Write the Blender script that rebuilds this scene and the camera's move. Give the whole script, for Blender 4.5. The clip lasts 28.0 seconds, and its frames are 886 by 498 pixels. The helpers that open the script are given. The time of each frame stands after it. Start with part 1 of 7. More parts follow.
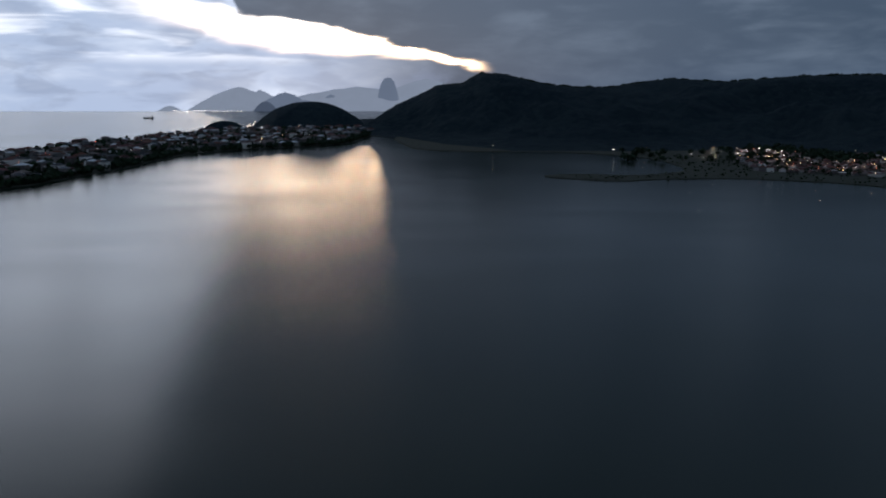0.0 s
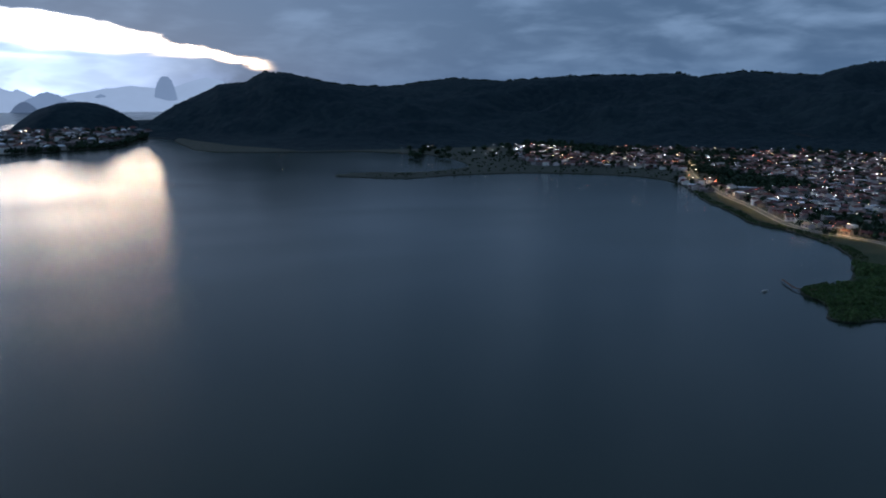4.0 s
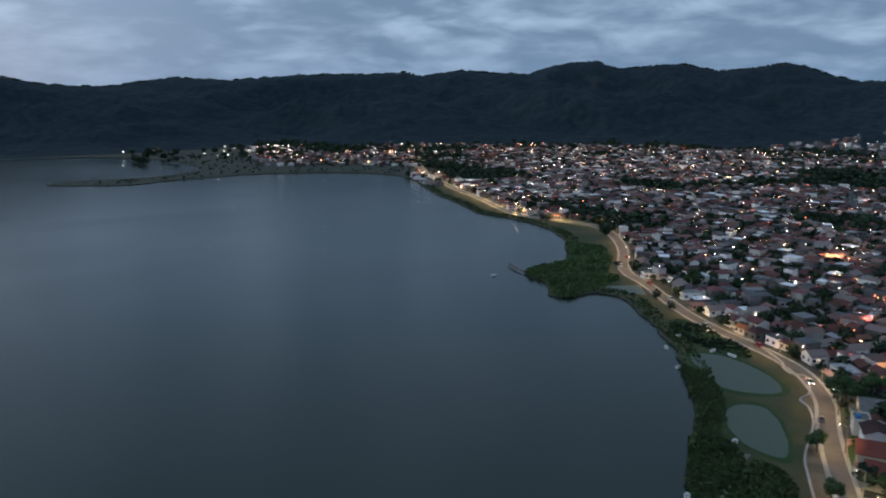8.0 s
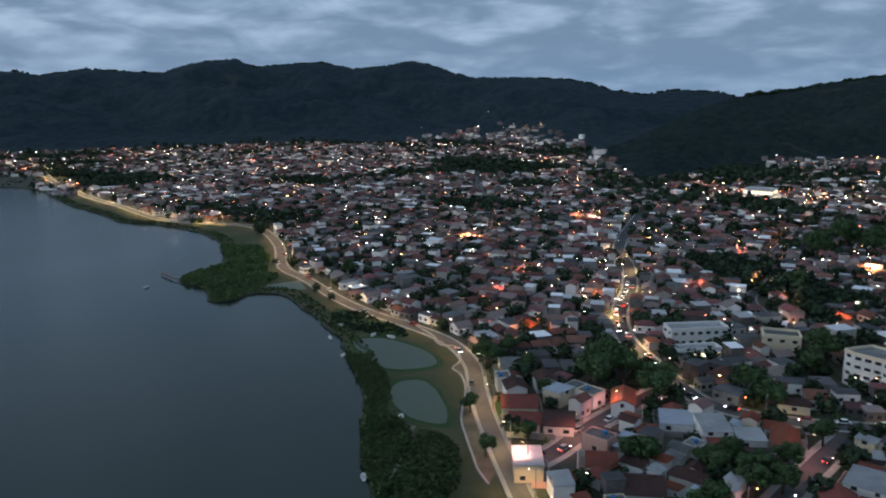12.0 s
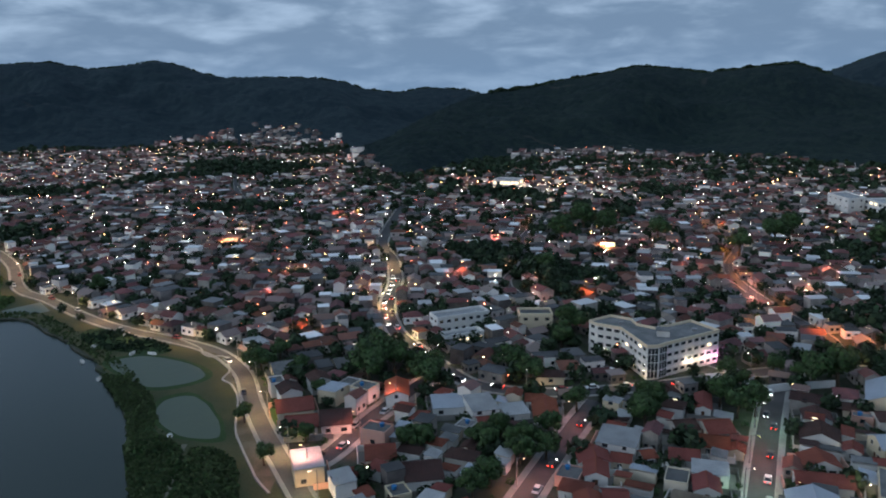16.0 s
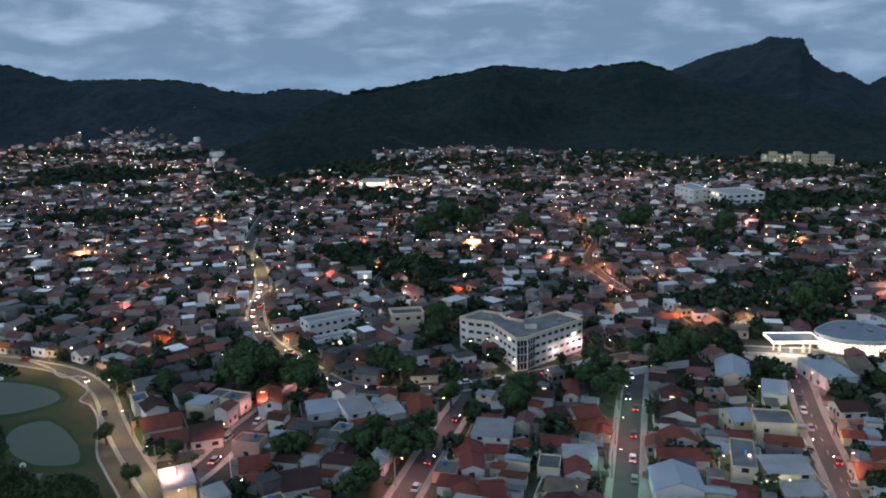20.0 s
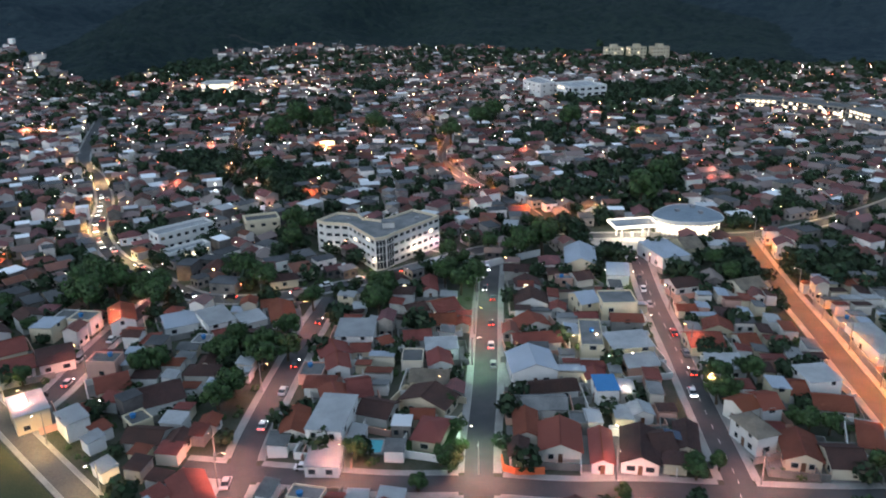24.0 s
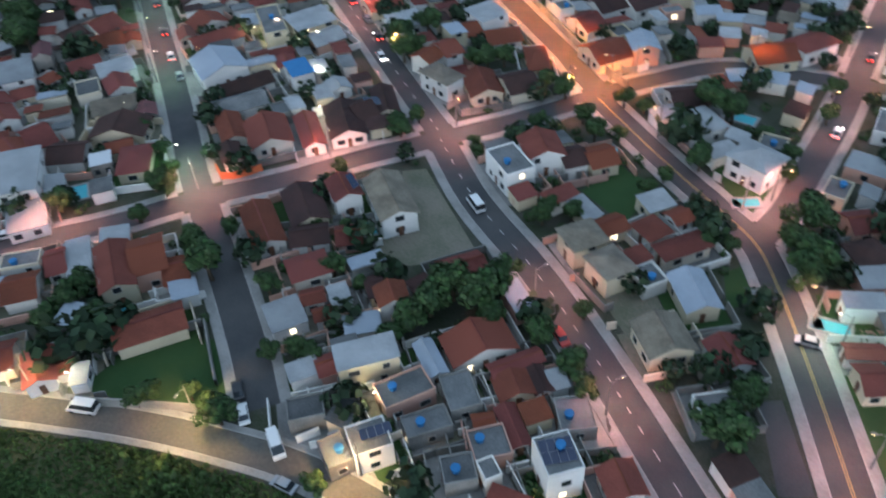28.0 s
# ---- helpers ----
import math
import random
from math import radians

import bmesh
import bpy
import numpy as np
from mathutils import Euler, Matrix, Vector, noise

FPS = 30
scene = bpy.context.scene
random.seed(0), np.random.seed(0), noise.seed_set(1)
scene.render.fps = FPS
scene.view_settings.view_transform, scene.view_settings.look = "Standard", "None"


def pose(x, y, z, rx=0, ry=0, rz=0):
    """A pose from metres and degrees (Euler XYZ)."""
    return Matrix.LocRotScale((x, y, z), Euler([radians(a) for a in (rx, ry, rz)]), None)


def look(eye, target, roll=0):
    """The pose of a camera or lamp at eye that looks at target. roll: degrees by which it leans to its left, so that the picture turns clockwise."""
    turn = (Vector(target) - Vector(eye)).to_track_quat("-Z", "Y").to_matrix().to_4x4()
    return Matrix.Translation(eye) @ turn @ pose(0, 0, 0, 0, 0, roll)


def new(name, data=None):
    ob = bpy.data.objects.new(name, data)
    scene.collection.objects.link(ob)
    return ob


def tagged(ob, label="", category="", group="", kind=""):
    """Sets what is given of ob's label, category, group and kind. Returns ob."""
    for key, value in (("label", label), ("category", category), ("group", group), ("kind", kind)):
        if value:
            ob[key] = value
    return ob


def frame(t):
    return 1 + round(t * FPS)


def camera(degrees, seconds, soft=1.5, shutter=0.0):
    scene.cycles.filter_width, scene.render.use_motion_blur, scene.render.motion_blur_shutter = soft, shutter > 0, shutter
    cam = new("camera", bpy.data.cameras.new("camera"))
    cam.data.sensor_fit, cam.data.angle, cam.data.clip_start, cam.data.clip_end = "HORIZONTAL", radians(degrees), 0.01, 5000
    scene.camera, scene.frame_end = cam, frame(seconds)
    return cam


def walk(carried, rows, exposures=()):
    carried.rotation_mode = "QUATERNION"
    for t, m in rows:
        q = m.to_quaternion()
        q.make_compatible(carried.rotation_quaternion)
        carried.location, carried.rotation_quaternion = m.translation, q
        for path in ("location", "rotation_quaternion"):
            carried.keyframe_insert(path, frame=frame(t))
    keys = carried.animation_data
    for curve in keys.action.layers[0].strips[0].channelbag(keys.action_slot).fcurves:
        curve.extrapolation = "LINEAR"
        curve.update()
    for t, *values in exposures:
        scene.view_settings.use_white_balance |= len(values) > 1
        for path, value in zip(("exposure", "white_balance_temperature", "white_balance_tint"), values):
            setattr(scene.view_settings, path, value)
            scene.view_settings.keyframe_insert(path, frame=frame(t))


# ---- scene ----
cam = camera(57.93, 28.0, soft=1.9, shutter=0.5)
PATH = [
    (0, (0, 0, 95), (-0.002, 97.887, 74.551), 0.00),
    (0.5, (0, 0, 95), (3.147, 97.831, 74.524), 0.05),
    (1, (0, 0, 95), (6.279, 97.675, 74.503), 0.07),
    (1.5, (0, 0, 95), (9.393, 97.424, 74.496), 0.07),
    (2, (0, 0, 95), (12.504, 97.072, 74.487), 0.07),
    (2.5, (0, 0, 95), (15.608, 96.617, 74.470), 0.08),
    (4.5, (0, 0, 95), (28.769, 93.554, 74.506), 0.12),
    (5, (0, 0, 95), (32.421, 92.354, 74.514), 0.09),
    (5.5, (0, 0, 95), (36.015, 91.013, 74.516), 0.06),
    (6, (0, 0, 95), (39.460, 89.572, 74.514), 0.05),
    (6.5, (0, 0, 95), (42.800, 88.025, 74.514), 0.04),
    (7, (0, 0, 95), (46.394, 86.184, 74.507), 0.03),
    (7.5, (0, 0, 95), (50.271, 83.976, 74.486), 0.00),
    (8, (0, 0, 95), (54.360, 81.378, 74.443), 0.02),
    (8.5, (0, 0, 95), (59.024, 78.054, 74.416), -0.00),
    (9, (0, 0, 95), (64.011, 74.011, 74.385), -0.06),
    (9.5, (0, 0, 95), (68.496, 69.873, 74.358), -0.16),
    (10, (0, 0, 95), (72.250, 65.968, 74.307), -0.26),
    (10.5, (0, 0, 95), (75.375, 62.355, 74.253), -0.30),
    (11, (0, 0, 95), (78.113, 58.871, 74.200), -0.35),
    (11.5, (0, 0, 95), (80.789, 55.119, 74.142), -0.36),
    (12, (0, 0, 95), (83.354, 51.139, 74.097), -0.38),
    (12.5, (0, 0, 95), (85.581, 47.294, 74.045), -0.42),
    (13, (0, 0, 95), (87.447, 43.720, 73.987), -0.46),
    (13.5, (0, 0, 95), (89.078, 40.253, 73.909), -0.50),
    (15.5, (0, 0, 95), (93.718, 27.674, 73.763), -0.67),
    (16, (0, 0, 95), (94.599, 24.394, 73.700), -0.78),
    (16.5, (0, 0, 95), (95.145, 22.140, 73.616), -0.85),
    (17, (0, 0, 95), (95.597, 20.133, 73.650), -0.90),
    (17.5, (0, 0, 95), (95.944, 18.386, 73.631), -0.94),
    (18, (0, 0, 95), (96.276, 16.538, 73.613), -0.98),
    (18.5, (0, 0, 95), (96.578, 14.656, 73.602), -1.03),
    (19, (0, 0, 95), (96.839, 12.810, 73.595), -1.07),
    (19.5, (0, 0, 95), (97.084, 10.762, 73.579), -1.11),
    (20, (0, 0, 95), (97.319, 8.303, 73.549), -1.13),
    (20.5, (0, 0, 95), (97.504, 5.626, 73.521), -1.14),
    (21, (0, 0, 95), (97.614, 3.030, 73.499), -1.09),
    (21.5, (0, 0, 95), (97.657, 0.629, 73.489), -0.99),
    (23.5, (0, 0, 95), (95.305, -7.205, 65.589), -1.14),
    (24, (0, 0, 95), (93.696, -9.201, 61.289), -1.12),
    (24.1, (0, 0, 95), (93.485, -9.812, 60.879), -1.12),
    (24.5, (0, 0, 95), (91.569, -20.115, 60.209), -1.20),
    (25, (0, 0, 95), (88.186, -25.006, 55.026), -1.31),
    (25.5, (0, 0, 95), (85.161, -26.862, 49.988), -1.55),
    (26, (0, 0, 95), (81.932, -28.264, 45.117), -1.86),
    (26.5, (0, 0, 95), (78.494, -29.320, 40.419), -2.11),
    (27, (0, 0, 95), (74.830, -30.150, 35.911), -2.42),
    (27.5, (0, 0, 95), (70.508, -31.767, 31.600), -2.83),
    (28, (0, 0, 95), (64.500, -35.551, 27.355), -3.43),
]
import mathutils.geometry

EXPOSURES = [(0.0, -1.3, 5800, 11), (2.0, -1.03, 5550, 10), (5.0, -0.42, 5000, 8), (6.5, -0.04, 5050, 8), (8.0, 0.2, 5850, 8), (11.0, 0.27, 6000, 8), (17.0, 0.31, 5900, 8), (21.0, 0.31, 5850, 8), (23.8, 0.8, 6000, 8), (25.0, 1.13, 5950, 7), (26.0, 1.0, 5900, 6), (28.0, 0.95, 5700, 4)]
walk(cam, [(t, look(eye, target, roll)) for t, eye, target, roll in PATH], EXPOSURES)

# ---- world: overcast dusk sky with a bright gap over the sea ----
world = bpy.data.worlds.new("dusk")
scene.world = world
world.use_nodes = True
SUN_AZ, SUN_EL = radians(-9), radians(6)


class Nodes:
    """Short hand for a node tree."""

    def __init__(self, tree):
        self.tree = tree
        tree.nodes.clear()

    def add(self, kind, inputs=None, **props):
        n = self.tree.nodes.new(kind)
        if "operation" in props:
            n.operation = props["operation"]
        if "use_clamp" in props:
            n.use_clamp = props["use_clamp"]
        if "data_type" in props:
            n.data_type = props["data_type"]
        if "interpolation_type" in props:
            n.interpolation_type = props["interpolation_type"]
        if "bands_direction" in props:
            n.bands_direction = props["bands_direction"]
        if "sky_type" in props:
            n.sky_type, n.sun_disc = props["sky_type"], False
            n.sun_elevation, n.sun_rotation = props["sun_elevation"], props["sun_rotation"]
        for k, v in (inputs or {}).items():
            if isinstance(v, bpy.types.NodeSocket):
                self.tree.links.new(v, n.inputs[k])
            else:
                n.inputs[k].default_value = v
        return n

    def math(self, op, a, b=0.0, c=None, clamp=False):
        ins = {0: a, 1: b}
        if c is not None:
            ins[2] = c
        return self.add("ShaderNodeMath", ins, operation=op, use_clamp=clamp).outputs[0]

    def mix(self, fac, a, b):
        n = self.add("ShaderNodeMix", data_type="RGBA")
        for k, v in ((0, fac), (6, a), (7, b)):
            if isinstance(v, bpy.types.NodeSocket):
                self.tree.links.new(v, n.inputs[k])
            else:
                n.inputs[k].default_value = v
        return n.outputs[2]

    def step(self, v, lo, hi):
        return self.add("ShaderNodeMapRange", {0: v, 1: lo, 2: hi}, interpolation_type="SMOOTHSTEP").outputs[0]

    def noise(self, vec, scale, detail=5.0, rough=0.55, dist=0.0):
        return self.add("ShaderNodeTexNoise", {"Vector": vec, "Scale": scale, "Detail": detail, "Roughness": rough, "Distortion": dist}).outputs["Fac"]


def rgb(r, g, b):
    return (r, g, b, 1.0)


g = Nodes(world.node_tree)
co = g.add("ShaderNodeTexCoord").outputs["Generated"]
sep = g.add("ShaderNodeSeparateXYZ", {0: co})
dx, dy, dz = sep.outputs
az = g.math("MULTIPLY", g.math("ARCTAN2", dx, dy), 57.2958)
el = g.math("MULTIPLY", g.math("ARCSINE", dz), 57.2958)
puff = g.add("ShaderNodeVectorMath", {0: co, 1: (1.0, 1.0, 3.4)}, operation="MULTIPLY").outputs[0]
streak = g.add("ShaderNodeVectorMath", {0: co, 1: (1.0, 1.0, 7.0)}, operation="MULTIPLY").outputs[0]
n1 = g.noise(puff, 5.5, 4.0, 0.5, 0.6)
n2 = g.noise(puff, 12.0, 6.0, 0.52, 0.5)
n3 = g.noise(streak, 6.0, 4.0, 0.5, 0.5)
billow = g.math("ABSOLUTE", g.math("SUBTRACT", g.noise(puff, 8.0, 5.0, 0.5, 0.3), 0.5))
dense = g.step(g.math("ADD", g.math("ADD", g.math("MULTIPLY", n1, 0.46), g.math("MULTIPLY", n2, 0.32)), g.math("ADD", g.math("MULTIPLY", n3, 0.14), g.math("MULTIPLY", billow, 0.70))), 0.41, 0.71)
cloud = g.mix(dense, rgb(0.150, 0.213, 0.302), rgb(0.340, 0.425, 0.535))
# an overcast deck is brightest overhead
cloud = g.mix(g.math("MULTIPLY", g.step(el, 34.0, 75.0), 0.7), cloud, rgb(0.52, 0.60, 0.70))
# blue-grey haze close to the horizon
haze = g.step(el, 4.0, -1.5)
west = g.math("MULTIPLY", g.step(az, 30.0, 2.0), g.step(el, 16.0, 6.0))
cloud = g.mix(g.math("MULTIPLY", west, 0.35), cloud, rgb(0.40, 0.48, 0.60))
cloud = g.mix(g.math("MULTIPLY", haze, 0.5), cloud, rgb(0.15, 0.235, 0.35))
# a bright thin veil to the west, rising further round towards the sea
lift = g.math("MULTIPLY", g.math("MAXIMUM", g.math("SUBTRACT", -13.8, az), 0.0), 1.9)
deck = g.math("ADD", g.math("MULTIPLY", g.math("SUBTRACT", 1.8, az), 0.20), 1.72)
deck = g.math("ADD", deck, g.math("MULTIPLY", g.math("SUBTRACT", n2, 0.5), 1.5))
gap = g.math("SUBTRACT", g.math("ADD", deck, lift), el)
under = g.step(gap, -0.05, 0.55)
slit = g.math("SUBTRACT", deck, el)
veil = g.math("MULTIPLY", g.math("MULTIPLY", under, g.step(az, 5.0, -2.0)), g.step(az, -75.0, -42.0))
veil = g.math("MULTIPLY", veil, g.step(el, 30.0, 11.0))
soft = g.mix(dense, rgb(1.15, 1.32, 1.62), rgb(2.0, 2.1, 2.25))
soft = g.mix(g.step(el, 4.5, 9.0), soft, rgb(3.1, 3.2, 3.35))
cloud = g.mix(g.math("MULTIPLY", veil, g.step(az, 3.0, -12.0)), cloud, soft)
# broken grey cloud drifting under the veil
drift = g.math("MULTIPLY", g.step(n2, 0.44, 0.60), g.step(gap, 0.9, 2.4))
cloud = g.mix(g.math("MULTIPLY", g.math("MULTIPLY", drift, veil), 0.5), cloud, rgb(0.62, 0.74, 0.98))
# the gap itself, brightest just under the edge of the dark deck
body = g.step(slit, g.math("ADD", 1.1, g.math("MULTIPLY", g.step(az, 0.0, -14.0), 1.7)), 0.25)
mask = g.math("POWER", g.math("MULTIPLY", g.math("MULTIPLY", g.step(slit, -0.05, 0.6), body), g.math("MULTIPLY", g.step(az, 4.0, 0.0), g.step(az, -26.0, -11.0))), 1.8)
rents = g.math("MULTIPLY", g.math("MULTIPLY", g.step(n3, 0.47, 0.66), veil), g.math("MULTIPLY", g.step(el, 0.9, 2.4), g.step(az, -6.0, -13.0)))
cloud = g.mix(g.math("MULTIPLY", rents, 0.85), cloud, rgb(3.4, 3.3, 3.2))
sky = g.add("ShaderNodeTexSky", sky_type="NISHITA", sun_elevation=SUN_EL, sun_rotation=SUN_AZ).outputs[0]
glow = g.mix(g.step(el, 5.0, 1.0), rgb(24.0, 20.0, 15.5), rgb(88.0, 54.0, 27.0))
colour = g.mix(mask, cloud, glow)
both = g.add("ShaderNodeAddShader", {0: g.add("ShaderNodeBackground", {0: colour, 1: 1.0}).outputs[0], 1: g.add("ShaderNodeBackground", {0: sky, 1: 0.002}).outputs[0]})
g.add("ShaderNodeOutputWorld", {0: both.outputs[0]})

sun = new("sun", bpy.data.lights.new("sun", "SUN"))
sun.data.energy, sun.data.angle, sun.data.color = 0.01, radians(30), (1.0, 0.93, 0.84)
sun.matrix_world = look((0, 0, 0), (-math.sin(SUN_AZ), -math.cos(SUN_AZ), -math.tan(radians(14))))


# ---- materials ----
def material(name, a, b, scale=1.0, rough=0.85, bump=0.25, fine=6.0, metal=0.0, island=False, vary=0.0, wave=None, spec=0.3, c=None, bdist=0.05):
    """Two colours mixed by noise at two scales, with relief; vary: how far each object or island differs; c: a third colour that some take."""
    m = bpy.data.materials.new(name)
    m.use_nodes = True
    g = Nodes(m.node_tree)
    pos = g.add("ShaderNodeNewGeometry")
    p = pos.outputs["Position"]
    big = g.noise(p, 0.35 * scale, 4.0)
    small = g.noise(p, fine * scale, 3.0, 0.65)
    f = g.step(g.math("ADD", g.math("MULTIPLY", big, 0.6), g.math("MULTIPLY", small, 0.4)), 0.34, 0.66)
    col = g.mix(f, rgb(*a), rgb(*b))
    rnd = pos.outputs["Random Per Island"] if island else g.add("ShaderNodeObjectInfo").outputs["Random"]
    if c:
        col = g.mix(g.step(rnd, 0.55, 0.95), col, rgb(*c))
    if vary:
        hash_ = g.math("FRACT", g.math("MULTIPLY", rnd, 7.31))
        col = g.add("ShaderNodeHueSaturation", {0: g.math("ADD", 0.5, g.math("MULTIPLY", g.math("SUBTRACT", hash_, 0.5), vary * 0.08)), 1: g.math("ADD", 1.0 - vary * 0.3, g.math("MULTIPLY", hash_, vary * 0.5)), 2: g.math("ADD", 1.0 - vary, g.math("MULTIPLY", rnd, 2 * vary)), 4: col}).outputs[0]
    height = g.math("ADD", small, g.math("MULTIPLY", big, 0.5))
    if wave:
        w = g.add("ShaderNodeTexWave", {"Vector": g.add("ShaderNodeTexCoord").outputs["Object"], "Scale": wave[1], "Distortion": 0.6, "Detail": 1.0}, bands_direction=wave[0]).outputs["Fac"]
        height = g.math("ADD", height, g.math("MULTIPLY", w, 1.6))
        col = g.mix(g.math("MULTIPLY", g.step(w, 0.45, 0.05), 0.35), col, rgb(a[0] * 0.45, a[1] * 0.45, a[2] * 0.45))
    nor = g.add("ShaderNodeBump", {"Strength": bump, "Distance": bdist, "Height": height}).outputs[0]
    r = g.math("ADD", rough - 0.08, g.math("MULTIPLY", small, 0.16), clamp=True)
    s = g.add("ShaderNodeBsdfPrincipled", {"Base Color": col, "Roughness": r, "Metallic": metal, "Normal": nor, "Specular IOR Level": spec})
    g.add("ShaderNodeOutputMaterial", {0: s.outputs[0]})
    return m


def glowing(name, colour, strength, vary=False):
    m = bpy.data.materials.new(name)
    m.use_nodes = True
    g = Nodes(m.node_tree)
    st = strength
    if vary:
        st = g.math("MULTIPLY", g.math("POWER", g.add("ShaderNodeNewGeometry").outputs["Random Per Island"], 2.0), strength)
    s = g.add("ShaderNodeEmission", {0: rgb(*colour), 1: st})
    g.add("ShaderNodeOutputMaterial", {0: s.outputs[0]})
    return m


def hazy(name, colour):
    """Far mountains across the sea, part of the distance behind the scene: the haze of the evening air is put into a
    glowing colour.
    """
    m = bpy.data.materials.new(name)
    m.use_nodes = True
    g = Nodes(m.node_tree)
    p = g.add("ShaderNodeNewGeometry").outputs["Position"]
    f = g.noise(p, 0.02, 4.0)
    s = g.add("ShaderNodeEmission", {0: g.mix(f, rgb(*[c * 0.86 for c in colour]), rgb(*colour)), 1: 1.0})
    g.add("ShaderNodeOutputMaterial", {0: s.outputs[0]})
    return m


def forest_material(name, dark, light, crown=9.0):
    """Closed tree canopy: crowns of many sizes with dark gaps, in broad patches of differing green."""
    m = bpy.data.materials.new(name)
    m.use_nodes = True
    g = Nodes(m.node_tree)
    p = g.add("ShaderNodeNewGeometry").outputs["Position"]
    flat = g.add("ShaderNodeVectorMath", {0: p, 1: (1.0, 1.0, 0.6)}, operation="MULTIPLY").outputs[0]
    cells = g.add("ShaderNodeTexVoronoi", {"Vector": flat, "Scale": 1.0 / crown, "Randomness": 1.0})
    small = g.noise(flat, 0.45, 3.0, 0.6)
    patch = g.noise(flat, 0.006, 5.0, 0.6, 0.4)
    tone = g.add("ShaderNodeSeparateColor", {0: cells.outputs["Color"]}).outputs[0]
    f = g.math("ADD", g.math("MULTIPLY", patch, 0.55), g.math("ADD", g.math("MULTIPLY", tone, 0.28), g.math("MULTIPLY", small, 0.25)))
    col = g.mix(g.step(f, 0.30, 0.80), rgb(*dark), rgb(*light))
    # a few bare rock faces and clearings
    bare = g.math("MULTIPLY", g.step(g.noise(flat, 0.013, 3.0, 0.5, 0.8), 0.69, 0.76), 0.5)
    col = g.mix(bare, col, rgb(0.085, 0.075, 0.065))
    h = g.math("SUBTRACT", g.math("ADD", small, g.math("MULTIPLY", tone, 0.6)), g.math("MULTIPLY", cells.outputs["Distance"], 0.9 / crown * 9.0))
    nor = g.add("ShaderNodeBump", {"Strength": 0.9, "Distance": 4.5, "Height": h}).outputs[0]
    s = g.add("ShaderNodeBsdfPrincipled", {"Base Color": col, "Roughness": 0.95, "Specular IOR Level": 0.1, "Normal": nor})
    g.add("ShaderNodeOutputMaterial", {0: s.outputs[0]})
    return m


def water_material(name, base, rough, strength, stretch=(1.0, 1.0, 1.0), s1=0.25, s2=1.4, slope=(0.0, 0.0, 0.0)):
    m = bpy.data.materials.new(name)
    m.use_nodes = True
    g = Nodes(m.node_tree)
    p = g.add("ShaderNodeNewGeometry").outputs["Position"]
    p = g.add("ShaderNodeVectorMath", {0: p, 1: stretch}, operation="MULTIPLY").outputs[0]
    long = g.add("ShaderNodeVectorMath", {0: p, 1: (0.35, 1.0, 1.0)}, operation="MULTIPLY").outputs[0]
    big = g.math("ADD", g.math("MULTIPLY", g.noise(p, 0.006, 1.0, 0.5, 0.6), 0.5), g.math("MULTIPLY", g.noise(long, 0.02, 1.0, 0.5, 0.3), 0.5))
    w1 = g.noise(p, s1, 4.0, 0.6)
    w2 = g.noise(p, s2, 3.0, 0.6)
    calm = g.step(big, 0.32, 0.68)
    h = g.math("ADD", g.math("MULTIPLY", w1, 0.6), g.math("MULTIPLY", w2, 0.25))
    nor = g.add("ShaderNodeBump", {"Strength": g.math("MULTIPLY", 1.0, strength), "Distance": 0.5, "Height": h}).outputs[0]
    # slope leans all shading normals alike, only to shift where the sky mirrors
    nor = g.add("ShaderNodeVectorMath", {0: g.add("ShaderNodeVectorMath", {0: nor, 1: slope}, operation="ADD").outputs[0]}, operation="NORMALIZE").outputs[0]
    r = g.math("ADD", rough, g.math("MULTIPLY", calm, 0.05))
    s = g.add("ShaderNodeBsdfPrincipled", {"Base Color": g.mix(calm, rgb(*base), rgb(base[0] * 1.3, base[1] * 1.2, base[2] * 1.1)), "Roughness": r, "IOR": 1.333, "Normal": nor})
    g.add("ShaderNodeOutputMaterial", {0: s.outputs[0]})
    return m


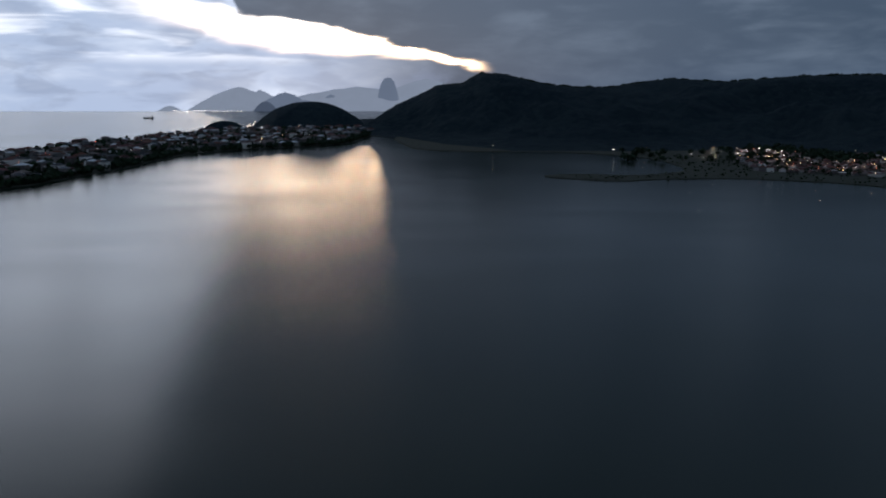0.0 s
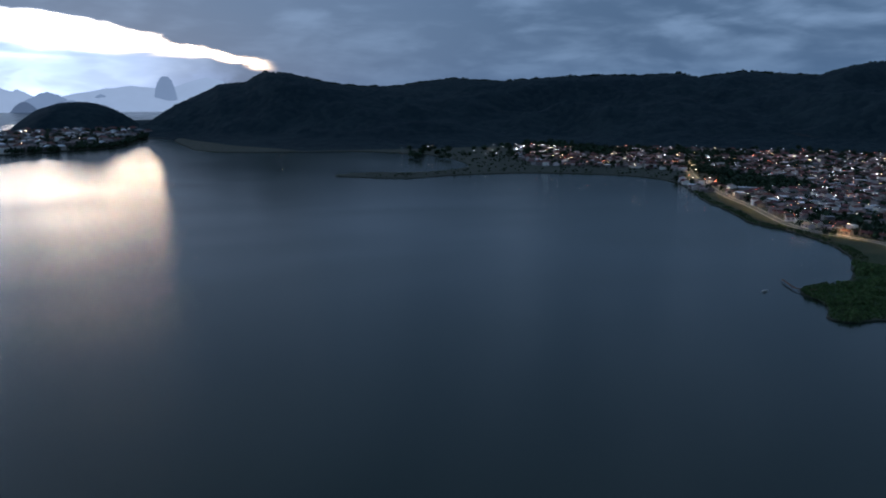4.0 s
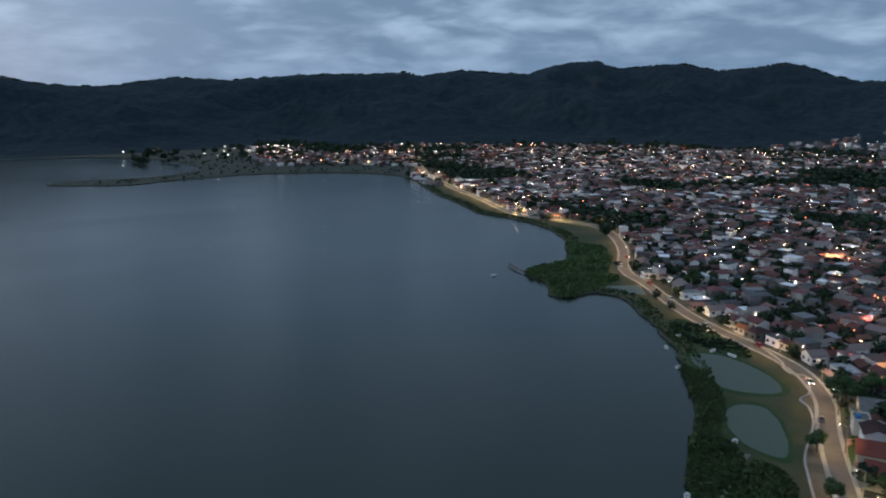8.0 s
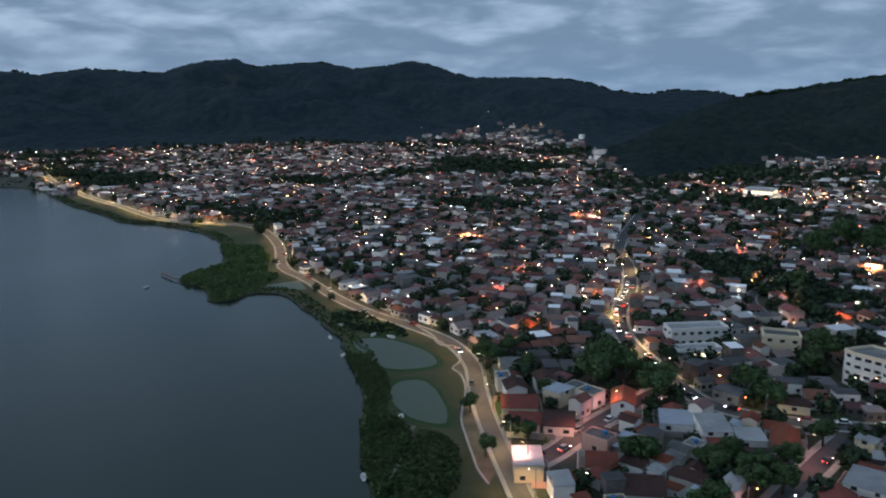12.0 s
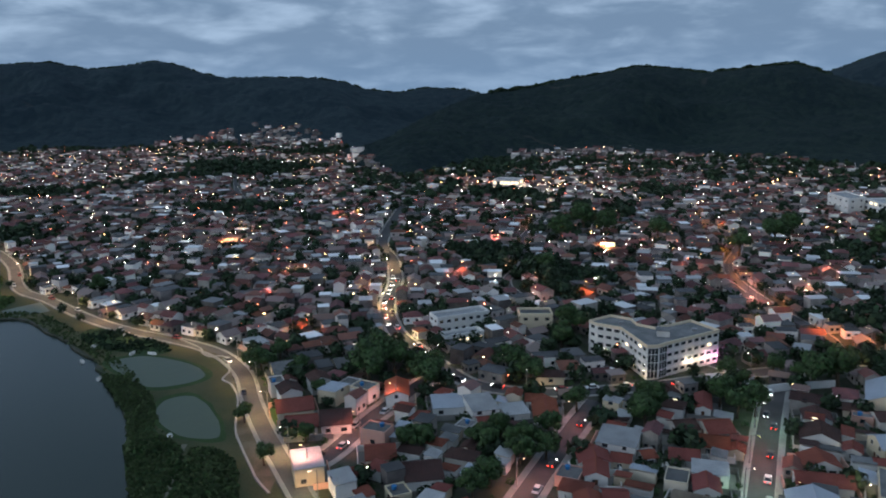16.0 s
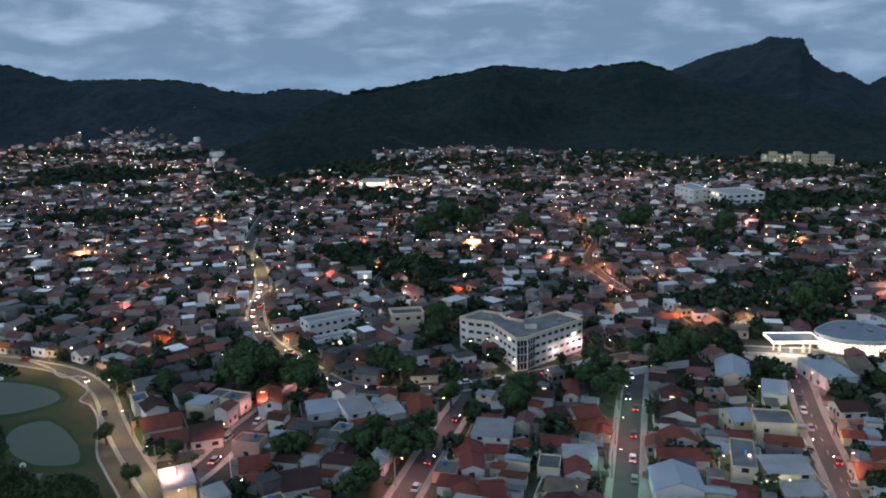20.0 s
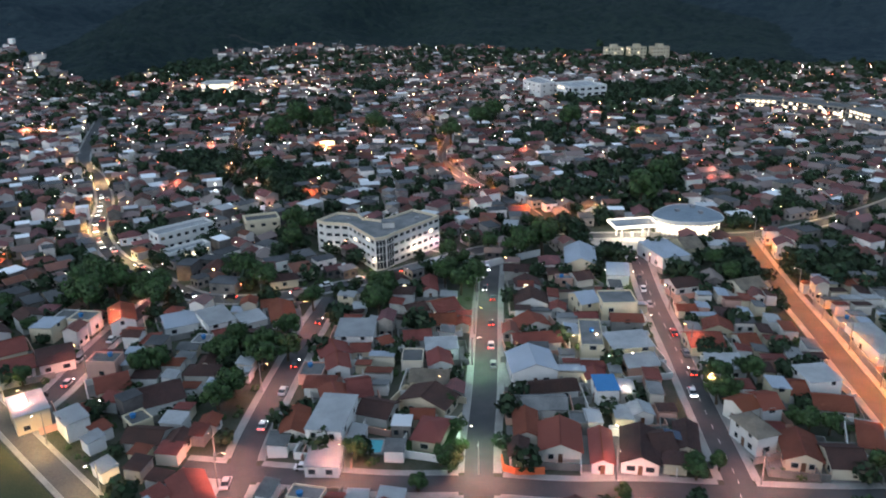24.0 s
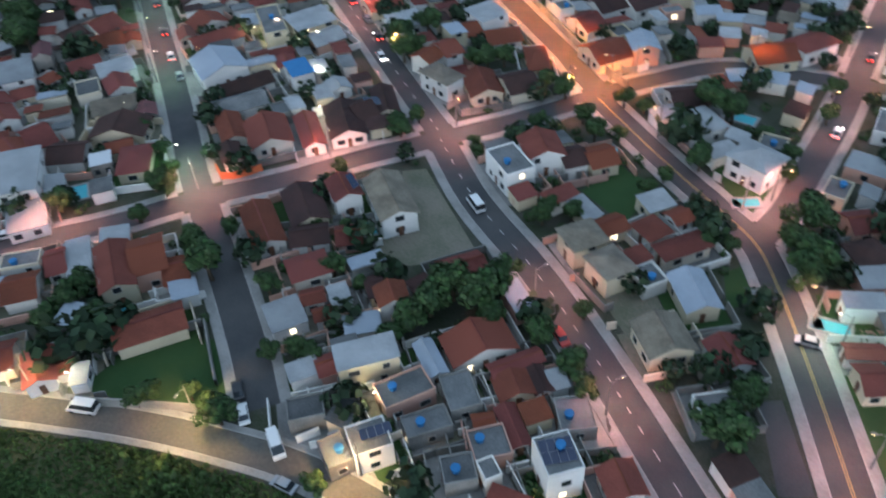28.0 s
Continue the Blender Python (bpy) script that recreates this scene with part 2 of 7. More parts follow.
M = {
    # the lake lies level; its slope is added to bring the sky's reflection nearer
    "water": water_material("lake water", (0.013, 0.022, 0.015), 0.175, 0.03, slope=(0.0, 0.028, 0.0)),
    "pond": water_material("pond water", (0.050, 0.068, 0.040), 0.30, 0.15),
    "ground": material("town ground", (0.07, 0.066, 0.055), (0.025, 0.038, 0.016), 0.5, 0.95),
    "marsh": material("lakeside grass", (0.036, 0.050, 0.019), (0.088, 0.080, 0.036), 0.12, 0.95, 0.6, 20.0, bdist=0.3),
    "marsh_dark": material("reed grass", (0.020, 0.045, 0.012), (0.045, 0.075, 0.02), 0.2, 0.95, 0.6, 12.0, bdist=0.3),
    "yard": material("yard concrete", (0.24, 0.23, 0.22), (0.13, 0.13, 0.125), 0.5, 0.9, 0.3),
    "lawn": material("lawn", (0.022, 0.055, 0.016), (0.04, 0.075, 0.022), 0.3, 0.95, 0.5, 14.0),
    "dirt": material("bare earth", (0.20, 0.175, 0.14), (0.10, 0.11, 0.07), 0.35, 0.95, 0.4),
    "asphalt": material("asphalt", (0.045, 0.047, 0.05), (0.075, 0.073, 0.072), 0.35, 0.8, 0.2, 10.0),
    "sandroad": material("sandy road", (0.125, 0.115, 0.10), (0.075, 0.072, 0.068), 0.3, 0.9, 0.3),
    "orange_wall": material("orange render", (0.62, 0.16, 0.06), (0.50, 0.12, 0.05), 0.6, 0.85, 0.15),
    "reed_light": material("pale reeds", (0.060, 0.105, 0.030), (0.105, 0.155, 0.048), 1.2, 0.85, 0.3, island=True, vary=0.4),
    "promenade": material("trodden sand", (0.14, 0.122, 0.085), (0.07, 0.068, 0.04), 0.4, 0.95, 0.3),
    "paving": material("concrete paving", (0.31, 0.30, 0.285), (0.20, 0.195, 0.185), 0.5, 0.9, 0.2),
    "kerb": material("kerb stone", (0.36, 0.35, 0.33), (0.26, 0.25, 0.24), 0.6, 0.9, 0.2),
    "concrete": material("weathered concrete", (0.27, 0.26, 0.24), (0.15, 0.15, 0.14), 0.7, 0.9, 0.25, vary=0.25),
    "white": material("painted render", (0.72, 0.70, 0.66), (0.58, 0.56, 0.52), 0.6, 0.85, 0.15, vary=0.18, c=(0.55, 0.46, 0.33)),
    "plain_white": material("white render", (0.74, 0.73, 0.70), (0.62, 0.61, 0.58), 0.6, 0.85, 0.15, vary=0.08),
    "cream": material("cream render", (0.62, 0.54, 0.38), (0.52, 0.45, 0.32), 0.6, 0.85, 0.15, vary=0.15),
    "pink": material("salmon render", (0.55, 0.33, 0.26), (0.46, 0.28, 0.22), 0.6, 0.85, 0.15, vary=0.15),
    "tile": material("terracotta roof tiles", (0.37, 0.105, 0.070), (0.25, 0.075, 0.052), 0.7, 0.85, 0.9, 5.0, vary=0.3, wave=("X", 2.6), c=(0.28, 0.08, 0.055), bdist=0.12),
    "tile_dark": material("old dark roof tiles", (0.12, 0.06, 0.05), (0.075, 0.045, 0.04), 0.7, 0.9, 0.9, 5.0, vary=0.25, wave=("X", 2.6), bdist=0.12),
    "thatch": material("faded mossy tiles", (0.42, 0.36, 0.28), (0.22, 0.19, 0.15), 0.9, 0.95, 1.0, 4.0, vary=0.2, wave=("X", 1.6), bdist=0.15),
    "slab": material("flat concrete roof", (0.17, 0.17, 0.17), (0.085, 0.09, 0.09), 0.6, 0.9, 0.3, vary=0.35),
    "sheet": material("fibre cement sheet roof", (0.44, 0.455, 0.465), (0.30, 0.31, 0.32), 0.6, 0.7, 0.6, vary=0.25, wave=("X", 3.5), bdist=0.08),
    "metal": material("pale metal sheet roof", (0.42, 0.47, 0.54), (0.34, 0.38, 0.44), 0.5, 0.5, 0.5, metal=0.2, wave=("X", 3.0), bdist=0.08),
    "roof_blue": material("blue-grey painted roof", (0.20, 0.245, 0.29), (0.15, 0.19, 0.23), 0.4, 0.6, 0.3, wave=("X", 2.0)),
    "glass": material("dark window glass", (0.02, 0.025, 0.03), (0.03, 0.035, 0.04), 0.5, 0.12, 0.0, spec=0.6),
    "frame": material("window frame", (0.5, 0.49, 0.46), (0.4, 0.39, 0.37), 1.0, 0.6, 0.1),
    "wood": material("brown wood", (0.16, 0.08, 0.045), (0.10, 0.05, 0.03), 1.5, 0.7, 0.3),
    "bark": material("bark", (0.10, 0.075, 0.05), (0.06, 0.045, 0.03), 2.0, 0.95, 0.8),
    "leaf": material("foliage", (0.028, 0.056, 0.018), (0.050, 0.088, 0.026), 1.2, 0.8, 0.3, island=True, vary=0.4),
    "reed": material("reeds", (0.045, 0.072, 0.026), (0.080, 0.110, 0.040), 1.2, 0.85, 0.3, island=True, vary=0.4),
    "leaf_far": material("far foliage", (0.016, 0.032, 0.016), (0.032, 0.052, 0.022), 0.5, 0.9, 0.3, island=True, vary=0.4),
    # the blue in this foliage is distance haze put into the base colour
    "forest": forest_material("far forest tinted with haze", (0.018, 0.032, 0.042), (0.034, 0.053, 0.060), 11.0),
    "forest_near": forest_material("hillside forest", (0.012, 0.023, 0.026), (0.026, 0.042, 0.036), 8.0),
    # haze painted as glow, paler the further off the mountain
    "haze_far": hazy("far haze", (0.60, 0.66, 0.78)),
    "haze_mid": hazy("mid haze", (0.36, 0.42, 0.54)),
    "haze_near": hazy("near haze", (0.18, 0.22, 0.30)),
    "blue": material("blue plastic", (0.04, 0.17, 0.38), (0.03, 0.14, 0.32), 1.0, 0.5, 0.1),
    "pool": material("pool water", (0.10, 0.42, 0.48), (0.08, 0.36, 0.42), 0.6, 0.1, 0.1),
    "solar": material("solar cells", (0.012, 0.02, 0.05), (0.02, 0.03, 0.07), 1.0, 0.2, 0.0, spec=0.5),
    "steel": material("galvanised steel", (0.35, 0.35, 0.35), (0.25, 0.25, 0.26), 1.0, 0.5, 0.1, metal=0.6),
    "car_white": material("white car paint", (0.70, 0.70, 0.69), (0.66, 0.66, 0.65), 0.5, 0.35, 0.0, spec=0.5),
    "car_silver": material("silver car paint", (0.32, 0.33, 0.34), (0.28, 0.29, 0.30), 0.5, 0.35, 0.0, metal=0.4, spec=0.5),
    "car_black": material("black car paint", (0.02, 0.02, 0.022), (0.03, 0.03, 0.032), 0.5, 0.3, 0.0, spec=0.5),
    "car_red": material("red car paint", (0.35, 0.03, 0.02), (0.30, 0.025, 0.02), 0.5, 0.35, 0.0, spec=0.5),
    "tyre": material("tyre rubber", (0.02, 0.02, 0.02), (0.03, 0.03, 0.03), 2.0, 0.9, 0.2),
    "roof_far": material("far roofs", (0.20, 0.074, 0.060), (0.10, 0.048, 0.043), 0.4, 0.9, 0.3, island=True, vary=0.55, c=(0.14, 0.115, 0.105)),
    "roof_grey": material("far grey roofs", (0.11, 0.112, 0.115), (0.06, 0.062, 0.068), 0.4, 0.85, 0.3, island=True, vary=0.55, c=(0.52, 0.53, 0.54)),
    "wall_far": material("far walls", (0.34, 0.30, 0.27), (0.17, 0.15, 0.14), 0.8, 0.9, 0.2, island=True, vary=0.6, c=(0.72, 0.66, 0.60)),
    "line_yellow": material("yellow road paint", (0.42, 0.32, 0.10), (0.32, 0.26, 0.10), 1.0, 0.8, 0.1),
    "line_white": material("white road paint", (0.55, 0.55, 0.53), (0.38, 0.38, 0.37), 1.0, 0.8, 0.1),
    "lamp_white": glowing("white lamp", (1.0, 0.84, 0.62), 60.0, True),
    "lamp_warm": glowing("warm lamp", (1.0, 0.50, 0.18), 60.0, True),
    "lamp_red": glowing("red lamp", (1.0, 0.16, 0.07), 40.0, True),
    "bulb": glowing("street lamp bulb", (1.0, 0.70, 0.42), 45.0),
    "bulb_orange": glowing("sodium bulb", (1.0, 0.42, 0.12), 45.0),
    "lit": glowing("lit window", (1.0, 0.78, 0.48), 1.9),
    "canopy_light": glowing("canopy light", (1.0, 0.80, 0.58), 9.0),
    "canopy_band": glowing("lit canopy band", (1.0, 0.86, 0.70), 2.2),
    "shop_light": glowing("shop lighting", (1.0, 0.80, 0.54), 1.8),
    "headlight": glowing("headlight", (1.0, 0.95, 0.88), 30.0),
    "taillight": glowing("tail light", (1.0, 0.05, 0.03), 8.0),
}


# ---- building blocks ----
class Build:
    """Collects boxes, slabs and prisms as plain vertices and faces."""

    def __init__(self):
        self.v, self.f = [], []

    def raw(self, verts, faces, m=None):
        n = len(self.v)
        self.v += [tuple(m @ Vector(p)) for p in verts] if m else [tuple(p) for p in verts]
        self.f += [tuple(i + n for i in f) for f in faces]
        return self

    def box(self, x0, x1, y0, y1, z0, z1, m=None):
        return self.raw([(x, y, z) for z in (z0, z1) for x, y in ((x0, y0), (x1, y0), (x1, y1), (x0, y1))],
                        [(3, 2, 1, 0), (4, 5, 6, 7), (0, 1, 5, 4), (1, 2, 6, 5), (2, 3, 7, 6), (3, 0, 4, 7)], m)

    def slab(self, quad, t, m=None):
        """A slab of thickness t under four corners in anticlockwise order."""
        a, b, c, d = [Vector(p) for p in quad]
        n = (b - a).cross(c - a).normalized() * t
        return self.raw([p - n for p in (a, b, c, d)] + [a, b, c, d], [(3, 2, 1, 0), (4, 5, 6, 7), (0, 1, 5, 4), (1, 2, 6, 5), (2, 3, 7, 6), (3, 0, 4, 7)], m)

    def tube(self, pts, radii, sides=6):
        n0 = len(self.v)
        pts = [Vector(p) for p in pts]
        for i, p in enumerate(pts):
            d = (pts[min(i + 1, len(pts) - 1)] - pts[max(i - 1, 0)]).normalized()
            a = d.cross(Vector((0.3, 1, 0.1)) if abs(d.y) < 0.9 else Vector((1, 0, 0))).normalized()
            b = d.cross(a)
            for k in range(sides):
                t = 2 * math.pi * k / sides
                self.v.append(tuple(p + (a * math.cos(t) + b * math.sin(t)) * radii[i]))
        for i in range(len(pts) - 1):
            for k in range(sides):
                j = (k + 1) % sides
                self.f.append((n0 + i * sides + k, n0 + i * sides + j, n0 + (i + 1) * sides + j, n0 + (i + 1) * sides + k))
        self.f.append(tuple(n0 + k for k in reversed(range(sides))))
        self.f.append(tuple(n0 + (len(pts) - 1) * sides + k for k in range(sides)))
        return self

    def mesh(self, name, mat):
        me = bpy.data.meshes.new(name)
        me.from_pydata(self.v, [], self.f)
        me.materials.append(mat)
        return me


def part(name, build, mat, parent, label=""):
    ob = new(name, build.mesh(name, M[mat]) if isinstance(build, Build) else build)
    ob.parent = parent
    return tagged(ob, label)


def thing(name, m, label, category, group="", kind=""):
    ob = new(name)
    ob.matrix_basis = m
    return tagged(ob, label, category, group, kind)


def solo(name, build, mat, label, category, group="", kind="", m=None):
    ob = new(name, build.mesh(name, M[mat]))
    if m:
        ob.matrix_basis = m
    return tagged(ob, label, category, group, kind)


def smooth(line, n=6, closed=False):
    """A Catmull-Rom curve through the points of a line."""
    p = [np.array(q, float) for q in line]
    out = []
    count = len(p) if closed else len(p) - 1
    for i in range(count):
        a, b, c, d = (p[(i + k) % len(p)] for k in (-1, 0, 1, 2)) if closed else (p[max(i - 1, 0)], p[i], p[i + 1], p[min(i + 2, len(p) - 1)])
        for k in range(n):
            t = k / n
            out.append(0.5 * (2 * b + (c - a) * t + (2 * a - 5 * b + 4 * c - d) * t * t + (3 * b - a - 3 * c + d) * t ** 3))
    if not closed:
        out.append(p[-1])
    return np.array(out)


def sheet(name, outline, z, mat, label, category, kind="structure", depth=0.0, wobble=0.0, group=""):
    """A flat piece of ground with an outline and an edge that goes down by depth."""
    pts = [Vector((x, y, 0)) for x, y in outline]
    if wobble:
        pts = [p + Vector((noise.noise(p * 0.11), noise.noise(p * 0.11 + Vector((9, 9, 9))), 0)) * wobble + Vector((noise.noise(p * 0.5), noise.noise(p * 0.5 + Vector((5, 5, 5))), 0)) * wobble * 0.5 for p in pts]
    tris = mathutils.geometry.tessellate_polygon([pts])
    b = Build()
    b.v = [(p.x, p.y, z) for p in pts]
    b.f = []
    for t in tris:
        a, c, d = (pts[i] for i in t)
        b.f.append(tuple(t) if (c - a).cross(d - a).z > 0 else tuple(reversed(t)))
    if depth:
        n = len(pts)
        b.v += [(p.x, p.y, z - depth) for p in pts]
        b.f += [(i, (i + 1) % n, (i + 1) % n + n, i + n) for i in range(n)]
    return solo(name, b, mat, label, category, group, kind)



# ---- water, land and hills ----
WATER = -0.6
HORIZON = 2690
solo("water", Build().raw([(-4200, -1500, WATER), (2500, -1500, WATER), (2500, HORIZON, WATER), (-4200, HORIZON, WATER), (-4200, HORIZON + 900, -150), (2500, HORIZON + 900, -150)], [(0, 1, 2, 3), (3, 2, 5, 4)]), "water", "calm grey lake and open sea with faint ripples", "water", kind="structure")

SHORE = [(-350, -900), (-200, -400), (-90, -180), (-25, -85), (15, -42), (42, -8), (66, 25), (92, 58), (115, 84), (136, 103), (153, 118), (174, 133), (194, 150), (209, 166), (228, 190), (248, 222), (260, 245), (255, 257), (240, 257), (236, 266), (249, 282), (254, 305), (271, 315), (289, 315), (318, 345), (333, 364), (347, 397), (351, 434), (347, 472), (362, 520), (376, 575), (398, 630), (417, 694), (402, 745), (356, 778), (300, 800), (240, 800), (206, 793), (166, 783), (105, 820), (140, 842), (200, 832), (260, 870), (273, 954), (251, 1043), (173, 1105), (83, 1120), (20, 1130), (-36, 1164), (-62, 1260), (-82, 1360), (-80, 1440)]
SANDSPIT = [(-130, 1440), (-138, 1375), (-161, 1250), (-265, 1166), (-343, 1073), (-356, 930), (-379, 785), (-401, 720), (-440, 620), (-520, 520), (-700, 420)]
SEASIDE = [(-1000, 520), (-720, 760), (-600, 960), (-580, 1060), (-576, 1135), (-519, 1360), (-469, 1476), (-433, 1613), (-355, 1665), (-230, 1640), (-160, 1720), (-100, 2000), (300, 2500)]
shore = smooth(SHORE, 8)
spit = smooth(SANDSPIT, 5)
sea = smooth(SEASIDE, 4)
land = [tuple(p) for p in shore] + [tuple(p) for p in spit] + [tuple(p) for p in sea] + [(2400, 2500), (2400, -1400), (-350, -1400)]
sheet("ground", land, 0.0, "ground", "grey-brown earth and yards between the houses", "ground", depth=1.6, wobble=2.0)


def lerp(table, x):
    return np.interp(x, [a for a, _ in table], [b for _, b in table])


# skyline of the hills round the lake: bearing from the lake and height over the water
FOOT = [(-7, 1500), (-3, 1390), (0, 1240), (5, 1120), (12, 1130), (20, 1190), (38, 1180), (50, 1200), (58, 1120), (63, 1080), (67, 1030), (70, 1020), (74, 1120), (79, 1250), (100, 1250), (106, 1150), (112, 1000), (116, 900), (120, 820), (135, 800), (175, 900)]
CREST = [(-7, 1560), (0, 1750), (10, 1850), (20, 1900), (45, 1950), (57, 1900), (66, 1800), (79, 1800), (90, 1800), (100, 1860), (108, 1900), (114, 2000), (135, 1900), (175, 1800)]
WEST_RIDGE = [(-7, -3.4), (-5.7, -2.99), (-5.1, -2.72), (-3.3, -1.55), (-1.7, -0.89), (-0.4, -0.22), (1.2, -0.17), (2.0, 0.25), (2.7, 0.60), (4.3, 0.48), (7.2, -0.16), (9.3, -0.36), (11.5, -0.36), (13.5, -0.05), (15.8, 0.22), (18.8, -0.01), (21.2, 0.19), (24.6, 0.40), (26.0, 0.44), (28.5, 0.42), (31.0, 0.58), (32.3, 0.30)]
NORTH_RIDGE = [(35.1, 0.72), (37.5, 0.52), (39.6, 0.42), (41.0, 0.85), (42.5, 1.20), (44.4, 1.28), (45.7, 0.78), (47.4, 0.95), (50.1, 1.10), (52.4, 0.62), (54.8, 0.85), (56.5, 1.14), (57.9, 0.81), (59.3, 0.3), (60.8, -0.05), (63.5, -0.02), (66.9, -0.12), (68.8, -0.4), (70.2, -0.92), (72.6, -1.20), (74.2, -0.88), (77.2, -1.03)]
EAST_RIDGE = [(79.0, -1.5), (84.0, -1.2), (90.0, -0.9), (96.0, -0.9), (99.0, -0.7), (100.6, -0.24), (101.8, 0.17), (103.6, 0.9), (105.8, 1.36), (107.0, 1.82), (108.9, 1.68), (109.3, 0.9), (109.6, 0.40), (110.6, -0.30), (111.8, -0.62), (112.8, -1.22), (115.1, -0.10), (118.2, 0.19), (124, 0.9), (132, 1.2), (150, 0.6), (175, -0.5)]
RIDGE = WEST_RIDGE + NORTH_RIDGE + EAST_RIDGE
# the nearer wooded hill behind the town, in front of the range
NEAR_FOOT = [(67.6, 960), (68.4, 880), (70, 790), (73, 740), (78, 840), (85, 900), (95, 890), (103, 870), (108, 890), (112, 850), (116, 800), (121, 780)]
NEAR_CREST = [(67.6, 1000), (70, 930), (73, 1000), (78, 1200), (84, 1330), (92, 1400), (100, 1400), (108, 1320), (116, 1150), (121, 1050)]
NEAR_RIDGE = [(67.6, -5.5), (68.6, -5.3), (70.2, -4.75), (72.0, -4.15), (74.0, -3.1), (76.0, -2.15), (77.8, -1.45), (79.0, -1.22), (82.0, -0.87), (84.5, -0.4), (86.8, -0.07), (89.0, 0.40), (91.7, 0.15), (93.6, -0.10), (96.2, 0.2), (98.9, 0.47), (100.0, 0.1), (100.8, -0.21), (102.5, -0.75), (105, -1.4), (108, -2.0), (111, -2.5), (114, -3.2), (118, -4.2), (121, -5.1)]


def slope(a, r, x, y, feet, crests, ridge, seed):
    """Height on one range of hills: spurs and gullies between its foot and its crest."""
    foot, crest = float(lerp(feet, a)), float(lerp(crests, a))
    top = 95 + crest * math.tan(radians(float(lerp(ridge, a))))
    t = (r - foot) / (crest - foot)
    if t <= 0:
        return 0.0
    if t >= 1:
        return top * max(0.0, 1 - (t - 1) * 0.9)
    gully = 0.5 - abs(noise.noise(Vector((x * 0.0062, y * 0.0062, seed))))
    spur = noise.fractal(Vector((x * 0.0032, y * 0.0032, seed)), 0.9, 2.0, 4) * 0.75 + 0.55 * gully
    s = min(max(t + spur * 0.42 * math.sin(math.pi * t), 0.0), 1.05)
    return top * min(s * s * (2.6 - 1.6 * s), 0.985 + 0.015 * t)


def hill_height(x, y):
    """Height of the ground at a place, the higher of the two ranges."""
    a, r = math.degrees(math.atan2(x, y)), math.hypot(x, y)
    if a < -7 or a > 175:
        return 0.0
    h = slope(a, r, x, y, FOOT, CREST, RIDGE, 0.0)
    if 67.6 <= a <= 121:
        h = max(h, slope(a, r, x, y, NEAR_FOOT, NEAR_CREST, NEAR_RIDGE, 4.0))
    return h


def edge_of_hills(a):
    """How far the flat ground reaches along a bearing."""
    return float(min(lerp(FOOT, a), lerp(NEAR_FOOT, a)) if 68.4 < a < 121 else lerp(FOOT, a))


def range_of_hills(name, bearings, rows, feet, crests, ridge, seed, mat, label):
    b = Build()
    for a in bearings:
        foot, crest = float(lerp(feet, a)) - 8, float(lerp(crests, a))
        s, c = math.sin(radians(a)), math.cos(radians(a))
        for k in range(rows):
            r = foot + (crest - foot) * (k / (rows - 10)) if k <= rows - 10 else crest + (k - rows + 10) * 60
            x, y = r * s, r * c
            h = slope(a, r, x, y, feet, crests, ridge, seed)
            rough = min(h / 12, 1.0)
            h += rough * (2.2 * noise.noise(Vector((x * 0.09, y * 0.09, 3.0))) + 1.8 * noise.noise(Vector((x * 0.23, y * 0.23, 7.0))))
            b.v.append((x, y, h - 0.4))
    for i in range(len(bearings) - 1):
        for k in range(rows - 1):
            p = i * rows + k
            b.f.append((p, p + 1, p + rows + 1, p + rows))
    ob = solo(name, b, mat, label, "mountain", kind="structure")
    for f in ob.data.polygons:
        f.use_smooth = True


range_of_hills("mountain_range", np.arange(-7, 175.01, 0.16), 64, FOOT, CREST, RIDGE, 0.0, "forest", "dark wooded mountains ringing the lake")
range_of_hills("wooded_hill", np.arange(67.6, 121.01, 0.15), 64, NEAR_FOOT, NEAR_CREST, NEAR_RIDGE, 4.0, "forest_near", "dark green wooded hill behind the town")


def ridge_trees():
    """Single trees that break the skyline of both ranges."""
    r = random.Random(90)
    for name, lo, hi, crests, ridge, mat, count in (("ridge_trees", 0, 118, CREST, RIDGE, "leaf_far", 2600), ("ridge_trees", 79, 101, NEAR_CREST, NEAR_RIDGE, "leaf_far", 1100)):
        b = Build()
        for k in range(count):
            a = r.uniform(lo, hi)
            q = float(lerp(crests, a)) + r.uniform(-14, 4)
            top = 95 + float(lerp(crests, a)) * math.tan(radians(float(lerp(ridge, a))))
            x, y = q * math.sin(radians(a)), q * math.cos(radians(a))
            grow = 0.5 + noise.noise(Vector((a * 1.7, 2.0, 0.0)))
            s = r.uniform(1.4, 2.8) * (1 + max(grow, 0) * 0.8)
            for i in range(9):
                d = Vector((r.gauss(0, 1), r.gauss(0, 1), r.gauss(0, 0.8))).normalized()
                c = Vector((x, y, top - 2.2 + s * 0.5)) + d * s * r.uniform(0.3, 0.9)
                u = d.cross(Vector((r.gauss(0, 1), r.gauss(0, 1), r.gauss(0, 1)))).normalized() * s * 0.55
                v = d.cross(u).normalized() * s * 0.5
                b.raw([c - u - v, c + u - v * 0.7, c + u * 0.6 + v, c - u * 0.9 + v * 0.8], [(0, 1, 2, 3)])
        me = bpy.data.meshes.new(name)
        me.from_pydata(b.v, [], b.f)
        me.materials.append(M[mat])
        tagged(new(name, me), "dark trees along the crest of the hills", "trees", kind="stuff")


ridge_trees()


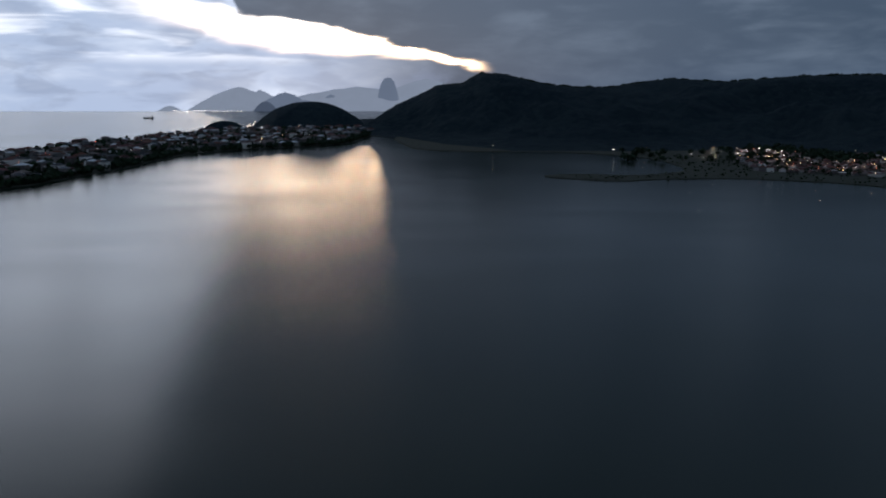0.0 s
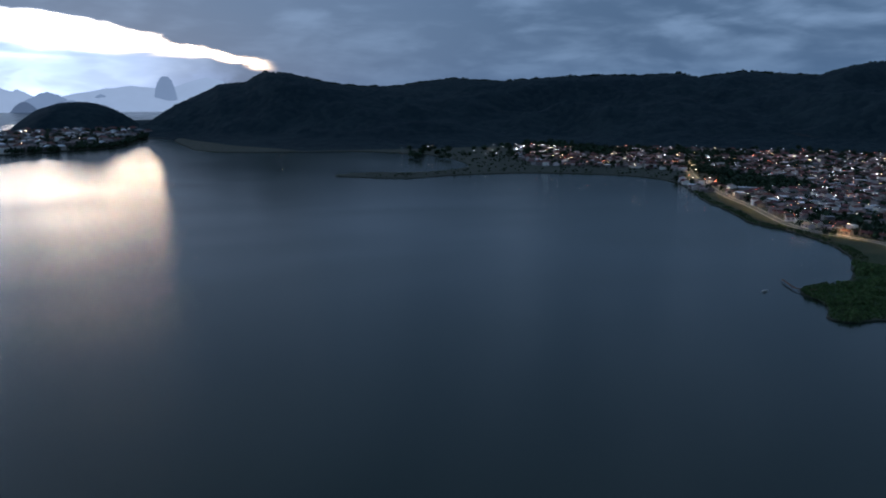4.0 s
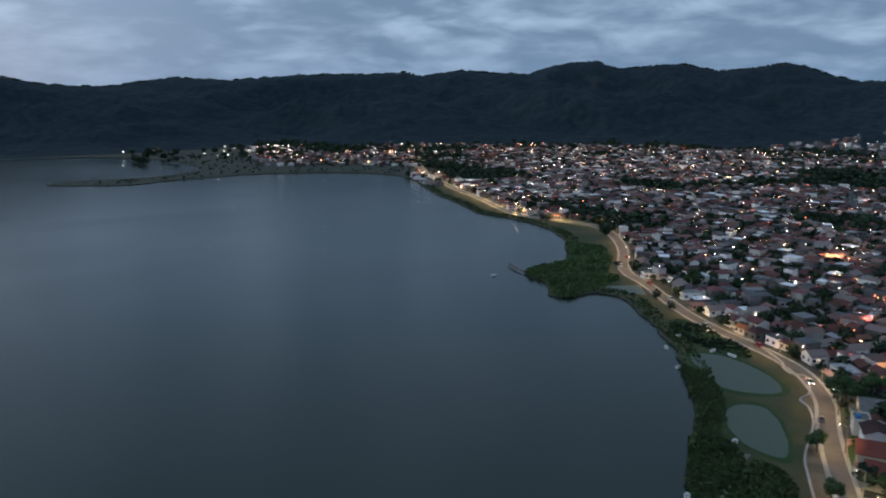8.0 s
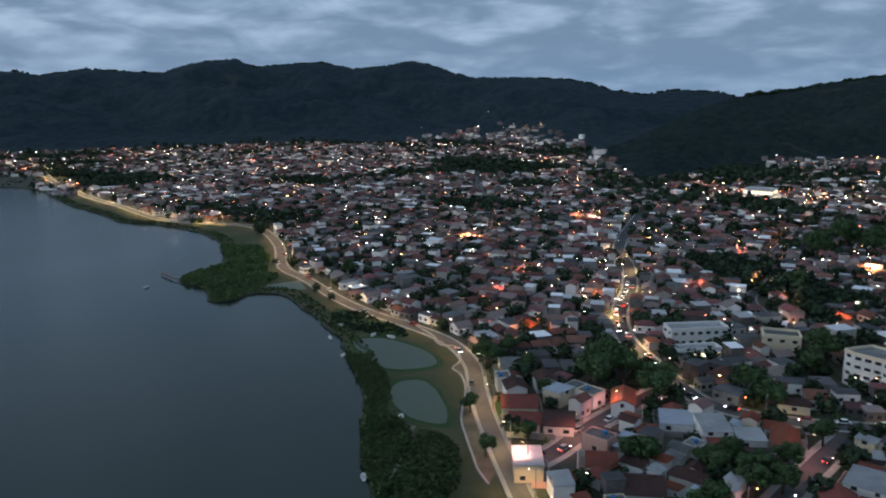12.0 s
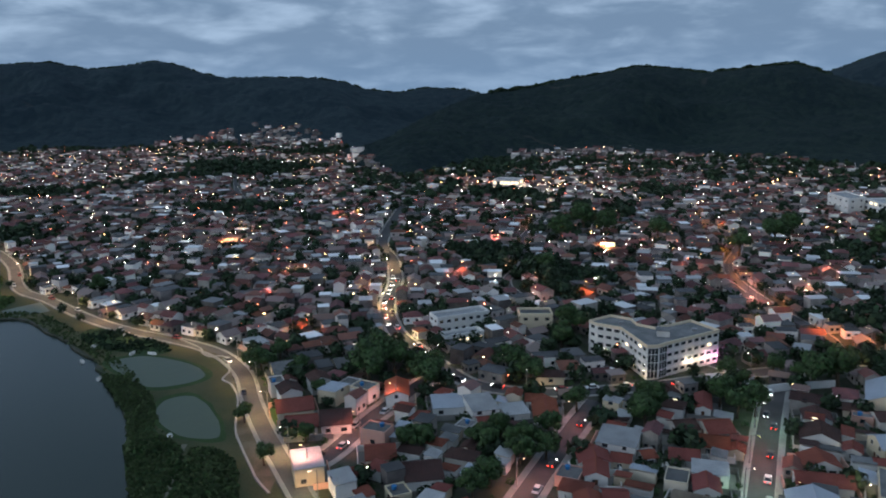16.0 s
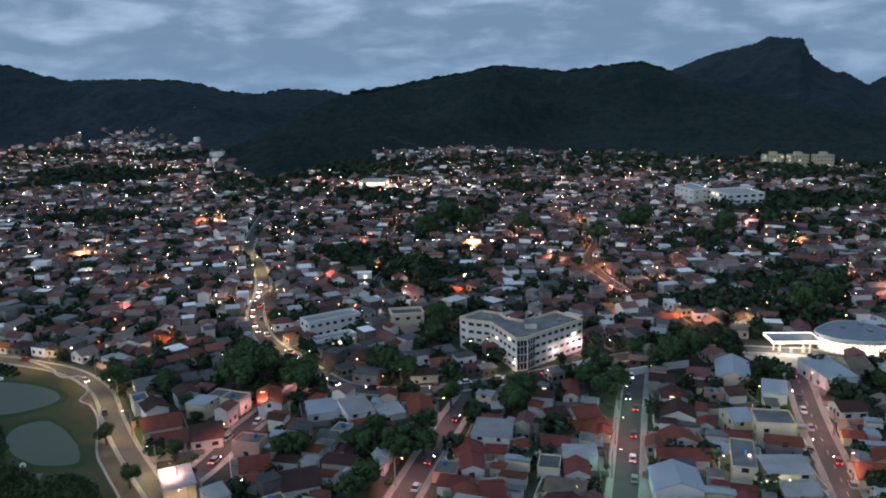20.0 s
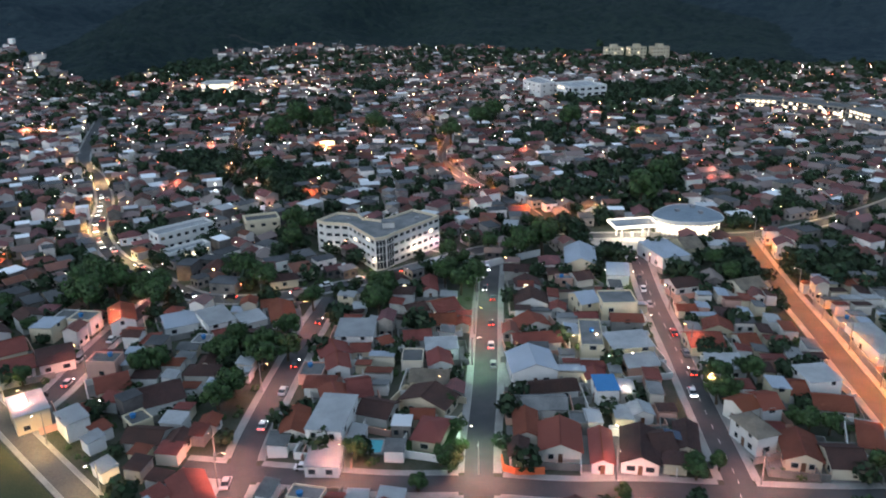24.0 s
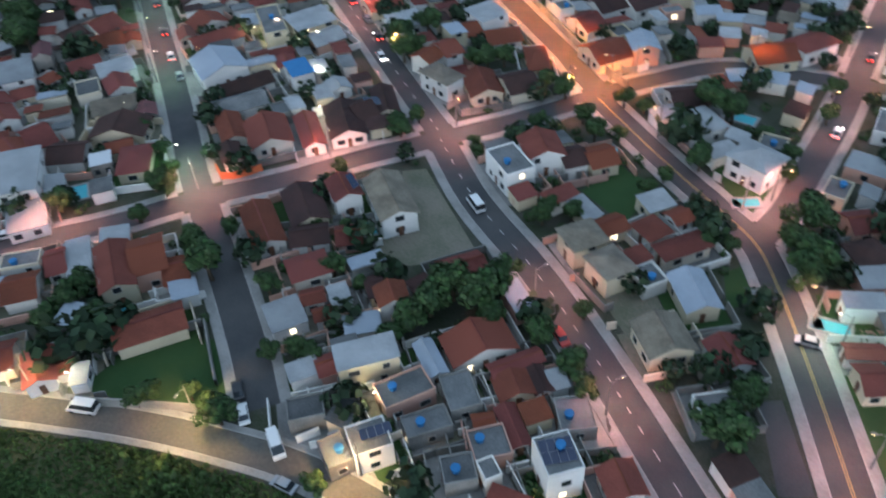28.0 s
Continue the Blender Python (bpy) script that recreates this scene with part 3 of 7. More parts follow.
def mound(name, x, y, rx, ry, h, mat, label, category, power=1.6, steep=0.0, seed=0, z0=WATER - 2, kind=""):
    """A hill standing by itself, with an uneven slope."""
    b = Build()
    n, m = 48, 16
    for k in range(m + 1):
        q = k / m
        for i in range(n):
            a = 2 * math.pi * i / n
            d = Vector((math.cos(a), math.sin(a), 0))
            w = 1 + 0.16 * noise.noise(d * 1.6 + Vector((seed, 0, 0))) + 0.06 * noise.noise(d * 6 + Vector((seed, 3, 0)))
            px, py = x + d.x * rx * (1 - q) * w, y + d.y * ry * (1 - q) * w
            z = h * (1 - (1 - q) ** power)
            z += 0.05 * h * noise.noise(Vector((px * 9 / rx, py * 9 / rx, seed))) * min(1, 4 * q)
            b.v.append((px, py, z0 + z))
    for k in range(m):
        for i in range(n):
            j = (i + 1) % n
            b.f.append((k * n + i, k * n + j, (k + 1) * n + j, (k + 1) * n + i))
    ob = solo(name, b, mat, label, category, kind=kind)
    for f in ob.data.polygons:
        f.use_smooth = True
    return ob


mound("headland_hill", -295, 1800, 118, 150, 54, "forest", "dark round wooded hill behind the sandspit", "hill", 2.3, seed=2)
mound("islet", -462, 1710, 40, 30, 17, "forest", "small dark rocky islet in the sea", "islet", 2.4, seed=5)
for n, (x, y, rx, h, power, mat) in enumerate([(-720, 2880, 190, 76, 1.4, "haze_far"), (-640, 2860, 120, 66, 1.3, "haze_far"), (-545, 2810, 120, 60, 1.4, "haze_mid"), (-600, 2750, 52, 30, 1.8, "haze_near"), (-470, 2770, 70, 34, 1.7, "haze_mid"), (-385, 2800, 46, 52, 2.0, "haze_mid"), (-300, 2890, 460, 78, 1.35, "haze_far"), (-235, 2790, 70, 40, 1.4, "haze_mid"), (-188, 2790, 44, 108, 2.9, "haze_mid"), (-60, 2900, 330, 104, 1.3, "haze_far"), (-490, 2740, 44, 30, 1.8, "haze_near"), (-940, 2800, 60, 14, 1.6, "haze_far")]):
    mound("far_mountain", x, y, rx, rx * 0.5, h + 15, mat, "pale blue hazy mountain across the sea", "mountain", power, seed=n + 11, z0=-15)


# ---- roads ----
ROADS = []


def offset(line, d):
    t = np.gradient(line, axis=0)
    t /= np.linalg.norm(t, axis=1)[:, None] + 1e-9
    return line + np.stack([-t[:, 1], t[:, 0]], 1) * d


def strip(b, line, d0, d1, z0, z1=None):
    """A band along a line between two offsets; with z1 it is a raised kerb or wall."""
    a, c = offset(line, d0), offset(line, d1)
    n = len(b.v)
    top = z0 if z1 is None else z1
    for p, q in zip(a, c):
        b.v += [(p[0], p[1], top), (q[0], q[1], top)]
        if z1 is not None:
            b.v += [(p[0], p[1], z0), (q[0], q[1], z0)]
    k = 2 if z1 is None else 4
    for i in range(len(line) - 1):
        o = n + i * k
        b.f.append((o, o + k, o + k + 1, o + 1) if d1 < d0 else (o + 1, o + k + 1, o + k, o))
        if z1 is not None:
            b.f += [(o, o + 2, o + k + 2, o + k), (o + 1, o + k + 1, o + k + 3, o + 3)]
    return b


PAVED = []


def road(name, pts, width, mat="asphalt", walk=1.7, label="grey asphalt street with pale pavements", n=5, level=0.03):
    line = smooth(pts, n)
    ROADS.append((line, width / 2, walk))
    solo(name, strip(Build(), line, width / 2, -width / 2, level), mat, label, "road", kind="structure")
    if walk:
        PAVED.append((line, width / 2, walk))
    return line


def near_line(p, line):
    a, d = line[:-1], np.diff(line, axis=0)
    t = np.clip(((p - a) * d).sum(1) / ((d * d).sum(1) + 1e-9), 0, 1)
    return float(np.linalg.norm(a + d * t[:, None] - p, axis=1).min())


def pavements():
    """Pavement and kerb on both sides, left open where another street joins."""
    for i, (line, h, w) in enumerate(PAVED):
        fine = np.concatenate([np.linspace(line[k], line[k + 1], max(2, int(np.linalg.norm(line[k + 1] - line[k]) / 1.2)), endpoint=False) for k in range(len(line) - 1)] + [line[-1:]])
        for s in (1, -1):
            mid = offset(fine, s * (h + 0.6))
            free = [all(near_line(p, l2) > h2 + 0.3 for j, (l2, h2, w2) in enumerate(ROADS) if l2 is not line) for p in mid]
            k = 0
            while k < len(fine):
                if not free[k]:
                    k += 1
                    continue
                e = k
                while e + 1 < len(fine) and free[e + 1]:
                    e += 1
                if e - k >= 2:
                    run = fine[k:e + 1]
                    z = 0.12 + 0.004 * (i % 7)
                    solo("pavement", strip(Build(), run, s * (h + w), s * (h + 0.18), 0.0, z), "paving", "pale concrete pavement along the street", "pavement", kind="structure")
                    solo("kerb", strip(Build(), run, s * (h + 0.176), s * h, 0.0, z + 0.02), "kerb", "low concrete kerb", "kerb", kind="structure")
                k = e + 1


LAKE_ROAD = road("road_lakefront", [(560, 900), (469, 744), (413, 607), (391, 533), (366, 458), (368, 423), (378, 389), (370, 362), (339, 320), (300, 281), (286, 253), (267, 219), (256, 193), (250, 170), (241, 146), (225, 127), (203, 112), (184, 98), (163, 81), (138, 60), (118, 43), (104, 29.5), (93, 17), (83, 6), (73, -3.4), (62, -12), (44, -22), (10, -45)], 4.6, "sandroad", 1.1, "pale sandy lakefront road under warm lamps", level=0.02)
ROAD_A = road("road_a", [(116, 36), (130, 29), (150, 27), (179, 22), (209, 16), (226, 12)], 5.6)
ROAD_B = road("road_b", [(76, -10), (90, -13), (124, -18), (140, -20.5), (168, -26), (214, -34), (250, -41)], 5.8)
ROAD_C = road("road_c", [(122, -68), (146, -72), (176, -77), (212, -83), (250, -91)], 5.6)
ROAD_D = road("road_cross", [(142, 40), (134, 10), (131, -3), (129, -18), (125, -35), (123, -50), (119.5, -67), (116, -85), (114, -104)], 5.4, level=0.034)
ROAD_E = road("road_e", [(113.6, -104.5), (124, -106.8), (133, -109.2), (160, -114.2), (184, -119), (207, -123), (232, -128), (258, -134)], 5.6)
ROAD_F = road("road_f", [(120, -67), (99, -62), (77, -60), (57, -56.5), (41, -53), (15, -47)], 5.8)
ROAD_G = road("road_g", [(113, -103), (92, -99.5), (72, -97), (62, -95.5), (54, -91.5), (43, -84.5), (29, -75), (5, -58)], 5.6, level=0.033)
ROAD_H = road("road_h", [(114, -105), (112, -117), (107, -134), (94, -145), (70, -162)], 5.2, level=0.036)
ROAD_I = road("road_i", [(62, -96), (64.5, -106), (70, -118), (79, -138), (92, -163), (112, -200)], 5.4)
ROAD_M = road("road_main", [(560, 175), (440, 150), (390, 128), (348, 113), (308, 104), (276, 90), (256, 74), (244, 64), (232, 52), (228, 37), (231, 20), (240, -2), (252, -23), (265, -48), (270, -70), (268, -95), (262, -125), (264, -150), (285, -200), (330, -270)], 5.8, walk=1.1, level=0.026)
ROAD_R = road("road_r", [(243, 62), (222, 68), (200, 73), (178, 76), (165, 80)], 5.4)
ROAD_S = road("road_s", [(270, -62), (300, -66), (340, -52), (400, -40), (470, -50), (560, -30)], 4.2, walk=0.7)
ROAD_T = road("road_t", [(258, -32), (300, 20), (350, 60), (400, 60), (470, 70), (600, 60)], 3.8, walk=0.6)
SLIP = road("road_n", [(440, 150), (520, 260), (600, 330), (760, 420)], 3.6, walk=0.5)
pavements()
solo("road_marking", strip(strip(Build(), ROAD_G, 0.22, 0.10, 0.045), ROAD_G, -0.10, -0.22, 0.045), "line_yellow", "double yellow centre line", "road marking", kind="structure")
for ln in (ROAD_F, ROAD_C):
    b = Build()
    for k in range(0, len(ln) - 1):
        a, c = ln[k], ln[k + 1]
        n = max(int(np.linalg.norm(c - a) / 6), 1)
        for j in range(n):
            strip(b, np.array([a + (c - a) * (j + 0.2) / n, a + (c - a) * (j + 0.55) / n]), 0.07, -0.07, 0.042)
    solo("road_marking", b, "line_white", "worn white centre dashes", "road marking", kind="structure")


# ---- what is taken: a map of the town in cells of 1.5 m ----
CELL, X0, Y0 = 1.5, -100.0, -800.0
GX, GY = np.meshgrid(X0 + CELL * (np.arange(1000) + 0.5), Y0 + CELL * (np.arange(1300) + 0.5), indexing="ij")
TAKEN = np.zeros(GX.shape, bool)


def inside(poly, px, py):
    """Even-odd test of points against an outline."""
    res = np.zeros(px.shape, bool)
    x1, y1 = poly[-1]
    for x2, y2 in poly:
        if y1 != y2:
            hit = ((y1 > py) != (y2 > py)) & (px < (x2 - x1) * (py - y1) / (y2 - y1) + x1)
            res ^= hit
        x1, y1 = x2, y2
    return res


def corners(x, y, w, d, rot, pad=0.0):
    c, s = math.cos(radians(rot)), math.sin(radians(rot))
    a, b = w / 2 + pad, d / 2 + pad
    return [(x + u * c - v * s, y + u * s + v * c) for u, v in ((-a, -b), (a, -b), (a, b), (-a, b))]


def window_of(poly):
    xs, ys = [p[0] for p in poly], [p[1] for p in poly]
    i0, i1 = int((min(xs) - X0) / CELL), int((max(xs) - X0) / CELL) + 1
    j0, j1 = int((min(ys) - Y0) / CELL), int((max(ys) - Y0) / CELL) + 1
    return slice(max(i0, 0), max(i1, 0)), slice(max(j0, 0), max(j1, 0))


def take(poly):
    w = window_of(poly)
    TAKEN[w] |= inside(poly, GX[w], GY[w])


def is_free(poly):
    w = window_of(poly)
    if TAKEN[w].size == 0:
        return False
    m = inside(poly, GX[w], GY[w])
    return m.any() and not (TAKEN[w] & m).any()


TAKEN |= ~inside(land, GX, GY)
for line, h, wk in ROADS:
    for k in range(len(line) - 1):
        a, b = line[k], line[k + 1]
        m = (a + b) / 2
        v = b - a
        take(corners(m[0], m[1], np.linalg.norm(v) + 1.5, 2 * (h + wk), math.degrees(math.atan2(v[1], v[0]))))

# ---- the green lakeside: grass, reeds and ponds ----
lake_edge = offset(LAKE_ROAD, -(2.7 + 1.3))
i0 = int(np.argmin(np.linalg.norm(shore - np.array([15, -42]), axis=1)))
i1 = int(np.argmin(np.linalg.norm(shore - np.array([398, 630]), axis=1)))
j0 = int(np.argmin(np.linalg.norm(LAKE_ROAD - np.array([413, 607]), axis=1)))
LAKESIDE = [tuple(p) for p in shore[i0:i1]] + [tuple(p) for p in lake_edge[j0:]]
take(LAKESIDE)
inner = [tuple(p) for p in offset(shore, -1.2)[i0:i1]] + [tuple(p) for p in lake_edge[j0:]]
sheet("lakeside_grass", inner, 0.012, "marsh", "rough green and yellowing grass by the lake", "grass", wobble=0.6)
POND_A = smooth([(223, 176), (213, 163), (207, 152), (209, 143), (218, 137), (227, 146), (231, 160), (231, 170)], 6, True)
POND_B = smooth([(190, 136), (181, 127), (177, 118), (179, 110), (187, 114), (196, 122), (203, 132), (199, 138)], 6, True)
OVAL = smooth([(250, 208), (256, 203), (249, 182), (243, 166), (235, 163), (234, 182), (240, 199)], 5, True)
BASIN = [(268, 262), (283, 255), (272, 241), (260, 251)]
for name, o, mat, lab, z in (("pond_bank", POND_A * 1.0, "marsh_dark", "dark reedy bank round a pond", 0.02), ("pond_bank", POND_B * 1.0, "marsh_dark", "dark reedy bank round a pond", 0.02)):
    c = o.mean(0)
    sheet(name, [tuple(p) for p in c + (o - c) * 1.16], z, mat, lab, "grass", wobble=1.0)
sheet("pond", [tuple(p) for p in POND_A], 0.03, "pond", "shallow murky pond in the lakeside grass", "pond", wobble=0.5)
sheet("pond", [tuple(p) for p in POND_B], 0.03, "pond", "shallow murky pond in the lakeside grass", "pond", wobble=0.5)
sheet("pond", [tuple(p) for p in np.array(BASIN)], 0.03, "pond", "small walled basin beside the lake", "pond")
sheet("reed_bed", [tuple(p) for p in OVAL], 0.03, "marsh_dark", "dark oval bed of reeds", "grass", wobble=0.6)
REEDS = smooth([(118, 84), (136, 103), (153, 118), (168, 128), (171, 120), (163, 110), (158, 100), (149, 92), (133, 80), (120, 72)], 5, True)
sheet("reed_bed", [tuple(p) for p in REEDS], 0.02, "marsh_dark", "dark green reeds along the shore", "grass", wobble=1.0)
HEAD = smooth([(240, 258), (237, 266), (249, 282), (254, 304), (270, 314), (288, 312), (310, 334), (325, 352), (332, 330), (310, 300), (292, 285), (282, 268), (262, 262)], 4, True)
sheet("reed_bed", [tuple(p) for p in HEAD], 0.02, "marsh_dark", "dark green reeds on a small point of land", "grass", wobble=1.0)
LOW = smooth([(72, 14), (84, 22), (98, 38), (112, 56), (100, 66), (80, 44), (62, 16), (52, 0), (60, -4)], 4, True)
sheet("reed_bed", [tuple(p) for p in LOW], 0.02, "marsh_dark", "thick green reeds below the lakefront road", "grass", wobble=1.0)
path = smooth([(136.1, 100.7), (144.1, 104.7), (158.1, 109.3), (168.5, 114.6), (173.2, 116.2)], 5)
solo("footpath", strip(Build(), path, 0.8, -0.8, 0.028), "dirt", "pale trodden footpath through the reeds", "path", kind="structure")

TUFT_RNG = random.Random(5)


def tuft_field(name, outline, count, size, mat, label):
    """Reeds and bushes: many small leaning blades and clumps in one object."""
    b = Build()
    pts = np.array(outline)
    lo, hi = pts.min(0), pts.max(0)
    gen = np.random.default_rng(count)
    cand = gen.uniform(lo, hi, (count * 40, 2))
    cand = cand[inside(outline, cand[:, 0], cand[:, 1])][:count]
    for x, y in cand.tolist():
        s = size * TUFT_RNG.uniform(0.5, 1.5) * (1 + noise.noise(Vector((x * 0.08, y * 0.08, 0))))
        for k in range(5):
            a = TUFT_RNG.uniform(0, 6.28)
            r = s * TUFT_RNG.uniform(0.1, 0.5)
            px, py = x + r * math.cos(a), y + r * math.sin(a)
            q = TUFT_RNG.uniform(0, 6.28)
            ux, uy = math.cos(q) * s * 0.45, math.sin(q) * s * 0.45
            h = s * TUFT_RNG.uniform(0.5, 1.1)
            lx, ly = TUFT_RNG.uniform(-0.4, 0.4) * s, TUFT_RNG.uniform(-0.4, 0.4) * s
            b.raw([(px - ux, py - uy, 0), (px + ux, py + uy, 0), (px + ux * 0.6 + lx, py + uy * 0.6 + ly, h), (px - ux * 0.6 + lx, py - uy * 0.6 + ly, h * 0.8)], [(0, 1, 2, 3)])
    return solo(name, b, mat, label, "grass", kind="stuff")


tuft_field("reeds", [tuple(p) for p in REEDS], 900, 1.1, "leaf", "dark green reeds and bushes along the shore")
tuft_field("reeds", [tuple(p) for p in HEAD], 2200, 1.0, "reed_light", "dark green reeds on a small point of land")
tuft_field("reeds", [tuple(p) for p in OVAL], 400, 0.8, "leaf_far", "dark green reeds in an oval bed")
near_shore = [tuple(p) for p in shore if 20 < p[0] < 118 and -40 < p[1] < 90] + [tuple(p) for p in lake_edge if 30 < p[0] < 124 and p[1] < 60]
tuft_field("reeds", near_shore, 13000, 0.5, "reed_light", "thick green reeds and bushes below the lakefront road")
band = [tuple(p) for p in offset(shore, -0.5)[i0 + 30:i1]] + [tuple(p) for p in offset(shore, -8.0)[i0 + 30:i1][::-1]]
tuft_field("reeds", band, 2800, 0.7, "reed", "reeds and bushes fringing the lake")
THICKET = smooth([(213, 172), (200, 158), (186, 143), (172, 132.5), (157, 122.5), (147, 114), (141, 107), (146, 105), (155, 109), (167, 113.5), (172, 119), (177, 127), (186, 134), (196, 141), (206, 152), (212, 163)], 4, True)
sheet("reed_bed", [tuple(p) for p in THICKET], 0.022, "marsh_dark", "dark green thicket between the lake and the ponds", "grass", wobble=1.0)
tuft_field("thicket", [tuple(p) for p in THICKET], 3200, 0.95, "reed", "dense dark green thicket between the lake and the ponds")
tuft_field("reeds", [tuple(p) for p in smooth([(171.7, 112.9), (170.5, 103.3), (166, 97.3), (153.1, 89.8), (144.6, 88), (128, 80), (118, 74), (124, 88), (140, 97.4), (146.6, 103), (160.3, 108)], 4, True)], 2600, 1.0, "reed", "bright green reeds inside the footpath")
# promenade with parking bays between the grass and the lakefront road
PROM_EDGE = smooth([(263.9, 191.3), (252.4, 169.7), (243.1, 153.5), (238.6, 149.8), (235.6, 145), (236.6, 140), (224.8, 131.5), (217.5, 130), (213.5, 124.5), (203.5, 117), (184.6, 107.5), (175.4, 100.9), (164.8, 92.4), (160.0, 88.5), (154.5, 82.5)], 5)
ROADSIDE = [(261, 196), (251.5, 174), (245.5, 157), (238.6, 143.0), (223.4, 130.0), (201.5, 115.0), (182.3, 101.0), (161.3, 84.0)]
sheet("promenade", [tuple(p) for p in PROM_EDGE] + ROADSIDE[::-1], 0.024, "promenade", "sandy lakeside promenade with parking bays", "pavement")
solo("promenade_kerb", strip(Build(), PROM_EDGE, 0.28, -0.28, 0.0, 0.35), "kerb", "low pale wall between the grass and the promenade", "kerb", kind="structure")

# ---- houses ----
RNG = random.Random(3)
HOMES = []


def window(parent, x, y, z, rot, w=1.2, h=1.1, lit=False, framed=True):
    m = Matrix.Translation((x, y, z)) @ Matrix.Rotation(rot, 4, "Z")
    if not framed:
        part("window", Build().box(-w / 2, w / 2, -0.05, 0.03, -h / 2, h / 2, m), "lit" if lit else "glass", parent)
        return
    fr = Build().box(-w / 2 - 0.08, w / 2 + 0.08, -0.05, 0.03, -h / 2 - 0.08, -h / 2, m).box(-w / 2 - 0.08, w / 2 + 0.08, -0.05, 0.03, h / 2, h / 2 + 0.08, m)
    fr.box(-w / 2 - 0.08, -w / 2, -0.05, 0.03, -h / 2, h / 2, m).box(w / 2, w / 2 + 0.08, -0.05, 0.03, -h / 2, h / 2, m)
    f = part("window", fr, "frame", parent)
    part("pane", Build().box(-w / 2, w / 2, -0.05, 0.012, -h / 2, h / 2, m), "lit" if lit else "glass", f)


ROOF_WORDS = {"tile": "red tiled", "tile_dark": "dark brown tiled", "thatch": "weathered buff tiled", "slab": "grey concrete", "sheet": "pale sheet", "metal": "blue-grey metal", "blue": "bright blue"}
WALL_WORDS = {"white": "pale rendered", "plain_white": "white", "cream": "cream", "pink": "salmon pink", "concrete": "bare concrete"}


def house(x, y, w, d, rot, h, kind, roof, wall, windows=True, base=0.0):
    """A house with the ridge along its length w; kind: gable, hip or flat."""
    take(corners(x, y, w, d, rot, 0.35))
    HOMES.append((x, y, w, d, rot))
    storeys = 2 if h > 4.8 else 1
    h *= 0.86
    t = thing("house", pose(x, y, base, 0, 0, rot), f"{'two-storey' if storeys > 1 else 'low'} {WALL_WORDS[wall]} house with a {ROOF_WORDS[roof]} {kind} roof", "house", "houses of the town")
    a, b = w / 2, d / 2
    o = 0.45
    rise = min(d * 0.21, 2.0)
    if kind == "flat":
        part("wall", Build().box(-a, a, -b, b, 0, h), wall, t)
        if roof in ("sheet", "metal", "blue"):
            part("roof", Build().slab([(-a - 0.2, -b - 0.3, h + 0.15), (a + 0.2, -b - 0.3, h + 0.15), (a + 0.2, b + 0.2, h + 0.55), (-a - 0.2, b + 0.2, h + 0.55)], 0.1), roof, t)
            part("parapet", Build().box(-a, a, b - 0.18, b - 0.02, h, h + 0.42), wall, t)
        else:
            part("roof", Build().box(-a + 0.15, a - 0.15, -b + 0.15, b - 0.15, h - 0.1, h + 0.06), roof, t)
            p = Build()
            for x0, x1, y0, y1 in ((-a - 0.01, a + 0.01, -b - 0.01, -b + 0.15), (-a - 0.01, a + 0.01, b - 0.15, b + 0.01), (-a - 0.01, -a + 0.15, -b + 0.15, b - 0.15), (a - 0.15, a + 0.01, -b + 0.15, b - 0.15)):
                p.box(x0, x1, y0, y1, h - 0.2, h + 0.45)
            part("parapet", p, wall, t)
    elif kind == "gable":
        part("wall", Build().raw([(-a, -b, 0), (a, -b, 0), (a, b, 0), (-a, b, 0), (-a, -b, h), (a, -b, h), (a, b, h), (-a, b, h), (-a, 0, h + rise), (a, 0, h + rise)],
                                 [(3, 2, 1, 0), (0, 1, 5, 4), (2, 3, 7, 6), (1, 2, 6, 9, 5), (3, 0, 4, 8, 7), (4, 5, 9, 8), (6, 7, 8, 9)]), wall, t)
        k = rise / b
        z = h + 0.14
        part("roof", Build().slab([(-a - o, -b - o, z - o * k), (a + o, -b - o, z - o * k), (a + o, 0, z + rise), (-a - o, 0, z + rise)], 0.13)
             .slab([(a + o, b + o, z - o * k), (-a - o, b + o, z - o * k), (-a - o, 0, z + rise), (a + o, 0, z + rise)], 0.13), roof, t)
        part("ridge_cap", Build().tube([(-a - o, 0, z + rise + 0.02), (a + o, 0, z + rise + 0.02)], [0.14, 0.14], 6), roof, t)
    else:
        part("wall", Build().box(-a, a, -b, b, 0, h), wall, t)
        k = rise / (b + o)
        z, q = h + 0.05, max(a - b, 0.3)
        e = [(-a - o, -b - o, z), (a + o, -b - o, z), (a + o, b + o, z), (-a - o, b + o, z), (-q, 0, z + rise), (q, 0, z + rise)]
        e += [(px, py, z - 0.14) for px, py, _ in e[:4]]
        part("roof", Build().raw(e, [(0, 1, 5, 4), (1, 2, 5), (2, 3, 4, 5), (3, 0, 4), (6, 7, 1, 0), (7, 8, 2, 1), (8, 9, 3, 2), (9, 6, 0, 3), (9, 8, 7, 6)]), roof, t)
        part("ridge_cap", Build().tube([(-q, 0, z + rise + 0.02), (q, 0, z + rise + 0.02)], [0.13, 0.13], 6), roof, t)
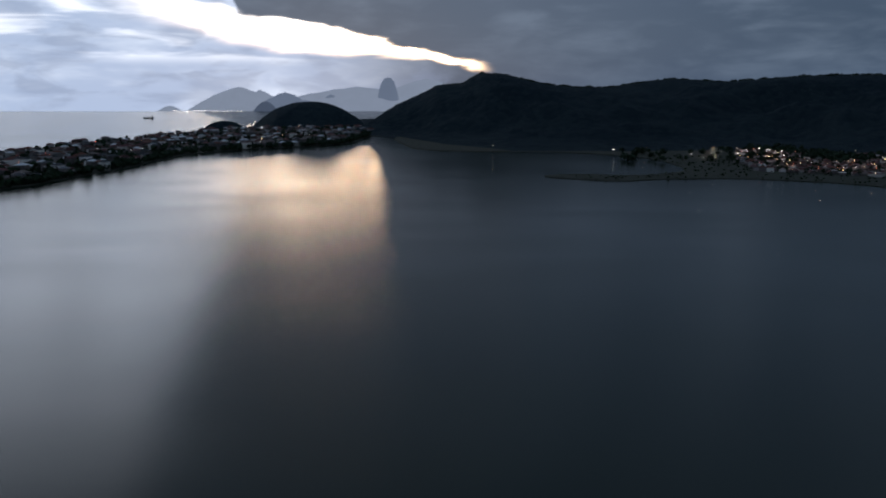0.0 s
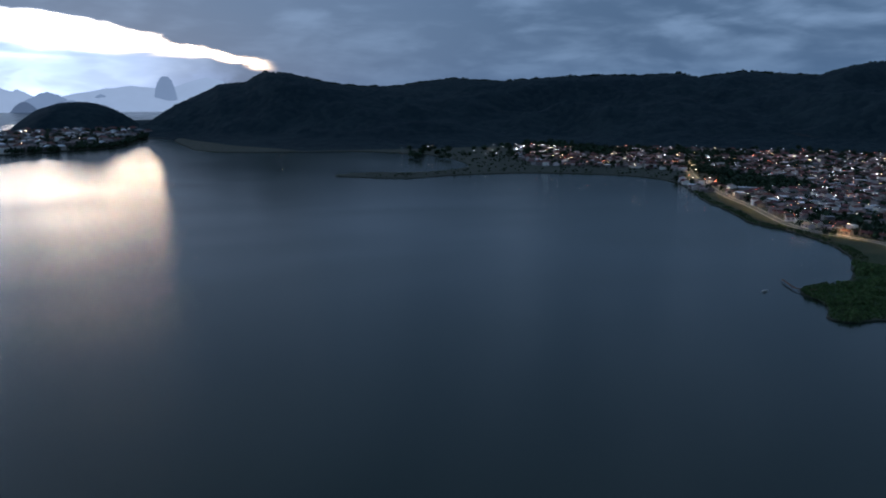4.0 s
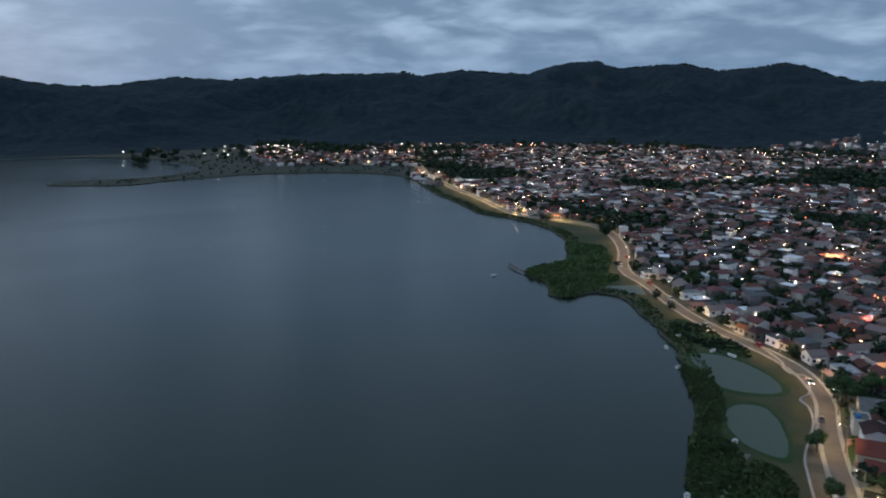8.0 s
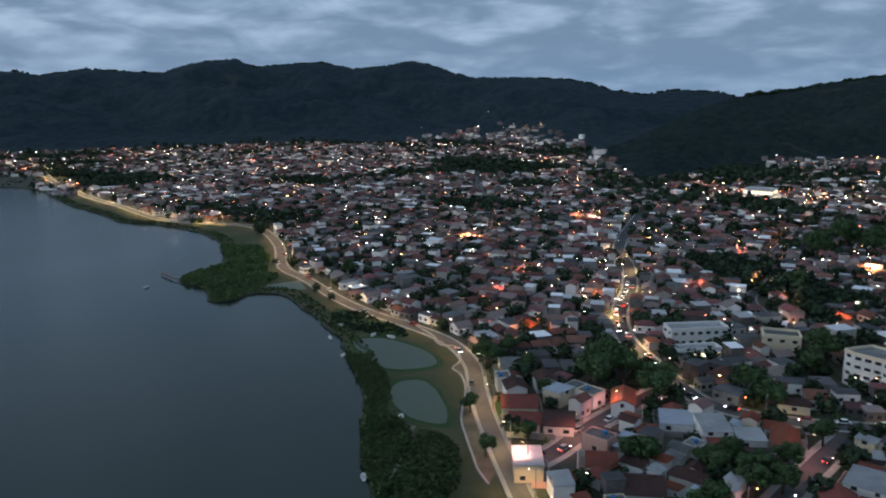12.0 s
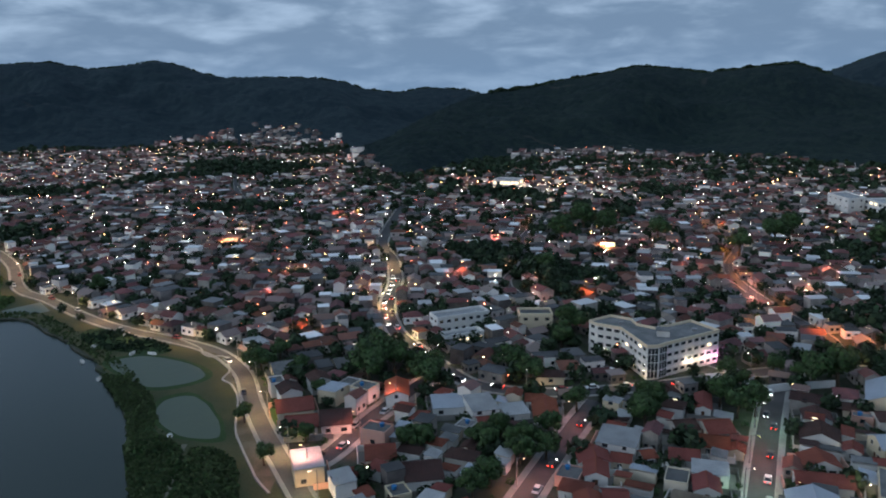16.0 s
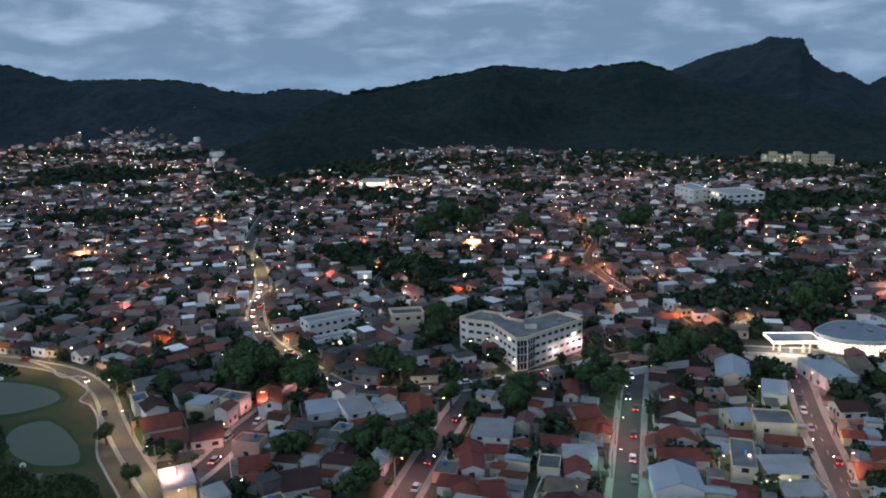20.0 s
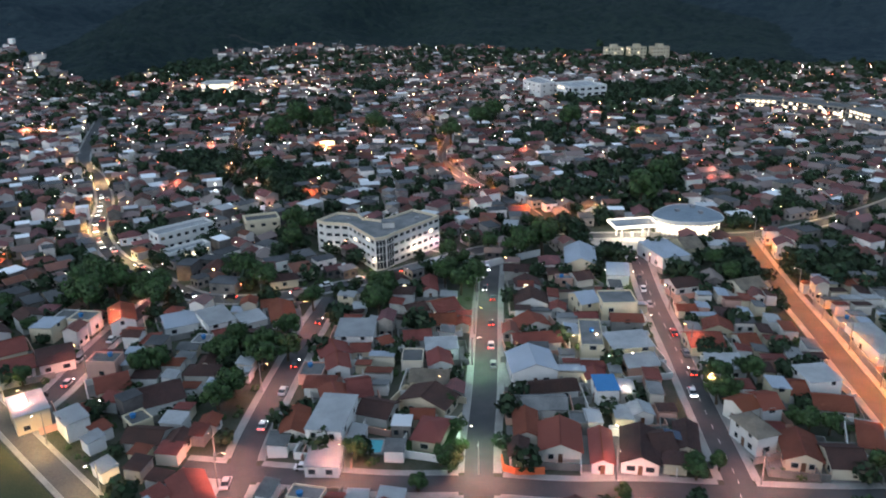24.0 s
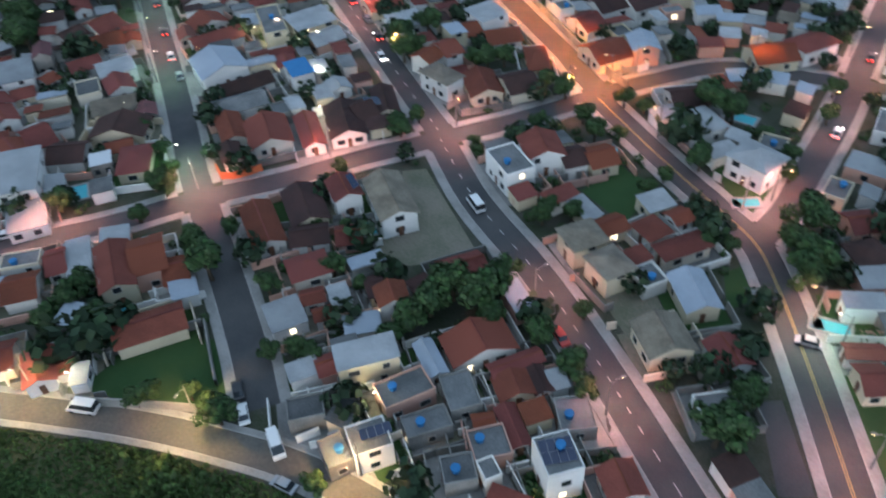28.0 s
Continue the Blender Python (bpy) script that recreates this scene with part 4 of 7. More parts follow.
    if windows:
        for s in range(storeys):
            zc = 1.35 + s * 2.5
            for side, length, depth, r in ((0, w, b, 0.0), (1, w, b, math.pi), (2, d, a, math.pi / 2), (3, d, a, -math.pi / 2)):
                n = 2 if length > 6.5 else 1
                for i in range(n):
                    u = (i + 0.5) / n * length - length / 2 + RNG.uniform(-0.3, 0.3)
                    px, py = ((-u, -depth) if side == 0 else (u, depth) if side == 1 else (depth, u) if side == 2 else (-depth, u))
                    rr = math.pi if side == 0 else 0.0 if side == 1 else -math.pi / 2 if side == 2 else math.pi / 2
                    if RNG.random() < 0.62:
                        window(t, px, py, zc, rr, RNG.choice((1.0, 1.3, 1.6)), 1.1, RNG.random() < 0.04)
        part("door", Build().box(-a - 0.05, -a + 0.02, -0.45, 0.45, 0, 2.05), "wood", t)
    if roof == "slab" and RNG.random() < 0.6:
        tank(*(Matrix(t.matrix_basis) @ Vector((a * RNG.uniform(-0.5, 0.5), b * RNG.uniform(-0.5, 0.5), h + 0.06))))
    return t


TANK_MESHES = []


def tank(x, y, z):
    """A blue plastic water tank with a lid."""
    if not TANK_MESHES:
        TANK_MESHES.append(Build().tube([(0, 0, 0), (0, 0, 0.5), (0, 0, 0.9)], [0.5, 0.62, 0.66], 12).mesh("body", M["blue"]))
        TANK_MESHES.append(Build().tube([(0, 0, 0.9), (0, 0, 0.98), (0, 0, 1.1)], [0.70, 0.68, 0.3], 12).mesh("lid", M["blue"]))
    t = thing("water_tank", pose(x, y, z), "blue plastic water tank standing on a flat roof", "water tank", "roof tanks")
    part("body", TANK_MESHES[0], "blue", t)
    part("lid", TANK_MESHES[1], "blue", t)


house(113.7, -5.1, 5.3, 9.1, -100, 4.9, "gable", "tile", "pink")
house(109.0, -8.3, 3.7, 6.5, -105, 3, "gable", "tile", "pink")
house(113.9, 0.5, 11.7, 5.4, -8, 5, "gable", "tile", "cream")
house(98.8, -0.7, 10.6, 5.9, -98, 3.2, "gable", "tile", "cream")
house(123.0, 8.8, 2.8, 6.5, -100, 3, "gable", "tile", "white")
house(121.8, 5.2, 3.9, 9.7, -101, 2.8, "flat", "sheet", "plain_white")
house(119.5, 15.2, 5.0, 6.5, -105, 3.2, "gable", "tile", "white")
house(99.8, 16.0, 6.9, 4.3, -7, 3.2, "gable", "tile", "plain_white")
house(105.3, 20.4, 3.1, 5.7, -104, 3, "gable", "tile", "white")
house(98.2, 12.8, 2.4, 2.4, -99, 2.6, "gable", "tile", "white")
house(95.2, 11.0, 2.4, 3.7, -111, 2.6, "flat", "sheet", "plain_white")
house(127.1, 14.0, 6.6, 4.0, -109, 2.8, "flat", "slab", "white")
house(150.6, 9.6, 7.6, 13.9, -105, 6, "flat", "sheet", "plain_white")
house(165.6, 4.1, 5.1, 9.1, -82, 3, "gable", "tile", "white")
house(158.1, -11.6, 7.0, 11.2, -31, 3.4, "gable", "tile_dark", "cream")
house(155.7, -0.2, 7.1, 7.2, -116, 3, "gable", "tile_dark", "white")
house(145.2, -11.0, 5.8, 8.9, -111, 3.2, "hip", "tile", "cream")
house(138.9, 10.9, 6.8, 8.0, -99, 3, "flat", "sheet", "plain_white")
house(145.2, -31.2, 9.7, 4.8, -9, 3, "gable", "tile", "white")
house(138.8, -37.0, 10.2, 8.3, -12, 3.2, "gable", "tile", "white")
house(134.7, -44.5, 11.7, 4.2, -13, 3, "gable", "tile", "plain_white")
house(133.6, -52.1, 12.1, 7.1, -17, 3.2, "gable", "tile_dark", "plain_white")
house(135.9, -62.7, 10.0, 4.5, -19, 3, "gable", "tile_dark", "white")
house(111.8, -25.0, 11.8, 5.3, -8, 3.2, "gable", "tile", "white")
house(112.7, -33.7, 10.4, 6.4, -11, 3, "gable", "tile_dark", "cream")
house(104.7, -31.0, 6.3, 5.1, -112, 2.8, "gable", "tile_dark", "white")
house(110.7, -41.0, 6.3, 4.9, -9, 5.4, "gable", "tile", "plain_white")
house(104.0, -47.0, 12.4, 6.5, -12, 5.2, "gable", "thatch", "plain_white")
house(96.9, -27.4, 6.4, 5.4, -99, 3.4, "hip", "tile", "white")
house(100.8, -36.8, 3.9, 4.7, -113, 2.8, "gable", "tile", "pink")
house(86.8, -34.6, 2.4, 4.4, -101, 3, "gable", "tile_dark", "cream")
house(82.9, -49.2, 6.9, 4.9, -101, 2.8, "gable", "tile", "white")
house(89.1, -19.8, 5.6, 5.9, -96, 3, "flat", "sheet", "plain_white")
house(90.2, -25.1, 3.2, 3.0, -104, 3.2, "gable", "tile", "white")
house(85.9, -24.9, 2.4, 2.4, -103, 3, "gable", "tile", "white")
house(88.0, -28.9, 3.1, 4.4, -101, 3, "flat", "sheet", "plain_white")
house(80.4, -29.2, 5.5, 3.6, -110, 3, "flat", "metal", "white")
house(72.8, -26.2, 9.0, 4.4, -105, 6.2, "flat", "sheet", "cream")
house(77.0, -17.6, 4.4, 3.0, -99, 3.2, "flat", "sheet", "plain_white")
house(75.8, -20.9, 2.4, 3.4, -101, 3.4, "gable", "tile", "pink")
house(70.1, -15.0, 5.2, 4.0, -108, 3.8, "flat", "slab", "concrete")
house(65.5, -28.4, 7.7, 4.9, -95, 3.8, "flat", "slab", "pink")
house(68.5, -34.5, 6.5, 2.4, -9, 3.4, "gable", "metal", "white")
house(61.0, -35.0, 4.6, 6.5, -105, 3.2, "flat", "slab", "concrete")
house(67.1, -42.1, 5.9, 9.8, -11, 3.4, "gable", "tile", "white")
house(60.9, -44.6, 7.7, 2.4, -98, 3.2, "gable", "tile", "white")
house(57.7, -42.2, 3.9, 5.2, -16, 3, "gable", "tile", "white")
house(56.6, -45.7, 4.3, 2.4, -15, 3, "gable", "tile_dark", "white")
house(55.3, -48.0, 2.4, 3.1, -106, 2.8, "flat", "sheet", "plain_white")
house(59.0, -28.3, 6.5, 3.8, -102, 3.2, "flat", "slab", "concrete")
house(60.2, -20.1, 5.4, 5.0, -101, 5, "flat", "slab", "plain_white")
house(55.0, -35.1, 2.4, 2.4, -112, 2.8, "gable", "tile", "white")
house(52.2, -38.0, 6.5, 2.4, -15, 3, "gable", "tile", "white")
house(51.5, -33.7, 5.2, 5.0, -108, 3.2, "flat", "slab", "pink")
house(49.1, -46.3, 5.0, 5.6, -115, 3, "flat", "slab", "concrete")
house(43.5, -38.9, 4.9, 5.9, -106, 7.2, "flat", "slab", "plain_white")
house(37.6, -44.8, 4.7, 4.6, -17, 3.2, "gable", "tile", "white")
house(50.4, -28.1, 4.4, 4.2, -111, 3.2, "flat", "slab", "concrete")
house(47.8, -31.2, 2.4, 3.1, -99, 4.2, "flat", "slab", "white")
house(61.7, -15.5, 3.4, 4.9, -95, 3.2, "flat", "slab", "concrete")
house(100.2, -70.8, 5.9, 8.9, -97, 5.6, "flat", "slab", "plain_white")
house(100.8, -78.5, 7.4, 7.1, -20, 5.4, "gable", "tile", "plain_white")
house(96.5, -82.6, 4.4, 6.1, -106, 3.4, "gable", "tile_dark", "white")
house(93.7, -87.1, 5.2, 6.4, -104, 3.2, "gable", "tile", "cream")
house(76.2, -69.0, 6.2, 5.9, -100, 5.2, "hip", "thatch", "cream")
house(68.5, -68.5, 5.4, 6.0, -94, 5.2, "hip", "thatch", "cream")
house(72.4, -81.2, 4.5, 4.9, -93, 3.2, "hip", "tile", "white")
house(66.2, -82.4, 8.7, 3.8, -100, 3.2, "hip", "tile", "white")
house(72.3, -87.4, 3.3, 3.6, -94, 3, "gable", "tile", "white")
house(57.2, -76.3, 8.2, 5.3, -23, 3.6, "gable", "metal", "cream")
house(52.7, -65.6, 7.0, 6.9, -19, 4, "gable", "thatch", "cream")
house(45.5, -71.7, 5.5, 4.7, -17, 3.2, "gable", "tile", "plain_white")
house(40.2, -64.1, 6.0, 3.0, -114, 2.6, "flat", "slab", "plain_white")
house(91.1, -110.2, 7.9, 7.6, -100, 4, "hip", "sheet", "plain_white")
house(75.0, -108.8, 6.8, 8.1, -81, 5.8, "hip", "sheet", "plain_white")
house(99.7, -115.8, 7.6, 7.2, -115, 3.2, "gable", "tile_dark", "white")
house(53.8, -111.6, 4.7, 5.3, -115, 3.2, "gable", "tile", "pink")
house(47.9, -105.8, 5.6, 6.1, -110, 3.2, "hip", "tile_dark", "white")
house(41.1, -95.6, 6.0, 2.9, -127, 4, "flat", "sheet", "plain_white")
house(35.0, -88.2, 5.2, 2.5, -127, 3, "gable", "tile", "white")
house(31.0, -84.8, 3.5, 5.2, -122, 3.2, "gable", "tile", "white")
house(135.2, -76.8, 4.9, 8.6, -78, 5.2, "hip", "thatch", "white")
house(144.5, -78.6, 4.7, 5.7, -72, 4.8, "gable", "tile", "white")
house(144.6, -83.8, 4.2, 7.3, -89, 5, "gable", "tile", "plain_white")
house(129.1, -83.4, 9.5, 6.8, -18, 3.2, "gable", "tile", "white")
house(124.9, -90.0, 6.5, 8.1, -101, 3.2, "gable", "tile_dark", "white")
house(154.1, -101.1, 7.9, 7.7, -88, 5, "flat", "sheet", "plain_white")
house(152.1, -94.4, 4.3, 6.8, -94, 3, "gable", "tile", "white")
house(144.6, -99.2, 7.7, 6.9, -108, 3, "gable", "tile", "white")
house(131.3, -99.8, 4.4, 10.2, -118, 3, "hip", "tile", "cream")
house(178.0, -84.1, 8.3, 8.5, -95, 3.2, "gable", "tile", "cream")
house(176.6, -95.0, 4.4, 6.7, -88, 3, "gable", "tile", "white")
house(165.2, -84.1, 8.3, 7.7, -101, 3.2, "flat", "sheet", "plain_white")
house(169.1, -64.0, 7.5, 6.9, -87, 3.4, "gable", "sheet", "pink")
house(156.3, -51.8, 5.0, 6.5, -94, 5, "flat", "blue", "plain_white")
house(146.9, -56.8, 4.4, 4.8, -4, 3.2, "gable", "sheet", "plain_white")
house(134.8, -56.8, 4.2, 7.6, -90, 3.2, "gable", "tile_dark", "white")
house(170.8, -126.2, 6.9, 16.4, -94, 4, "flat", "sheet", "plain_white")
house(138.2, -119.5, 5.6, 8.6, -90, 3.2, "gable", "tile", "white")
house(142.5, -129.7, 7.5, 7.4, -96, 3.2, "gable", "tile_dark", "white")
house(139.1, -137.7, 8.8, 8.2, -94, 3.2, "gable", "tile_dark", "white")
house(124.6, -114.2, 8.5, 9.5, -97, 3.2, "gable", "tile", "cream")
house(120.7, -121.9, 7.5, 5.8, -28, 5, "gable", "metal", "pink")
house(176.6, -15.9, 6.9, 5.6, 0, 3.4, "gable", "tile", "plain_white")
house(178.0, 9.1, 7.0, 5.4, 5, 3.4, "gable", "tile", "plain_white")
house(162.7, 9.5, 6.6, 6.0, 11, 3.4, "gable", "tile", "plain_white")
house(152.1, 17.7, 9.4, 5.2, -5, 3.4, "gable", "tile", "white")
house(194.0, 4.4, 9.9, 10.3, -98, 5, "flat", "sheet", "plain_white")
house(183.3, -17.1, 8.2, 6.2, -92, 4, "flat", "sheet", "plain_white")
house(191.2, -11.5, 6.8, 6.1, -89, 3, "gable", "tile", "white")
house(200.3, -19.2, 6.7, 7.4, -91, 3, "gable", "tile", "white")
house(186.0, 3.4, 4.6, 4.7, -95, 3, "gable", "tile", "white")
house(168.0, -12.8, 8.8, 6.3, -103, 3.4, "gable", "thatch", "cream")
house(225.4, -17.9, 10.7, 4.2, -3, 3.4, "gable", "tile", "plain_white")
house(208.6, -12.0, 5.8, 6.6, -67, 3, "gable", "tile_dark", "white")
house(209.2, -20.2, 6.9, 8.4, -70, 3.2, "gable", "tile", "white")
house(185.0, 10.2, 6.3, 7.5, 14, 3.2, "gable", "tile", "plain_white")
house(189.3, -2.6, 3.2, 4.2, -64, 3, "gable", "tile", "white")
house(222.7, -47.4, 6.3, 7.0, -2, 3.2, "gable", "tile_dark", "plain_white")
house(210.1, -45.9, 8.0, 9.1, -8, 3.4, "gable", "tile_dark", "plain_white")
house(194.4, -42.9, 6.5, 8.3, 7, 3.2, "gable", "tile", "white")
house(184.9, -42.0, 12.0, 6.4, -90, 3.2, "gable", "tile", "plain_white")
house(170.3, -37.7, 10.4, 10.6, -1, 4.4, "gable", "metal", "plain_white")
house(225.5, -64.9, 5.3, 6.5, -77, 3.2, "gable", "tile_dark", "white")
house(204.5, -60.0, 5.3, 8.3, -78, 5.4, "gable", "metal", "cream")
house(200.7, -68.4, 9.7, 8.8, -95, 6.6, "flat", "slab", "cream")
house(182.4, -55.8, 5.6, 15.3, -102, 5, "flat", "slab", "cream")
house(176.9, -63.9, 10.6, 8.7, -88, 5, "flat", "sheet", "cream")
house(241.1, -97.2, 9.8, 16.3, -80, 5, "flat", "metal", "plain_white")
house(246.4, -107.1, 6.7, 10.7, -81, 4.6, "gable", "thatch", "cream")
house(215.8, -93.8, 8.3, 7.2, -82, 3.2, "gable", "tile_dark", "white")
house(185.0, -91.0, 5.8, 7.1, -18, 3.4, "gable", "tile", "cream")
house(211.5, -111.6, 8.4, 7.8, -77, 3.4, "gable", "thatch", "white")
house(164.3, 77.0, 7.0, 9.5, -60, 5.4, "flat", "sheet", "cream")
house(233.4, 93.6, 8.1, 10.6, -52, 3.2, "gable", "slab", "cream")
house(225.4, 111.7, 8.1, 11.9, -55, 3.2, "gable", "slab", "cream")
house(212.8, 69.6, 11.2, 6.5, 18, 5, "gable", "tile", "plain_white")
house(168.3, 49.3, 8.5, 9.7, -66, 3.4, "gable", "tile_dark", "plain_white")
house(192.5, 80.9, 8.1, 10.4, -67, 3.4, "gable", "tile_dark", "white")
house(198.0, 95.9, 10.0, 9.4, -60, 3.2, "gable", "tile", "white")
house(188.2, 89.2, 8.3, 8.0, -66, 3.2, "gable", "tile", "white")
house(175.6, 62.3, 7.1, 8.3, -68, 3.2, "gable", "tile", "white")
house(210.0, 53.5, 8.8, 9.0, -70, 3, "flat", "metal", "plain_white")
house(207.4, 43.0, 7.6, 11.0, -62, 5, "flat", "sheet", "plain_white")
house(199.3, 39.5, 5.6, 6.3, -64, 3.2, "gable", "tile", "white")
house(208.9, 33.8, 7.0, 7.2, -64, 3, "flat", "sheet", "white")
house(210.7, 25.3, 12.5, 6.6, 11, 3.4, "gable", "tile", "plain_white")
house(248.0, 133.7, 6.3, 7.7, -33, 3, "flat", "sheet", "plain_white")
house(160.0, -40.4, 10.9, 5.4, -89, 3, "gable", "tile_dark", "white")
house(153.2, -36.2, 10.8, 6.1, -97, 3, "gable", "slab", "white")
house(102.4, -143.3, 9.4, 8.3, -113, 3.2, "gable", "tile", "cream")
house(99.5, -152.9, 9.7, 6.4, -96, 4.5, "hip", "tile", "plain_white")
house(130.3, 35.6, 11.3, 6.7, -158, 3, "gable", "tile", "white")
house(240.5, -68.7, 16.2, 9.4, 167, 4.5, "gable", "metal", "white")
house(226.9, -77.1, 6.7, 10.1, -106, 4, "flat", "metal", "plain_white")
house(163.1, -148.8, 10.2, 18.4, -102, 5.5, "gable", "tile", "plain_white")


def solar(x, y, z, rot, n=4, m=2, tilt=8):
    """Solar modules on a thin frame."""
    t = thing("solar_panel", pose(x, y, z, tilt, 0, rot), "dark blue solar panel array on a roof", "solar panel", "solar panels")
    part("frame", Build().box(-n * 0.55, n * 0.55, -m * 0.9, m * 0.9, 0.1, 0.15), "steel", t)
    for i in range(n):
        for j in range(m):
            part("module", Build().box((i - n / 2) * 1.1 + 0.03, (i - n / 2 + 1) * 1.1 - 0.03, (j - m / 2) * 1.8 + 0.03, (j - m / 2 + 1) * 1.8 - 0.03, 0.155, 0.185), "solar", t)


solar(43.8, -39.0, 6.4, -111, 4, 2, 4)
solar(60.3, -21.2, 4.6, -103, 4, 1, 4)
solar(110.6, -42.6, 5.3, 175, 4, 1, 22)
solar(135.4, -59.6, 3.5, -10, 3, 2, 14)

# ---- lawns, bare plots and pools ----
for o, mat, lab in (([(95, 12), (98.5, 1), (88, -17.5), (76, -15.5), (84, 3)], "lawn", "dark green mown plot behind a low wall"), ([(90, -80), (89, -91), (83, -93), (78, -80)], "lawn", "green lawn between the houses"), ([(59.5, -85.5), (59, -89.5), (52.5, -85), (53, -80)], "lawn", "small green lawn by the street corner"), ([(78, -104), (72, -107.5), (67, -101.5), (70, -98.5)], "lawn", "green garden beside a white villa"), ([(36, -82), (30, -92), (16, -84), (22, -72)], "lawn", "green field beside the road"),
                    ([(114.5, -55), (112.5, -59.5), (88, -54.5), (87, -50), (90, -43), (95, -39)], "dirt", "bare grassy plot of earth"), ([(65, -65), (62, -73), (56.5, -71), (57, -63)], "dirt", "bare plot of earth with weeds")):
    sheet("plot", o, 0.016, mat, lab, "ground", wobble=0.3)
    take(o)


def pool(x, y, w, d, rot):
    t = thing("swimming_pool", pose(x, y, 0, 0, 0, rot), "small turquoise swimming pool with a pale rim", "pool", "swimming pools")
    a, b = w / 2, d / 2
    part("rim", Build().box(-a - 0.5, a + 0.5, -b - 0.5, -b, 0, 0.22).box(-a - 0.5, a + 0.5, b, b + 0.5, 0, 0.22).box(-a - 0.5, -a, -b, b, 0, 0.22).box(a, a + 0.5, -b, b, 0, 0.22), "paving", t)
    part("water_surface", Build().box(-a, a, -b, b, 0.02, 0.12), "pool", t)
    take(corners(x, y, w, d, rot, 0.6))


pool(144.4, 1.0, 4.6, 3.2, -10)
pool(89.5, -122.2, 4.4, 3.0, 25)
pool(70.2, -102.2, 4.8, 2.2, 58)
pool(96.6, -92.8, 2.4, 2.4, 0)
pool(102.6, -41.6, 2.2, 3.6, 80)
pool(41.9, -90.4, 5.6, 2.4, 35)
pool(106.6, 3.0, 1.8, 5.2, 10)


def low_wall(points, h, t, mat, label):
    """A standing wall along a line of points."""
    line = np.array(points, float)
    solo("boundary_wall", strip(Build(), line, t / 2, -t / 2, 0.0, h), mat, label, "wall", "boundary walls")


low_wall([(98.6, 7.4), (97.4, -1.0), (96.4, -8.2)], 2.0, 0.3, "concrete", "grey concrete wall behind the mown plot")
low_wall([(92.0, 13.2), (86.0, 5.0), (80.6, -1.9)], 1.8, 0.3, "concrete", "pale wall between the mown plot and the lakefront road")
low_wall([(83.4, -5.9), (90.0, -7.2), (96.4, -8.6)], 1.8, 0.3, "concrete", "pale wall beside the side street")
low_wall([(107.2, 11.9), (107.4, 7.0), (107.5, 4.8)], 1.8, 0.25, "concrete", "grey wall between two gardens")
low_wall([(136.0, -24.4), (132.6, -24.2), (131.0, -26.2), (130.6, -29.1), (130.4, -32.0)], 1.6, 0.3, "orange_wall", "bright orange rendered wall round a street corner")
low_wall([(112.5, -110.5), (118.0, -110.6), (128.0, -112.0), (153.2, -117.4), (176.0, -122.4), (200.0, -126.6)], 2.0, 0.3, "concrete", "long pale wall along the sodium-lit street")
low_wall([(241.5, -34.0), (247.5, -46.0), (252.0, -58.0)], 2.4, 0.3, "plain_white", "long white wall beside the main road")
sheet("court", [(38.0, -70.6), (36.4, -73.6), (23.6, -65.3), (26.1, -61.3)], 0.02, "asphalt", "dark paved court between two white walls", "ground")
take([(38.0, -70.6), (36.4, -73.6), (23.6, -65.3), (26.1, -61.3)])

# ---- larger buildings ----
def block_building(name, outline, h, storeys, wall, label, category, roof="slab", lit=0.15, spacing=3.0, base=0.0, win=(1.5, 1.1), framed=False):
    take(outline)
    t = thing(name, pose(0, 0, base), label, category)
    n = len(outline)
    p = [Vector((a, b, 0)) for a, b in outline]
    if sum(p[i].x * p[(i + 1) % n].y - p[(i + 1) % n].x * p[i].y for i in range(n)) < 0:
        p.reverse()
    w = Build()
    w.v = [(q.x, q.y, 0) for q in p] + [(q.x, q.y, h) for q in p]
    w.f = [(i, (i + 1) % n, (i + 1) % n + n, i + n) for i in range(n)]
    part("wall", w, wall, t)
    tris = mathutils.geometry.tessellate_polygon([p])
    r = Build()
    r.v = [(q.x, q.y, h - 0.35) for q in p]
    r.f = [tuple(f) if (p[f[1]] - p[f[0]]).cross(p[f[2]] - p[f[0]]).z > 0 else tuple(reversed(f)) for f in tris]
    part("roof", r, roof, t)
    par = Build()
    for i in range(n):
        a, b = p[i], p[(i + 1) % n]
        v = b - a
        m = Matrix.Translation(a) @ Matrix.Rotation(math.atan2(v.y, v.x), 4, "Z")
        par.box(-0.12, v.length + 0.12, -0.12, 0.22, h - 0.5, h + 0.5, m)
    part("parapet", par, wall, t)
    sh = h / storeys
    for i in range(n):
        a, b = p[i], p[(i + 1) % n]
        v = b - a
        k = int(v.length / spacing)
        rot = math.atan2(v.y, v.x) + math.pi
        for s in range(storeys):
            for j in range(k):
                q = a + v * ((j + 0.5) / k)
                window(t, q.x, q.y, sh * (s + 0.55), rot, win[0], win[1], RNG.random() < lit, framed)
    return t


OFFICE = [(246, -2), (247.3, -5.5), (250.5, -8), (267.3, -25), (276.5, -16.5), (265.5, -4.5), (268.5, 1.5), (274, 3.5), (277, 10.5), (269, 17.5), (266, 14.7), (263.2, 6.5)]
office = block_building("office_building", OFFICE, 11.0, 4, "white", "white four-storey office building with window bands and a grey roof", "building", "slab", 0.10, 2.8, win=(1.9, 1.0), framed=True)
